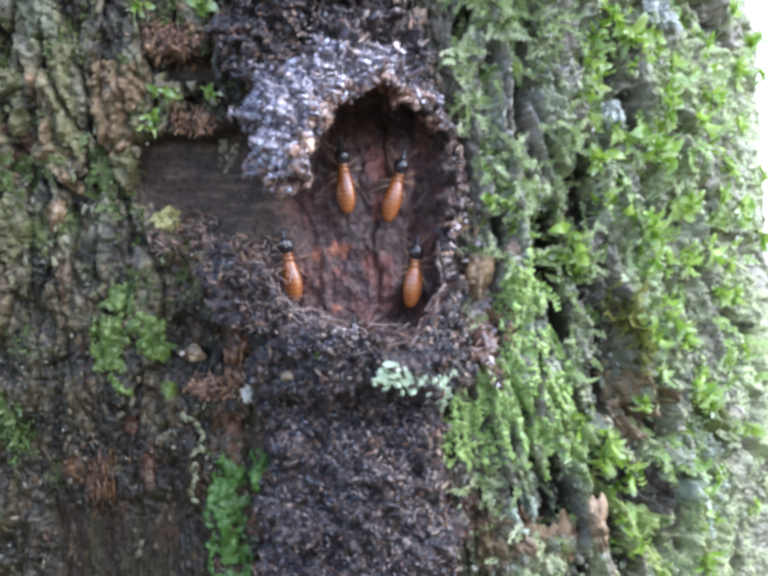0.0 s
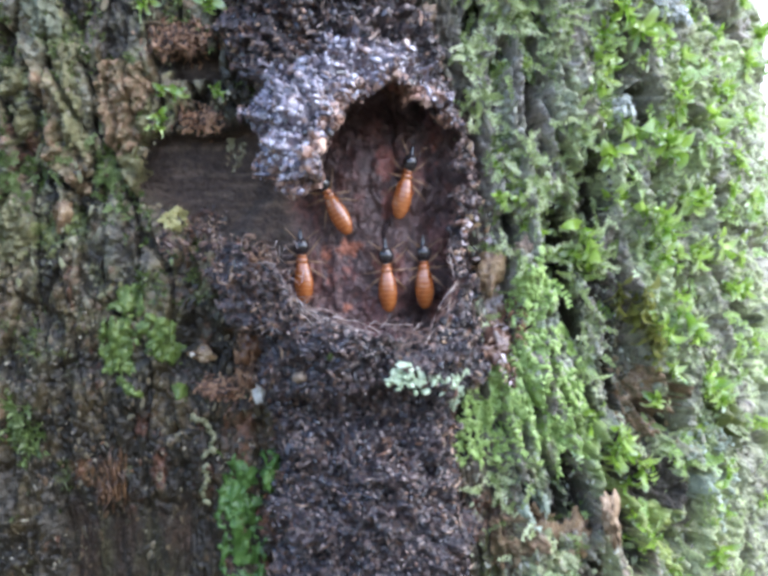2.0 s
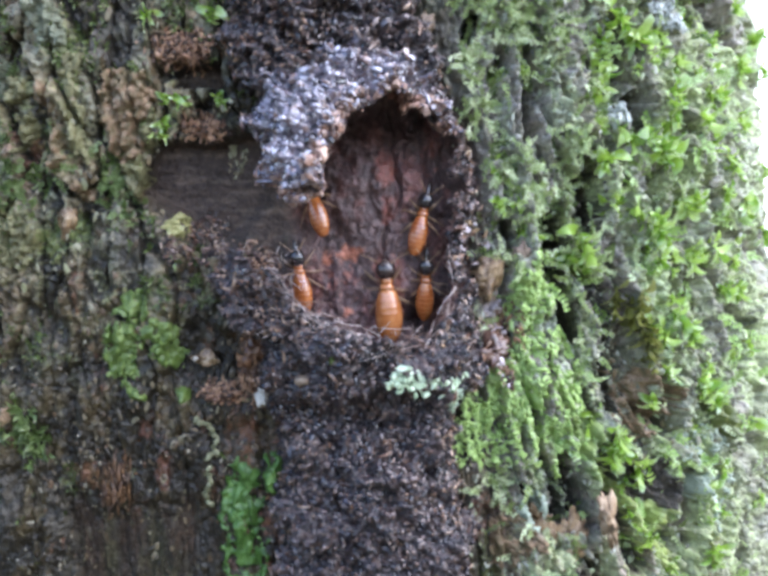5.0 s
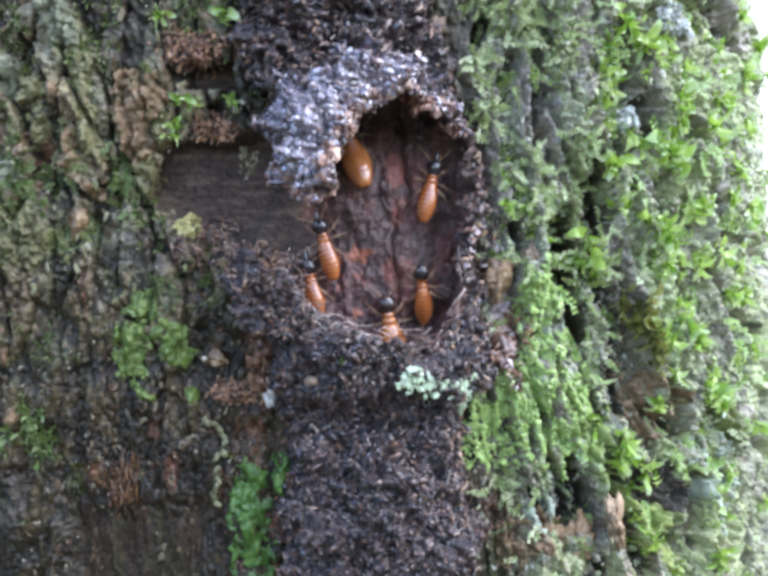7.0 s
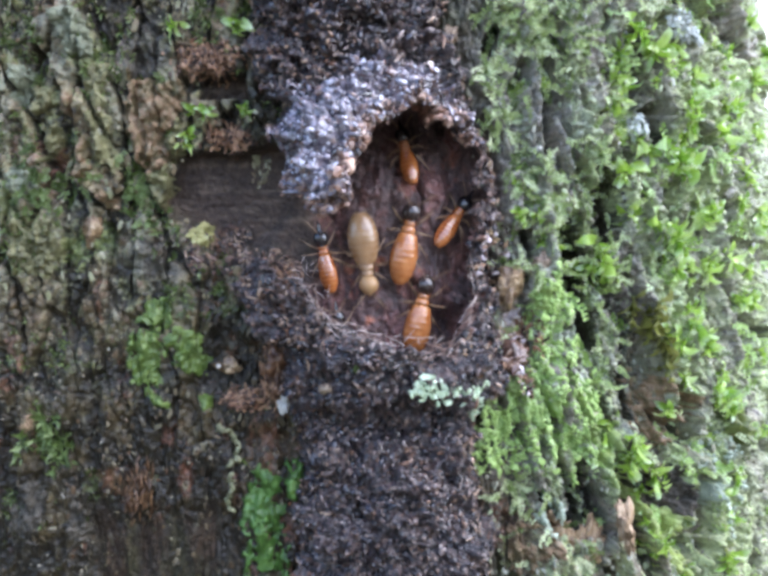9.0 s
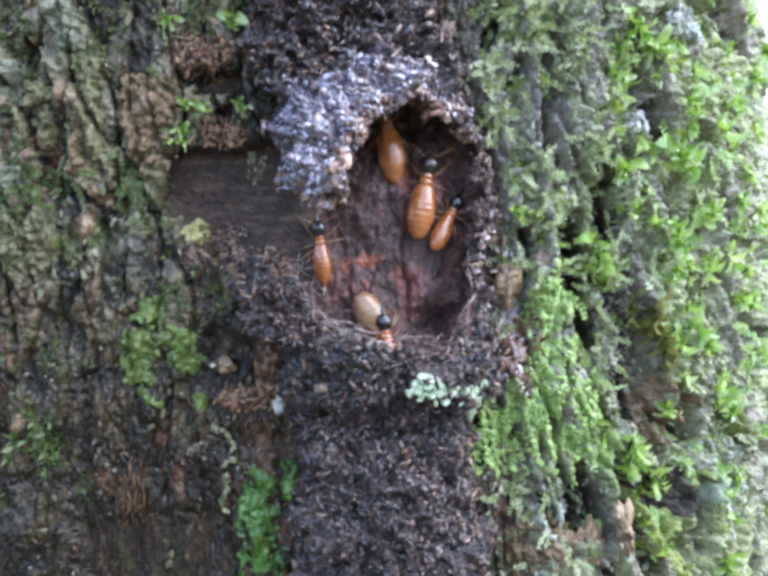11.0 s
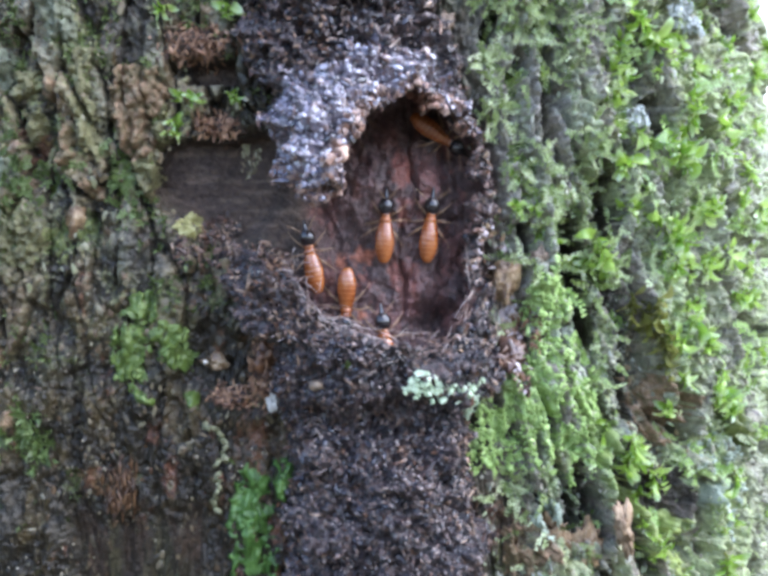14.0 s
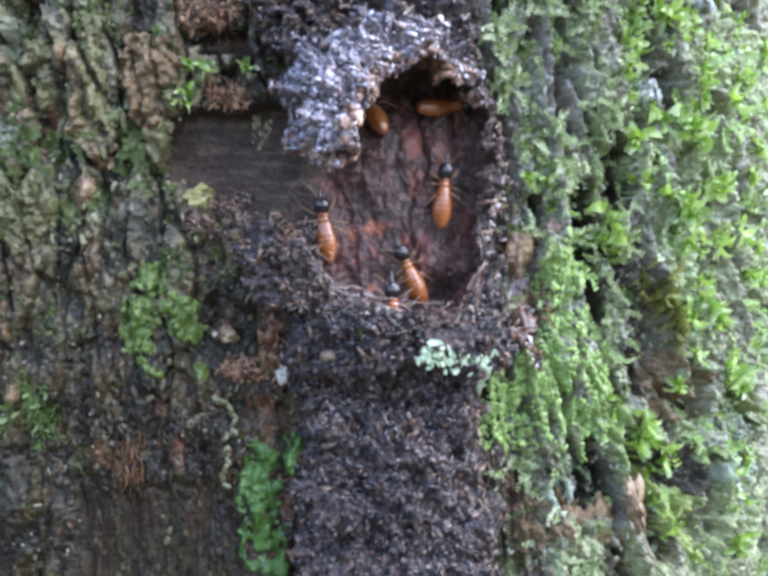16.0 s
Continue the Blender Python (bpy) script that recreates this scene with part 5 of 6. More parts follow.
def stem_mesh(name, points, radius, mat, sides=6):
    """A round tapering stalk along the given points."""
    p = np.array(points, float)
    d = np.gradient(p, axis=0)
    d /= np.linalg.norm(d, axis=1, keepdims=True)
    ref = np.array((0.31, 0.2, 0.93))
    x = np.cross(d, ref)
    x /= np.linalg.norm(x, axis=1, keepdims=True)
    y = np.cross(d, x)
    r = np.broadcast_to(radius, len(p))
    t = np.linspace(0, 2 * np.pi, sides, endpoint=False)
    ring = p[:, None] + r[:, None, None] * (np.cos(t)[None, :, None] * x[:, None] + np.sin(t)[None, :, None] * y[:, None])
    n = len(p)
    f = [(k * sides + i, k * sides + (i + 1) % sides, (k + 1) * sides + (i + 1) % sides, (k + 1) * sides + i) for k in range(n - 1) for i in range(sides)]
    f += [tuple(range(sides))[::-1], tuple(range((n - 1) * sides, n * sides))]
    return mesh_of(name, ring.reshape(-1, 3), f, mat)


def frame_on(a, b, lift=0.0):
    """A pose on the bark: z away from it, y up the trunk."""
    p = site(np.array(a), np.array(b))
    n = Vector(outward(p))
    q = Vector(skin(np.array(a), np.array(b), lift))
    y = (Vector((0, 0, 1)) - n * n.z).normalized()
    x = y.cross(n)
    m = Matrix((x, y, n)).transposed().to_4x4()
    m.translation = q * MM
    return m


strand("curled pale olive lichen strand on dark bark", [(-9.4, -6.8), (-8.8, -7.1), (-8.3, -7.9), (-8.3, -8.6), (-8.8, -8.8)], 0.13, OLIVE_CRUST)
strand("crumbling pale olive lichen strand on dark bark", [(-8.7, -9.3), (-8.6, -10.2), (-8.9, -11.0), (-8.6, -11.4)], 0.12, OLIVE_CRUST)


LEAVES = [leaf_mesh("leaf", MOSS_SPRIG, w, d, k) for k, (w, d) in enumerate(((0.3, 0.9), (0.36, 1.4), (0.23, 0.7), (0.33, 1.9), (0.41, 1.2)))]
LEAVES_DEAD = [leaf_mesh("leaf", MOSS_DEAD, w, d, k) for k, (w, d) in enumerate(((0.3, 0.8), (0.4, 1.1)))]


def sprig(a, b, size, count, seed, leaves, label, group, fall=0.0):
    """A shoot that stands out from the bark and bends over, with leaves all along it."""
    rng = random.Random(seed)
    base = thing("moss_sprig", label, "moss", group)
    base.matrix_basis = frame_on(a, b, -0.1)
    swing, reach = rng.uniform(-0.5, 0.8), size * rng.uniform(0.8, 1.15)
    def at(u):
        return Vector((swing * reach * u * u, (0.25 * u - (0.55 + fall) * u * u) * reach, (0.75 * u - 0.3 * u * u) * reach))
    part("stem", stem_mesh("stem", [(0, 0, -0.2)] + [tuple(at(u)) for u in (0.15, 0.4, 0.7, 1.0)], np.array((0.08, 0.07, 0.06, 0.05, 0.03)), MOSS_DEAD), base)
    count = rng.randint(count - 4, count)
    for k in range(count):
        u = 0.2 + 0.8 * (k + 0.5) / count
        axis = (at(u + 0.05) - at(u - 0.05)).normalized()
        turn = axis.to_track_quat("Z", "Y").to_matrix().to_4x4()
        ang = 2.4 * k + rng.uniform(-0.5, 0.5)
        lift = radians(rng.uniform(5, 45) + 30 * u)
        m = Matrix.Translation(at(u) * MM) @ turn @ Matrix.Rotation(ang, 4, "Z") @ Matrix.Rotation(lift, 4, "X") @ Matrix.Rotation(rng.uniform(-0.5, 0.5), 4, "Y")
        ob = part("leaf", leaves[rng.randrange(len(leaves))], base)
        long = size * rng.uniform(0.6, 1.35) * (1.1 - 0.3 * u)
        ob.matrix_basis = m @ Matrix.Diagonal((long * rng.uniform(0.85, 1.2), long, long, 1))


CLUMPS = [(11.4, 13.9, 1.2), (11.8, 13.0, 1.0), (13.2, 12.8, 1.1), (14.4, 12.8, 1.1), (11.2, 11.6, 1.2), (11.6, 10.5, 1.0), (11.3, 8.9, 1.3), (12.3, 8.2, 1.1), (13.6, 7.6, 1.5), (14.5, 7.7, 1.2), (11.9, 6.5, 1.1), (12.4, 4.6, 1.2), (12.9, 3.8, 1.2), (13.6, 3.4, 1.4), (14.5, 2.6, 1.2), (15.7, 4.4, 1.2), (10.3, 2.8, 1.3), (10.7, 1.9, 1.2), (11.1, 1.4, 1.0), (14.3, 9.9, 1.0), (15.2, 9.1, 1.1), (16.1, 8.6, 1.0)]
CLUMPS += [(17.1, 9.8, 1.0), (18.5, 11.2, 1.1), (18.2, 14.2, 1.2), (18.8, 12.6, 1.0), (18.7, 8.8, 1.1), (19.5, 6.1, 1.0), (17.0, 2.2, 1.2), (15.9, 1.6, 1.1), (14.3, 1.4, 1.0), (18.8, -0.2, 1.0), (14.7, -1.3, 1.3), (15.8, -1.7, 1.1), (14.2, -2.3, 1.1), (16.7, -5.2, 1.6), (16.0, -4.8, 1.1), (18.6, -3.2, 1.0), (19.0, -6.7, 1.1), (12.3, -8.7, 1.1), (13.2, -9.1, 1.2), (11.4, -6.7, 1.0), (12.0, -7.6, 1.1), (16.4, -7.4, 1.1), (16.5, -13.2, 1.1), (14.1, -12.8, 1.0)]
CLUMPS += [(12.7, -10.5, 0.8), (13.2, -11.7, 0.8), (13.6, -12.7, 0.9), (14.4, -13.6, 0.9), (15.3, -14.3, 0.9), (17.6, 6.6, 1.0), (16.7, 4.3, 0.9), (19.4, 2.8, 1.0), (18.3, 4.3, 0.9), (17.5, -0.3, 0.9), (15.3, 11.7, 0.9), (16.5, 13.5, 1.0), (17.4, 12.2, 0.9), (17.8, -9.5, 0.8), (19.0, -10.8, 0.8), (17.2, -11.5, 0.8), (6.5, 10.9, 0.7), (7.4, 11.2, 0.7), (6.4, 4.4, 0.8), (7.1, 3.4, 0.8), (8.1, 2.8, 0.7), (6.8, 13.6, 0.6), (6.0, 4.3, 0.7), (6.0, 6.8, 0.6)]
# each clump holds smaller shoots below and beside the main one
pick_side = random.Random(9)
SPRIGS = []
for a, b, size in CLUMPS:
    SPRIGS.append((a, b, 1.15 * size if size >= 0.9 else size))
    for _ in range(pick_side.choice((1, 1, 2)) if size >= 0.9 else 1):
        SPRIGS.append((min(a + pick_side.uniform(-0.6, 0.7), 19.0), b + pick_side.uniform(-0.9, 0.35), size * pick_side.uniform(0.6, 0.9)))
for row, low, high in ((14.0, -13, 13), (15.9, -14, 14.5), (17.3, -4, 14), (18.5, -3, 14)):
    b = low
    while b < high:
        SPRIGS.append((row + pick_side.uniform(-0.5, 0.5) - 0.05 * b, b, pick_side.uniform(0.6, 1.0)))
        b += pick_side.uniform(1.1, 2.9)
for k, (a, b, size) in enumerate(SPRIGS):
    sprig(a, b, size, 12, 500 + k, LEAVES, "bright yellow-green moss sprig with blunt wet leaves", "moss sprigs on the trunk", fall=pick_side.uniform(-0.1, 0.5))
for k, (a, b, size) in enumerate([(-10.3, 9.9, 0.8), (-9.8, 9.7, 0.7), (-8.2, 9.9, 0.7), (-11.0, 8.6, 0.8), (-11.3, 8.0, 0.7), (-11.3, 14.3, 0.9), (-8.1, 14.2, 0.9), (-7.4, 14.0, 0.6), (-3.9, 14.7, 0.7)]):
    sprig(a, b, size, 11, 760 + k, LEAVES, "small bright green moss sprig on dark bark", "moss sprigs on dark bark")
for k, (a, b, size) in enumerate([(12.6, -0.2, 1.1), (13.2, -0.3, 1.1), (12.9, -1.0, 1.2), (13.4, -1.5, 1.2), (13.6, -2.3, 1.2), (13.9, -3.2, 1.1), (17.5, -5.9, 0.8)]):
    sprig(a, b, size * 0.95, 16, 780 + k, LEAVES_DEAD, "hanging olive-brown withered moss sprig", "withered moss sprigs", fall=0.9)


def frond_mat(name, label, count, spread, size, mat, seed, where, leaf=0.22, broad=0.4, nodes=7):
    """Curled thread-like fronds with a row of tiny leaves on each side, as one mesh."""
    rng = np.random.default_rng(seed)
    a, b = rng.uniform(*spread[0], count * 8), rng.uniform(*spread[1], count * 8)
    ok = np.argwhere(where(a, b) > rng.random(len(a)))[:, 0][:count]
    a, b = a[ok], b[ok]
    m = len(a)
    p = site(a, b)
    n = outward(p)
    p = p + n * (relief(a, b)[0] - 0.04)[:, None]
    d = 0.55 * n + rng.normal(size=(m, 3)) * np.array((0.8, 0.3, 0.8))
    d /= np.linalg.norm(d, axis=1, keepdims=True)
    curl = rng.normal(size=(m, 3)) * 0.5 + np.array((0.1, 0, -0.25))
    length = size * rng.uniform(0.6, 1.5, m)[:, None]
    line, ways = [p], [d]
    for k in range(nodes - 1):
        d = d + curl * 1.6 / nodes - 0.5 * n * np.clip((d * n).sum(1, keepdims=True), 0, 1) * 2 / nodes
        d /= np.linalg.norm(d, axis=1, keepdims=True)
        line.append(line[-1] + d * length / nodes)
        ways.append(d)
    # every leaf is joined to its stem, so that a frond is one piece
    pts, tri, base = [np.concatenate(line)], [], m * nodes
    own = np.arange(m)
    for k in range(nodes):
        d, q = ways[k], line[k]
        side = np.cross(d, n)
        side /= np.linalg.norm(side, axis=1, keepdims=True) + 1e-9
        up = np.cross(side, d)
        stem = own + m * k
        if k + 1 < nodes:
            pts.append((q + line[k + 1]) / 2 + side * 0.045 + up * 0.02)
            tri.append(np.stack([stem, base + own, stem + m], 1))
            base += m
        if k == 0:
            continue
        for sign in (-1, 1):
            L = leaf * rng.uniform(0.7, 1.2, m)[:, None] * (1.15 - 0.55 * k / nodes)
            g = sign * side + 0.75 * d + 0.25 * rng.normal(size=(m, 3)) + up * rng.uniform(-0.1, 0.5, (m, 1))
            g /= np.linalg.norm(g, axis=1, keepdims=True)
            wide = np.cross(g, up)
            wide /= np.linalg.norm(wide, axis=1, keepdims=True) + 1e-9
            pts += [q + g * L * 0.5 - wide * L * broad * 0.5 + up * L * 0.1, q + g * L - up * L * 0.15, q + g * L * 0.5 + wide * L * broad * 0.5 + up * L * 0.1]
            tri += [np.stack([stem, base + own, base + m + own], 1), np.stack([stem, base + m + own, base + 2 * m + own], 1)]
            base += 3 * m
    me = mesh_of(name, np.concatenate(pts), np.concatenate(tri).tolist(), mat, smooth=False)
    return tagged(new(name, me), label, "moss", kind="stuff")


def moss_mat(name, label, count, spread, size, mat, seed, where, broad=0.2):
    """Short tufts of fine moss leaves as one mesh."""
    rng = np.random.default_rng(seed)
    a, b = rng.uniform(*spread[0], count * 6), rng.uniform(*spread[1], count * 6)
    ok = np.argwhere(where(a, b) > rng.random(len(a)))[:, 0][:count]
    a, b = a[ok], b[ok]
    p = site(a, b)
    n = outward(p)
    p = p + n * (relief(a, b)[0] - 0.05)[:, None]
    up = np.array((0, 0, 1.0)) - n * n[:, 2:3]
    up /= np.linalg.norm(up, axis=1, keepdims=True)
    side = np.cross(up, n)
    per = 9
    ang = rng.uniform(0, 2 * np.pi, (len(a), per))
    tilt = rng.uniform(0.25, 1.3, (len(a), per))
    length = size * rng.uniform(0.5, 1.3, (len(a), per)) * rng.uniform(0.7, 1.3, (len(a), 1))
    d = np.cos(tilt)[..., None] * n[:, None] + np.sin(tilt)[..., None] * (np.cos(ang)[..., None] * side[:, None] + np.sin(ang)[..., None] * up[:, None])
    w = np.cross(d, n[:, None])
    w /= np.linalg.norm(w, axis=-1, keepdims=True)
    f = np.cross(w, d)
    root = p[:, None] + 0.25 * size * rng.normal(size=(len(a), per, 3)) * np.array((1, 0.4, 1))
    L, wd = length[..., None], (broad * (1 + 0.8 * rng.random((len(a), per))))[..., None]
    curl = -rng.uniform(0.0, 0.35, (len(a), per))[..., None]
    pts = np.stack([root - w * L * wd * 0.3, root + w * L * wd * 0.3, root + d * L * 0.45 - w * L * wd + f * L * 0.06, root + d * L * 0.45 + f * L * (-0.05),
                    root + d * L * 0.45 + w * L * wd + f * L * 0.06, root + d * L + f * L * curl], -2)
    m = len(a) * per
    base = np.arange(m) * 6
    tri = [np.stack([base + i, base + j, base + k], 1) for i, j, k in ((0, 3, 2), (0, 1, 3), (1, 4, 3), (2, 3, 5), (3, 4, 5))]
    me = mesh_of(name, pts.reshape(-1, 3), np.concatenate(tri).tolist(), mat)
    return tagged(new(name, me), label, "moss", kind="stuff")


frond_mat("fine_moss", "fine grey-green thread moss curling over furrowed bark", 1020, ((4.4, 19), (-17, 17)), 1.25, MOSS_PALE, 41,
          lambda a, b: (0.04 + step(0.25, 0.5, layers(a * 1.1, b * 0.8, 66, 4) + 0.02 * b)) * step(4.0, 5.2, a + 0.1 * b) * (1 - 0.7 * step(9.5, 12, a))
          * (inside(ALGAE_OUTLINE, a, b) < -0.2) * (inside(OPENING, a, b) < -0.9), 0.24, 0.8, 9)
frond_mat("leafy_moss", "leafy light green moss in hanging clumps on the bark", 150, ((6.5, 19.4), (-17, 17)), 1.4, MOSS, 43,
          lambda a, b: (0.03 + step(0.3, 0.6, layers(a * 1.0, b * 0.8, 67, 3) + 0.015 * b + 0.25 * step(13, 16, a))) * step(7.5, 12.0, a), 0.42, 0.75, 8)
moss_mat("dark_bark_moss", "sparse short green moss on dark bark", 480, ((-22, -6), (-17, 17)), 0.34, MOSS_SHORT, 45,
         lambda a, b: step(0.1, 0.7, layers(a * 0.4, b * 0.35, 64, 3) + 0.03 * b) * (inside(BARE_WOOD, a, b) < -0.2) * (inside(ROTTEN, a, b) < -0.3), 0.11)


frond_mat("curled_moss", "pale green moss curls on old bark", 120, ((-21, -11), (2.5, 9)), 0.8, MOSS_DULL, 49,
          lambda a, b: np.maximum(np.exp(-((a + 18.3) / 1.6) ** 2 - ((b - 5.9) / 1.0) ** 2), np.exp(-((a + 13.4) / 0.9) ** 2 - ((b - 5.4) / 1.3) ** 2)), 0.26, 0.8, 7)
moss_mat("moss_tuft", "loose tuft of light green moss on dark bark", 34, ((-19.8, -17.2), (-9.5, -5.5)), 0.6, MOSS_DULL, 47,
         lambda a, b: np.exp(-((a + 18.3 + 0.25 * (b + 7)) / 0.7) ** 2 - ((b + 7.4) / 1.4) ** 2), 0.14)


def fibres():
    """Fine root hairs and wood fibres round the broken rim."""
    rng = np.random.default_rng(88)
    n = 150
    a = np.concatenate([rng.uniform(-8.2, -3.5, 90), rng.uniform(-3.5, 5.0, 60)])
    b = np.concatenate([rng.uniform(-2.6, 2.2, 90), rng.uniform(-3.6, -2.2, 60)])
    p = tube_point(a, b)[0] + np.array((0, -0.1, 0))
    d = rng.normal(size=(n, 3)) * np.array((1, 0.5, 0.8))
    d[:, 1] = -np.abs(d[:, 1])
    d /= np.linalg.norm(d, axis=1, keepdims=True)
    bend = 0.4 * rng.normal(size=(n, 3))
    L = rng.uniform(0.25, 0.85, n)[:, None]
    pts, faces = [], []
    for k in range(n):
        line = [p[k] + d[k] * L[k] * u + bend[k] * L[k] * u * u for u in (0, 0.35, 0.7, 1.0)]
        side = np.cross(d[k], (0.3, 0.4, 0.85))
        side /= np.linalg.norm(side)
        up = np.cross(side, d[k])
        base = len(pts)
        for q, w in zip(line, (0.024, 0.02, 0.015, 0.006)):
            pts += [q + side * w, q - 0.5 * side * w + 0.87 * up * w, q - 0.5 * side * w - 0.87 * up * w]
        faces += [(base + 3 * i + c, base + 3 * i + (c + 1) % 3, base + 3 * i + 3 + (c + 1) % 3, base + 3 * i + 3 + c) for i in range(3) for c in range(3)]
    # pale threads matted along the lower lip of the opening
    rim = np.array([q for q in OPENING if q[1] < 2.5 and q[0] > -6.5])
    for k in range(110):
        i = rng.integers(0, len(rim) - 1)
        q = rim[i] + (rim[i + 1] - rim[i]) * rng.random()
        way = (rim[i + 1] - rim[i]) / (np.hypot(*(rim[i + 1] - rim[i])) + 1e-6)
        at = q + rng.normal(0, 0.22, 2)
        u = np.linspace(-0.5, 0.5, 5)[:, None] * rng.uniform(0.5, 1.5)
        chart = at + u * way + 0.35 * u * rng.normal(size=2) + 0.3 * u * u * rng.normal(size=2)
        line = tube_point(chart[:, 0], chart[:, 1])[0] + np.array((0, -0.12, 0)) + 0.03 * rng.normal(size=(5, 3))
        base = len(pts)
        for w, c in zip((0.008, 0.022, 0.026, 0.022, 0.008), line):
            pts += [c + np.array((0, 0, w)), c + np.array((w, -w, -0.5 * w)), c + np.array((-w, -w, -0.5 * w))]
        faces += [(base + 3 * i + c, base + 3 * i + (c + 1) % 3, base + 3 * i + 3 + (c + 1) % 3, base + 3 * i + 3 + c) for i in range(4) for c in range(3)]
    tagged(new("root_hairs", mesh_of("root_hairs", np.array(pts), faces, FIBRE)), "fine reddish-brown fibres round the broken tunnel rim", "fibres", kind="stuff")


fibres()


def loose_grains():
    """Grit and frass strewn over the dark bark."""
    rng = np.random.default_rng(77)
    a, b = rng.uniform(-22, -4.5, 2600), rng.uniform(-17, 17, 2600)
    ok = (inside(BARE_WOOD, a, b) < 0) & (rng.random(2600) < step(-0.5, 0.6, layers(a * 0.4, b * 0.4, 78, 3) - 0.02 * b)) & (inside(OPENING, a, b) < 0) & (inside(ROTTEN, a, b) < -0.5)
    a, b = a[ok], b[ok]
    p = site(a, b)
    n = outward(p)
    me = pellet_mesh("bark_grit", p + n * relief(a, b)[0][:, None], n, 0.045, 0.1, varied("bark_grit", [(0.03, 0.022, 0.015), (0.08, 0.058, 0.036), (0.15, 0.12, 0.08), (0.28, 0.25, 0.18)], 1500, 0.22, by_piece=0.8), 79)
    tagged(new("bark_grit", me), "scattered brown and pale grit on dark bark", "grit", kind="stuff")


loose_grains()


def crumbs_on_wood():
    """Crumbled bark and carton on the lower part of the bare wood."""
    rng = np.random.default_rng(177)
    a, b = rng.uniform(-11.0, -5.2, 1500), rng.uniform(1.2, 4.6, 1500)
    line = 2.2 + 0.25 * (a + 8) * (a < -8) * -1 + 0.9 * layers(a * 0.7, b * 0.7, 178, 3)
    ok = (rng.random(1500) < step(1.6, -0.4, b - line)) & (inside(OPENING, a, b) < 0.6)
    a, b = a[ok], b[ok]
    p = site(a, b)
    n = outward(p)
    q = p + n * relief(a, b)[0][:, None]
    half = len(a) // 2
    tagged(new("wood_crumbs", pellet_mesh("wood_crumbs", q[:half], n[:half], 0.05, 0.15, CRUMB, 179)), "dark crumbs of bark and earth on the bare wood", "crumbs", kind="stuff")
    tagged(new("wood_splinters", sliver_mesh("wood_splinters", q[half:], n[half:], (0.1, 0.32), RUSTY_DEBRIS, 180)), "short dark bark splinters on the bare wood", "splinters", kind="stuff")


crumbs_on_wood()


# ---- termites ----
def gallery_floor(a, b):
    """Depth of the gallery's floor, without its small lumps."""
    deep = 1.5 * step(5.5, 9.5, b) + 0.75 * np.exp(-(((a - 2.6) / 0.9) ** 2 + ((b + 1.9) / 0.8) ** 2)) + 0.7 * step(2.2, 3.4, a) * step(-0.8, 1.2, b)
    return site(a, b)[..., 1] + 0.65 + deep * step(-9.0, -3.5, b) * step(-4.9, -3.0, a)


def stance(x, y, z, heading):
    """A termite's pose on the wood, from millimetres and degrees: heading 0 climbs, 90 goes to the right. y is the plane in which x and z hold;
    behind the rim the termite stands further back, on the floor of the gallery."""
    h = radians(heading)
    a, b = x * FAR / (FAR + y), z * FAR / (FAR + y)
    du, dv = math.sin(h), math.cos(h)
    back, ahead_y = 0.0, 0.0
    if y > -1:
        ends = [float(gallery_floor(np.array(a + k * du), np.array(b + k * dv))) for k in (-1.0, 0.0, 1.0)]
        back = sum(ends) / 3 - 0.5 - y
        ahead_y = max(-0.4, min(0.4, (ends[2] - ends[0]) / 2))
    k = 1 + (y + back) / FAR
    ahead = Vector((du, ahead_y, dv)).normalized()
    side = ahead.cross(Vector((0, -1, 0))).normalized()
    m = Matrix((side, ahead, side.cross(ahead))).transposed().to_4x4()
    m.translation = Vector((a * k, y + back, b * k)) * MM
    return m


def spun(profile, sides=20, flat=0.85):
    """A body of rings along y from rows of (y, radius), with its faces ring by ring."""
    t = np.linspace(0, 2 * np.pi, sides, endpoint=False)
    p = np.array([(r * math.cos(u), y, r * flat * math.sin(u)) for y, r in profile for u in t])
    n = len(profile)
    f = [(k * sides + i, k * sides + (i + 1) % sides, (k + 1) * sides + (i + 1) % sides, (k + 1) * sides + i) for k in range(n - 1) for i in range(sides)]
    f += [tuple(range(sides))[::-1], tuple(range((n - 1) * sides, n * sides))]
    return p, [q[::-1] for q in f]


def abdomen_mesh(y0, y1, half, plates, mat, band):
    prof, marks = [], []
    n = plates * 6
    for k in range(n + 1):
        u = k / n
        r = half * max(0.03, math.sin(math.pi * (0.05 + 0.8 * u ** 0.85))) ** 0.62
        s = (k % 6) / 6
        prof.append((y0 + (y1 - y0) * u, r * (1 - 0.028 * (1 - s) ** 3)))
        marks.append(0 if k % 6 not in (0,) else 1)
    p, f = spun(prof)
    me = mesh_of("abdomen", p, f, mat)
    me.materials.append(band)
    index = [marks[min(i // 20, len(marks) - 1)] if i < n * 20 else 0 for i in range(len(f))]
    me.polygons.foreach_set("material_index", index)
    return me


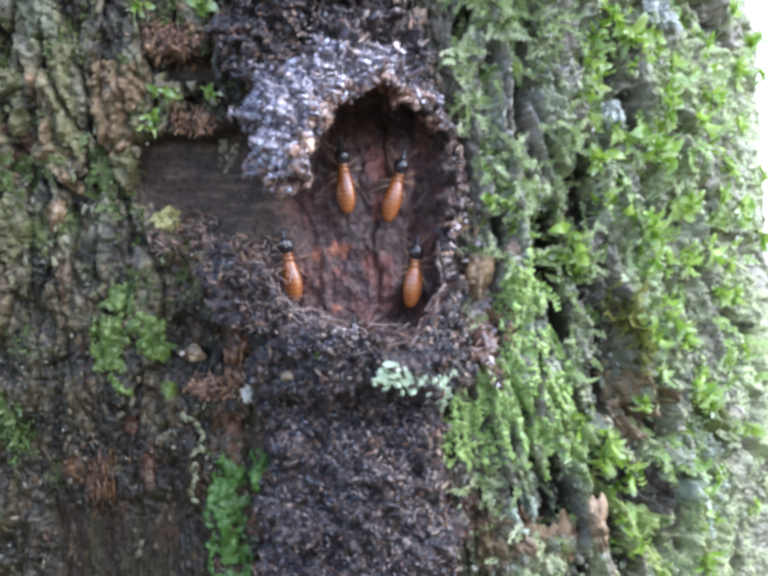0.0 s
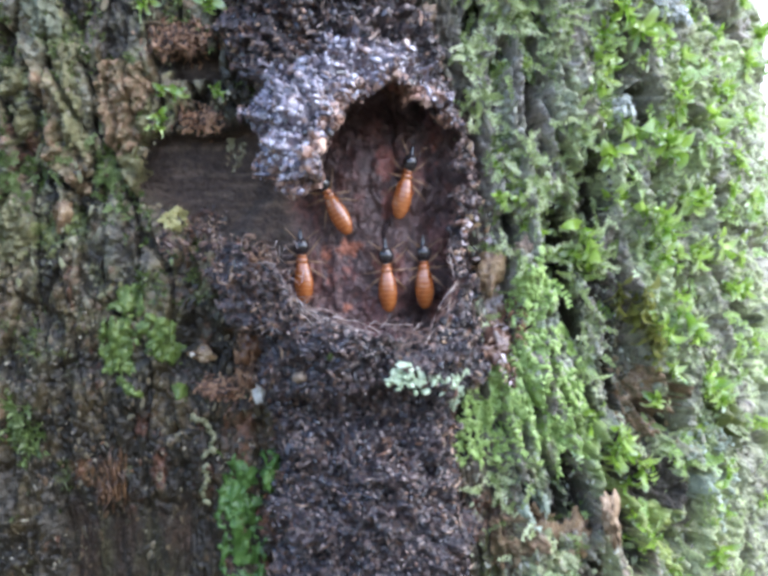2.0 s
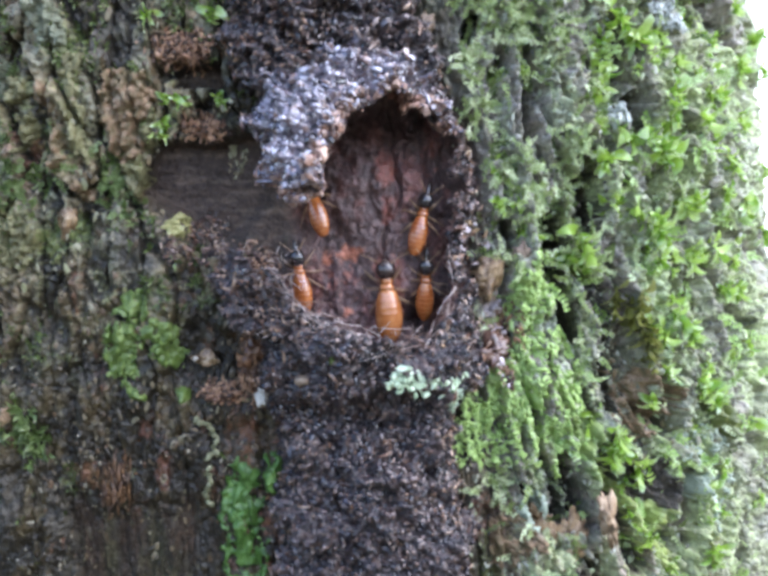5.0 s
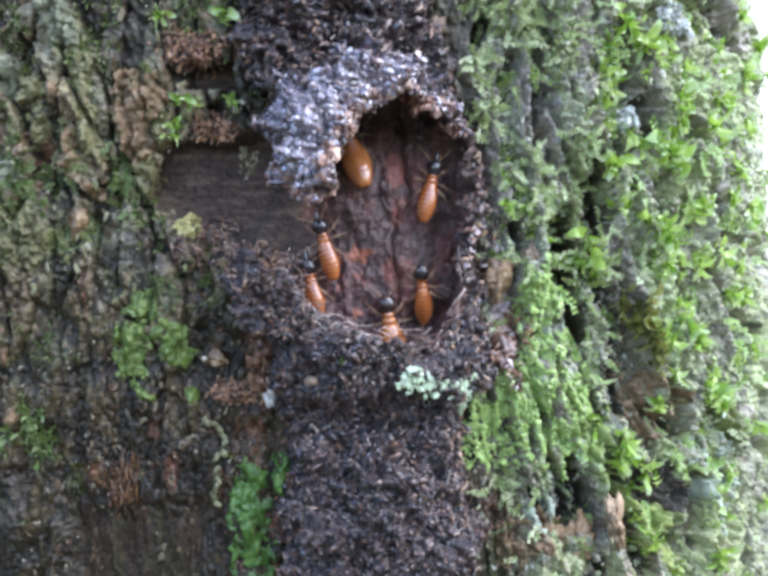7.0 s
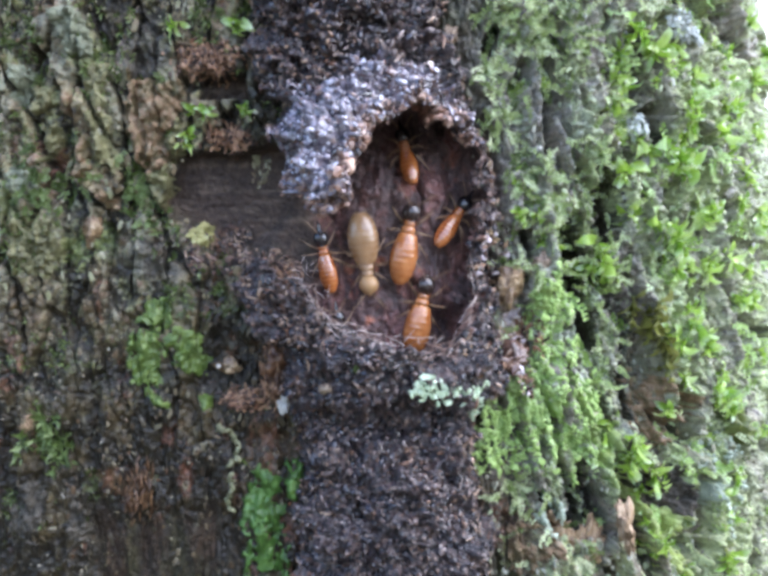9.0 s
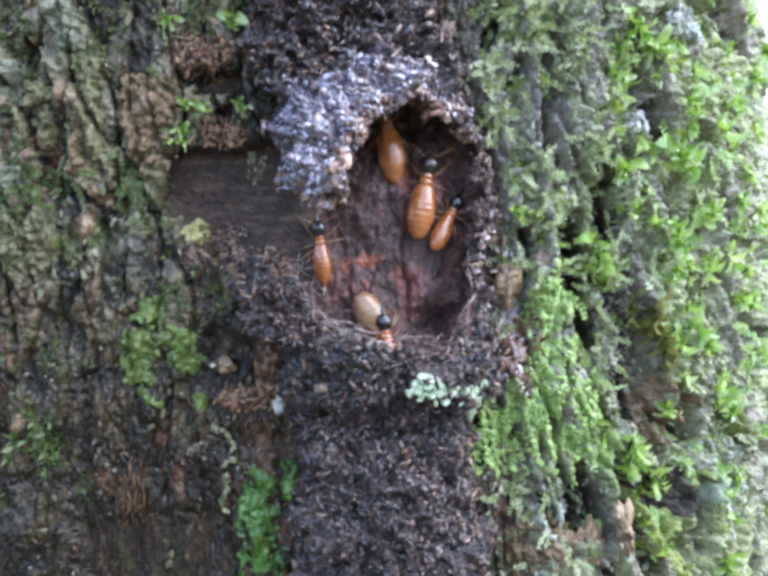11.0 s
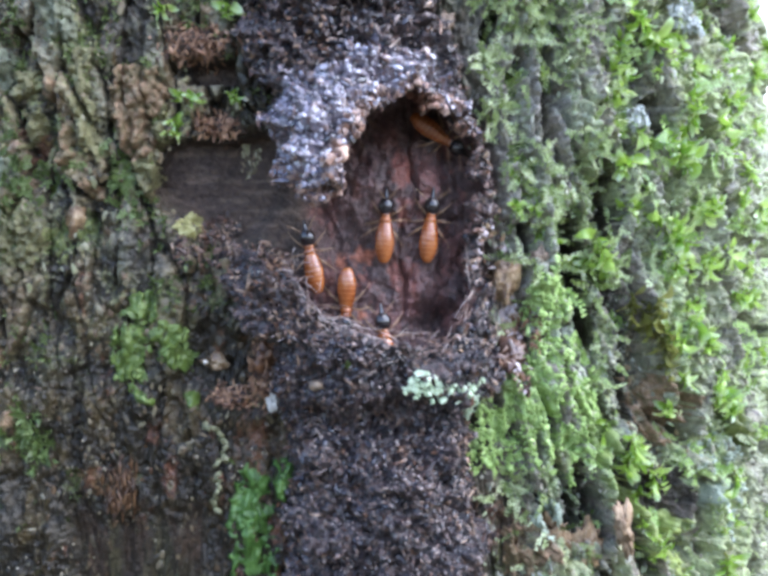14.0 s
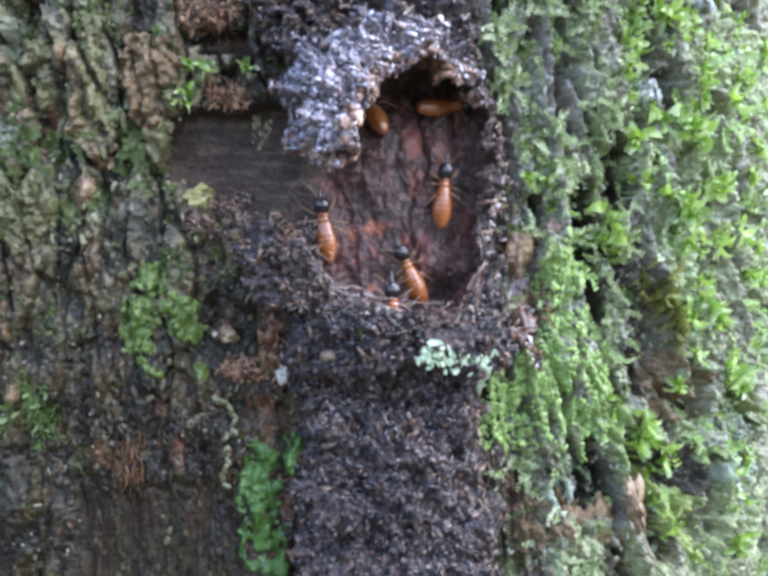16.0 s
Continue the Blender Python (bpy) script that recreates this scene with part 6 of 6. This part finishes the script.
def legs_of(reach, height):
    """Front, middle and hind leg of the right side, from the hip at the origin."""
    made = []
    for dy, out in ((0.75, 0.75), (-0.1, 1.0), (-0.9, 0.95)):
        knee = (0.5 * out * reach, 0.45 * dy * reach, 0.12)
        foot = (out * reach, dy * reach, -height)
        toe = (1.12 * out * reach, 1.25 * dy * reach, -height)
        made.append([(0, 0, 0), knee, tuple(0.5 * (np.array(knee) + foot)), foot, toe])
    return made


def termite(kind):
    soldier = kind == "soldier"
    pale = kind == "pale"
    label = {"soldier": "amber termite soldier with a black snouted head in the opened tunnel",
             "worker": "large amber-brown banded termite worker with a dark head",
             "tawny": "tawny golden-brown termite worker with a dark head",
             "pale": "pale tan termite worker with a light head"}[kind]
    t = thing("termite", label, "termite", "termites in the opened tunnel")
    body, band = {"soldier": (AMBER, AMBER_BAND), "worker": (WORKER, AMBER_BAND), "tawny": (TAWNY, TAN_BAND), "pale": (TAN, TAN_BAND)}[kind]
    head_mat = BLACK if soldier else TAN_HEAD if pale else BROWN_HEAD
    k = 1.0 if soldier else 1.3
    if soldier:
        part("abdomen", abdomen_mesh(-1.45, 0.55, 0.5, 8, body, band), t)
    else:
        part("abdomen", abdomen_mesh(-1.95, 0.75, 0.82 if kind in ("pale", "tawny") else 0.74, 8, body, band), t)
    for y, r in ((0.45, 0.32), (0.68, 0.30), (0.92, 0.25)):
        p, f = spun([(-0.17 * k, r * k * 0.55), (-0.08 * k, r * k), (0.08 * k, r * k), (0.17 * k, r * k * 0.6)], 16, 0.8)
        part("thorax_plate", mesh_of("thorax_plate", p + np.array((0, y * k * 1.05, 0.02)), f, body), t)
    hy, hr = (1.42, 0.40) if soldier else (1.85, 0.52)
    p, f = BALL3
    p = p * np.array((hr, hr * (1.15 if soldier else 1.0), hr * 0.85))
    head = part("head", mesh_of("head", p, f.tolist(), head_mat), t, "glossy black head" if soldier else "light tan head" if pale else "glossy dark head")
    head.location = (0, hy * MM, 0.05 * MM)
    if soldier:
        p, f = spun([(0.25, 0.2), (0.45, 0.12), (0.7, 0.075), (0.95, 0.05)], 12, 1.0)
        part("snout", mesh_of("snout", p, f, BLACK), head)
    else:
        p, f = spun([(0.3, 0.26), (0.44, 0.2), (0.55, 0.1), (0.58, 0.05)], 12, 0.6)
        part("mandibles", mesh_of("mandibles", p, f, head_mat), head)
    antennae = []
    for side in (-1, 1):
        u = np.linspace(0, 1, 15)
        L = 1.25 * k
        pts = np.stack([side * (0.12 + 0.75 * u * L * (1 - 0.25 * u)), 0.25 * k + 0.75 * L * u - 0.25 * L * u * u, 0.1 + 0.45 * L * u * (1 - 0.6 * u)], 1)
        rad = (0.022 + 0.008 * (np.arange(15) % 2)) * (1 - 0.35 * u)
        antennae.append(part("antenna", stem_mesh("antenna", pts, rad, LIMB, 6), head))
    legs = []
    for n, pts in enumerate(legs_of(0.95 * k ** 0.5, 0.42 * k)):
        for side in (1, -1):
            q = [(side * x, y, z) for x, y, z in pts]
            leg = part("leg", stem_mesh("leg", q, np.array((0.05, 0.042, 0.028, 0.018, 0.01)) * k ** 0.3, LIMB, 6), t)
            leg.location = Vector((side * 0.2 * k, (0.92 - 0.24 * n) * k, -0.08 * k)) * MM
            legs.append((leg, side, n))
    return t, antennae, legs


def copied(model):
    t = copy_thing(model[0], Matrix())
    kids = t.children
    head = [o for o in kids if o.name.startswith("head")][0]
    legs = [o for o in kids if o.name.startswith("leg")]
    return t, [o for o in head.children if o.name.startswith("antenna")], [(o, s, n) for o, (_, s, n) in zip(sorted(legs, key=lambda o: o.name), model[2])]


soldier_model = termite("soldier")
soldiers = [soldier_model] + [copied(soldier_model) for _ in range(7)]
worker_model = termite("worker")
workers = [worker_model] + [copied(worker_model) for _ in range(2)]
pale_model = termite("pale")
pales = [pale_model, copied(pale_model), termite("tawny")]
soldier_a, soldier_b, soldier_c, soldier_d, soldier_e, soldier_f, soldier_g, rim = [s[0] for s in soldiers]
worker_a, worker_b, worker_c = [w[0] for w in workers]
pale_a, pale_b, pale_c = [w[0] for w in pales]
tagged(rim, "amber termite soldier peering over the tunnel's broken rim")


def motions():
    walk(soldier_a, [
        (0.0, stance(-3.71, -0.35, 0.48, -10)), (0.5, stance(-3.72, -0.35, 0.49, -7)), (1.0, stance(-3.68, -0.35, 0.53, -11)),
        (1.5, stance(-3.55, -0.35, 0.38, -8)), (2.0, stance(-3.61, -0.35, 0.38, -3)), (2.5, stance(-3.68, -0.35, 0.35, -6)),
        (3.0, stance(-3.68, -0.35, 0.36, -7)), (3.5, stance(-3.72, -0.35, 0.40, -6)), (5.8, stance(-3.84, -0.35, -0.03, -15)),
        (6.0, stance(-3.87, -0.35, 0.00, -17)), (6.5, stance(-3.70, -0.35, -0.26, -15)), (7.0, stance(-3.64, -0.35, -0.29, -11)),
        (7.5, stance(-3.72, -0.35, -0.38, -13)), (8.0, stance(-3.47, -0.35, -0.73, -14)), (8.5, stance(-3.09, -0.35, -2.99, -9)),
        (9.0, stance(-2.85, -0.35, -2.56, -8)), (10.5, stance(-2.58, -0.35, -4.22, -6)), (12.4, stance(-2.19, -0.35, -3.81, -0)),
        (13.0, stance(-1.87, -0.35, -0.83, 3)), (13.5, stance(-1.14, -0.35, 0.62, 13)), (14.0, stance(-0.26, -0.35, 2.81, 2)),
        (14.5, stance(0.27, -0.35, 4.48, -11)), (15.0, stance(0.38, -0.35, 4.64, -5)), (15.3, stance(-0.14, -0.35, 5.63, -11)),
        (15.5, stance(-0.19, -0.35, 6.10, -24)), (16.0, stance(-1.48, -0.35, 7.63, -27)),
    ])
    walk(soldier_b, [
        (0.0, stance(-0.97, -0.35, 5.02, -6)), (0.5, stance(-1.04, -0.35, 5.36, -7)), (1.0, stance(-0.55, -0.35, 5.89, 1)),
        (1.5, stance(-0.88, -0.35, 7.95, -14)), (2.0, stance(-0.75, -0.35, 10.84, -6)), (3.0, stance(-1.14, -0.35, 12.50, -3)),
        (16.0, stance(-2.26, -0.35, 11.87, -4)),
    ])
    walk(soldier_c, [
        (0.0, stance(1.54, -0.35, 4.57, 14)), (0.5, stance(1.52, -0.35, 4.59, 14)), (1.0, stance(1.66, -0.35, 4.42, 17)),
        (1.5, stance(1.51, -0.35, 4.54, 12)), (2.0, stance(1.51, -0.35, 4.62, 12)), (2.5, stance(1.36, -0.35, 5.23, -3)),
        (3.0, stance(0.16, -0.35, 7.24, -24)), (3.5, stance(0.49, -0.35, 6.98, -24)), (4.0, stance(0.24, -0.35, 9.59, -15)),
        (4.8, stance(-0.04, -0.35, 12.99, -3)), (16.0, stance(-1.50, -0.35, 11.57, -3)),
    ])
    walk(soldier_d, [
        (0.0, stance(2.52, -0.35, 0.21, 6)), (0.5, stance(2.75, -0.35, 0.36, 8)), (1.0, stance(2.51, -0.35, 0.34, -1)),
        (1.5, stance(2.45, -0.35, 0.17, -5)), (2.0, stance(2.52, -0.35, 0.06, -2)), (2.5, stance(2.49, -0.35, -0.49, 2)),
        (3.0, stance(2.66, -0.35, -0.33, 6)), (3.5, stance(2.67, -0.35, -0.39, 4)), (5.8, stance(2.55, -0.35, -0.37, 2)),
        (6.0, stance(2.66, -0.35, -0.43, 10)), (6.5, stance(2.52, -0.35, -0.44, 7)), (7.0, stance(2.01, -0.35, -0.54, -4)),
        (7.5, stance(1.45, -0.35, 0.54, -15)), (8.0, stance(1.01, -0.35, 2.32, -9)), (8.5, stance(0.89, -0.35, 4.66, 8)),
        (9.0, stance(0.60, -0.35, 7.08, -11)), (9.6, stance(0.70, -0.35, 8.78, -3)), (10.6, stance(1.38, -0.35, 11.41, 30)),
        (11.3, stance(1.50, -0.35, 11.59, 90)), (11.7, stance(1.79, -0.35, 9.22, 106)), (12.0, stance(1.85, -0.35, 7.96, 135)),
        (12.5, stance(2.03, -0.35, 8.05, 116)), (13.0, stance(1.99, -0.35, 8.08, 114)), (13.5, stance(2.28, -0.35, 7.77, 118)),
        (14.0, stance(2.25, -0.35, 8.00, 124)), (14.5, stance(2.32, -0.35, 7.90, 120)), (15.0, stance(2.31, -0.35, 8.16, 108)),
        (15.3, stance(1.57, -0.35, 8.35, 98)), (15.5, stance(2.02, -0.35, 7.94, 86)), (16.0, stance(2.08, -0.35, 7.87, 81)),
    ])
    walk(soldier_e, [
        (0.0, stance(-0.50, -0.35, -3.85, 1)), (0.5, stance(-1.04, -0.35, -1.39, 4)), (1.0, stance(-0.39, -0.35, 1.03, -2)),
        (1.5, stance(-0.86, -0.35, 3.36, -6)), (2.0, stance(-1.95, -0.35, 3.73, -28)), (2.5, stance(-2.89, -0.35, 4.89, -14)),
        (3.0, stance(-3.44, -0.35, 6.04, -11)), (4.2, stance(-3.14, -0.35, 6.36, -10)), (5.8, stance(-2.93, -0.35, 1.68, -22)),
        (6.0, stance(-3.05, -0.35, 1.81, -17)), (6.5, stance(-2.97, -0.35, 1.83, -14)), (7.0, stance(-2.94, -0.35, 1.81, -15)),
        (7.5, stance(-2.85, -0.35, 1.68, -11)), (8.0, stance(-2.89, -0.35, 1.68, -8)), (8.5, stance(-3.65, -0.35, 1.52, -5)),
        (9.0, stance(-3.64, -0.35, 1.56, -11)), (11.3, stance(-3.75, -0.35, 1.96, -5)), (11.5, stance(-3.85, -0.35, 1.28, -7)),
        (12.0, stance(-3.79, -0.35, 1.23, -7)), (12.5, stance(-3.64, -0.35, 1.15, -9)), (13.0, stance(-3.68, -0.35, 1.32, -6)),
        (13.5, stance(-3.79, -0.35, 1.33, -9)), (14.0, stance(-3.89, -0.35, 1.23, -11)), (14.5, stance(-3.96, -0.35, 1.22, -8)),
        (15.0, stance(-3.78, -0.35, 1.24, -9)), (15.3, stance(-4.20, -0.35, 1.32, -10)), (15.5, stance(-3.85, -0.35, 1.20, -6)),
        (16.0, stance(-3.79, -0.35, 1.39, -8)),
    ])
    walk(soldier_f, [
        (0.0, stance(3.01, -0.35, -4.36, 6)), (0.5, stance(2.17, -0.35, -3.22, -4)), (1.0, stance(1.29, -0.35, -3.23, -7)),
        (1.5, stance(1.08, -0.35, -1.71, -19)), (2.0, stance(0.66, -0.35, -0.09, -3)), (2.5, stance(0.57, -0.35, 0.03, -3)),
        (3.0, stance(1.73, -0.35, 1.84, 20)), (3.5, stance(2.03, -0.35, 2.24, 20)), (5.8, stance(2.44, -0.35, 4.51, 7)),
        (6.0, stance(2.22, -0.35, 4.88, 6)), (6.5, stance(2.20, -0.35, 4.79, 6)), (7.0, stance(2.31, -0.35, 4.82, 12)),
        (7.5, stance(2.29, -0.35, 4.69, 9)), (8.0, stance(2.62, -0.35, 4.22, 24)), (8.5, stance(2.92, -0.35, 4.15, 28)),
        (9.0, stance(2.84, -0.35, 3.67, 34)), (11.3, stance(2.67, -0.35, 3.41, 23)), (11.5, stance(2.68, -0.35, 3.03, 20)),
        (12.0, stance(2.78, -0.35, 2.72, 22)), (12.5, stance(2.69, -0.35, 2.80, 19)), (13.0, stance(2.63, -0.35, 2.97, 13)),
        (13.5, stance(2.29, -0.35, 2.99, 9)), (14.0, stance(1.99, -0.35, 2.84, 5)), (14.5, stance(2.34, -0.35, 2.48, 15)),
        (15.0, stance(2.34, -0.35, 2.54, 16)), (15.3, stance(1.98, -0.35, 2.65, 12)), (15.5, stance(2.29, -0.35, 2.84, 10)),
        (16.0, stance(2.10, -0.35, 3.17, 5)),
    ])
    walk(soldier_g, [
        (0.0, stance(-0.51, -0.35, -5.61, 180)), (13.6, stance(-2.17, -0.35, -4.84, 180)), (14.0, stance(-2.18, -0.35, -0.30, 182)),
        (14.2, stance(-1.72, -0.35, -4.02, 175)), (14.4, stance(-0.36, -0.35, -5.88, 109)), (14.5, stance(0.45, -0.35, -4.90, 43)),
        (14.7, stance(1.34, -0.35, -3.52, 6)), (15.0, stance(1.60, -0.35, -1.48, 3)), (15.3, stance(1.59, -0.35, -1.43, 8)),
        (15.5, stance(2.02, -0.35, -1.21, 5)), (16.0, stance(0.61, -0.35, -0.82, -24)),
    ])
    walk(rim, [
        (0.0, stance(1.23, -0.80, -5.85, -2)), (9.2, stance(-0.49, -0.80, -4.72, -2)), (11.3, stance(-0.35, -2.60, -2.68, -6)),
        (11.5, stance(-0.40, -2.60, -2.85, -6)), (12.0, stance(-0.36, -2.60, -2.94, -6)), (12.5, stance(-0.28, -2.60, -2.91, -7)),
        (13.0, stance(-0.32, -2.60, -2.89, -8)), (13.5, stance(-0.41, -2.60, -2.81, -3)), (14.0, stance(-0.21, -2.60, -2.92, -7)),
        (14.5, stance(-0.34, -2.60, -3.00, -6)), (15.0, stance(-0.37, -2.60, -2.89, -3)), (15.3, stance(-0.59, -2.60, -2.95, -8)),
        (15.5, stance(-0.35, -2.60, -2.85, -6)), (16.0, stance(-0.43, -2.60, -2.84, -3)),
    ])
    walk(worker_a, [
        (0.0, stance(0.34, -0.35, 16.56, 172)), (1.8, stance(-0.23, -0.35, 14.35, 172)), (2.2, stance(-0.18, -0.35, 8.95, 173)),
        (2.5, stance(-0.31, -0.35, 5.27, 169)), (3.0, stance(-1.03, -0.35, 1.24, 179)), (3.5, stance(-1.06, -0.35, 0.47, 176)),
        (4.0, stance(-0.93, -0.35, -1.43, 177)), (4.4, stance(-0.82, -0.35, -3.18, 180)), (4.7, stance(0.25, -0.35, -4.97, 119)),
        (5.0, stance(0.64, -0.35, -4.89, 51)), (5.3, stance(0.55, -0.35, -5.43, -15)), (5.8, stance(-0.06, -0.35, -3.58, -9)),
        (6.0, stance(0.09, -0.35, -3.75, -7)), (6.5, stance(0.57, -0.35, -3.29, -1)), (7.0, stance(0.41, -0.35, -2.62, -9)),
        (7.5, stance(-0.51, -0.35, -0.67, -11)), (8.0, stance(-0.97, -0.35, -0.09, -3)), (8.5, stance(0.01, -0.35, 0.88, -10)),
        (9.0, stance(0.48, -0.35, 2.50, 10)), (9.5, stance(0.45, -0.35, 6.61, 10)), (10.0, stance(0.26, -0.35, 10.27, 2)),
        (10.6, stance(0.07, -0.35, 12.95, -5)), (11.6, stance(-0.97, -0.35, 14.05, -36)), (12.0, stance(-1.63, -0.35, 14.25, -106)),
        (12.5, stance(-1.64, -0.35, 14.47, -180)), (13.6, stance(-2.02, -0.35, 12.33, -183)), (14.0, stance(-1.93, -0.35, 10.15, -181)),
        (14.3, stance(-1.73, -0.35, 3.66, -187)), (14.5, stance(-0.92, -0.35, 0.57, -194)), (15.0, stance(-0.68, -0.35, 0.31, -193)),
        (15.3, stance(0.14, -0.35, -1.77, -204)), (15.5, stance(0.60, -0.35, -2.81, -192)), (16.0, stance(0.48, -0.35, -5.66, -186)),
    ])
    walk(worker_b, [
        (0.0, stance(0.03, -0.35, 16.72, 177)), (4.6, stance(-0.34, -0.35, 15.23, 178)), (5.2, stance(-0.83, -0.35, 8.65, 173)),
        (5.8, stance(-1.03, -0.35, 2.01, 170)), (6.0, stance(-1.16, -0.35, 1.25, 183)), (6.5, stance(-1.26, -0.35, -1.27, 176)),
        (6.7, stance(-1.30, -0.35, -3.74, 176)), (7.0, stance(-0.91, -0.35, -5.58, 173)), (7.5, stance(0.46, -0.35, -6.97, 135)),
        (7.8, stance(1.18, -0.35, -7.54, 79)), (8.0, stance(1.67, -0.35, -7.36, 11)), (8.5, stance(1.67, -0.35, -6.30, 5)),
        (8.8, stance(1.43, -0.35, -2.93, 8)), (9.0, stance(1.18, -0.35, -1.26, 11)), (9.2, stance(1.12, -0.35, -0.70, 8)),
        (11.3, stance(1.54, -0.35, 5.05, 10)), (11.5, stance(1.29, -0.35, 3.72, 11)), (12.0, stance(0.33, -0.35, 2.81, -4)),
        (12.5, stance(-0.58, -0.35, 4.90, -16)), (13.0, stance(-0.45, -0.35, 5.20, -3)), (13.5, stance(-0.10, -0.35, 7.01, 2)),
        (14.0, stance(-0.23, -0.35, 11.98, -5)), (14.6, stance(-0.85, -0.35, 12.69, -3)), (16.0, stance(-1.20, -0.35, 11.43, -3)),
    ])
    walk(worker_c, [
        (0.0, stance(1.88, -0.35, -6.97, 2)), (3.8, stance(1.26, -0.35, -7.23, 3)), (4.6, stance(0.96, -0.35, -3.91, -2)),
        (5.2, stance(0.59, -0.35, 0.44, -4)), (5.8, stance(0.46, -0.35, 4.36, -2)), (6.0, stance(-0.13, -0.35, 5.90, -10)),
        (6.5, stance(-1.09, -0.35, 7.13, -24)), (7.0, stance(-1.57, -0.35, 6.92, -19)), (7.5, stance(-1.97, -0.35, 7.39, -11)),
        (8.0, stance(-1.79, -0.35, 9.00, -6)), (8.5, stance(-1.46, -0.35, 11.07, 2)), (9.6, stance(-1.32, -0.35, 13.77, 2)),
        (10.6, stance(-0.24, -0.35, 11.71, -22)), (11.3, stance(-0.17, -0.35, 5.74, 2)), (11.5, stance(-0.99, -0.35, 6.09, -7)),
        (12.0, stance(-1.27, -0.35, 8.46, -7)), (12.6, stance(-1.24, -0.35, 10.73, -3)), (13.4, stance(-1.57, -0.35, 12.48, -3)),
        (16.0, stance(-1.81, -0.35, 11.72, -3)),
    ])
    walk(pale_a, [
        (0.0, stance(0.26, -0.35, 16.72, 180)), (7.2, stance(-0.70, -0.35, 15.70, 180)), (7.6, stance(-0.81, -0.35, 10.12, 180)),
        (8.0, stance(-1.15, -0.35, 5.44, 183)), (8.5, stance(-1.90, -0.35, 0.09, 171)), (8.7, stance(-1.65, -0.35, -2.48, 170)),
        (9.0, stance(-1.34, -0.35, -5.23, 166)), (9.6, stance(-1.27, -0.35, -4.79, 160)), (10.6, stance(-1.01, -0.35, -3.61, 160)),
        (11.3, stance(-0.52, -0.35, -0.85, 146)), (11.5, stance(-0.31, -0.35, -3.98, 155)), (12.0, stance(-0.47, -0.35, -4.38, 160)),
        (12.5, stance(-0.18, -0.35, -2.11, 176)), (13.0, stance(-0.15, -0.35, -4.26, 176)), (16.0, stance(-0.70, -0.35, -4.91, 176)),
    ])
    walk(pale_b, [
        (0.0, stance(-0.35, -0.35, 16.72, 180)), (7.9, stance(-1.38, -0.35, 15.39, 178)), (8.5, stance(-1.29, -0.35, 7.25, 182)),
        (9.0, stance(-1.66, -0.35, 2.41, 173)), (9.2, stance(-1.77, -0.35, 0.87, 171)), (9.6, stance(-1.66, -0.35, -1.51, 173)),
        (10.2, stance(-1.99, -0.35, -4.05, 175)), (16.0, stance(-2.24, -0.35, -5.52, 175)),
    ])
    walk(pale_c, [
        (0.0, stance(-0.66, -0.35, 16.71, 180)), (10.6, stance(-2.13, -0.35, 15.57, 179)), (11.1, stance(-2.13, -0.35, 7.61, 168)),
        (11.5, stance(-1.64, -0.35, 2.73, 163)), (12.0, stance(-1.78, -0.35, 3.11, 166)), (12.5, stance(-1.77, -0.35, 3.52, 150)),
        (12.9, stance(-4.09, -0.35, 7.06, 157)), (13.3, stance(-3.60, -0.35, 10.00, 168)), (13.8, stance(-2.07, -0.35, 12.00, 175)),
        (14.5, stance(-1.82, -0.35, 12.25, 177)), (14.8, stance(-1.74, -0.35, 7.28, 181)), (15.0, stance(-1.80, -0.35, 5.14, 182)),
        (15.3, stance(-2.07, -0.35, 1.32, 186)), (15.5, stance(-1.75, -0.35, -0.78, 177)), (15.8, stance(-1.60, -0.35, -3.71, 173)),
        (16.0, stance(-1.64, -0.35, -5.21, 175)),
    ])
    # feelers wave and legs step
    rng = random.Random(12)
    for t, antennae, legs in soldiers + workers + pales:
        beat = rng.uniform(0.38, 0.5)
        times = [round(k * beat, 2) for k in range(int(16 / beat) + 1)] + [16.0]
        for k, ob in enumerate(antennae):
            walk(ob, [(u, Matrix.Rotation(radians(16 * math.sin(2.1 * j + k * 2 + rng.random())), 4, "Z")) for j, u in enumerate(times)])
        for ob, side, n in legs:
            base = Matrix.Translation(ob.location)
            phase = math.pi * ((n + (side > 0)) % 2)
            walk(ob, [(u, base @ Matrix.Rotation(radians(side * 11 * math.cos(math.pi * j + phase)), 4, "Z")) for j, u in enumerate(times)])


motions()
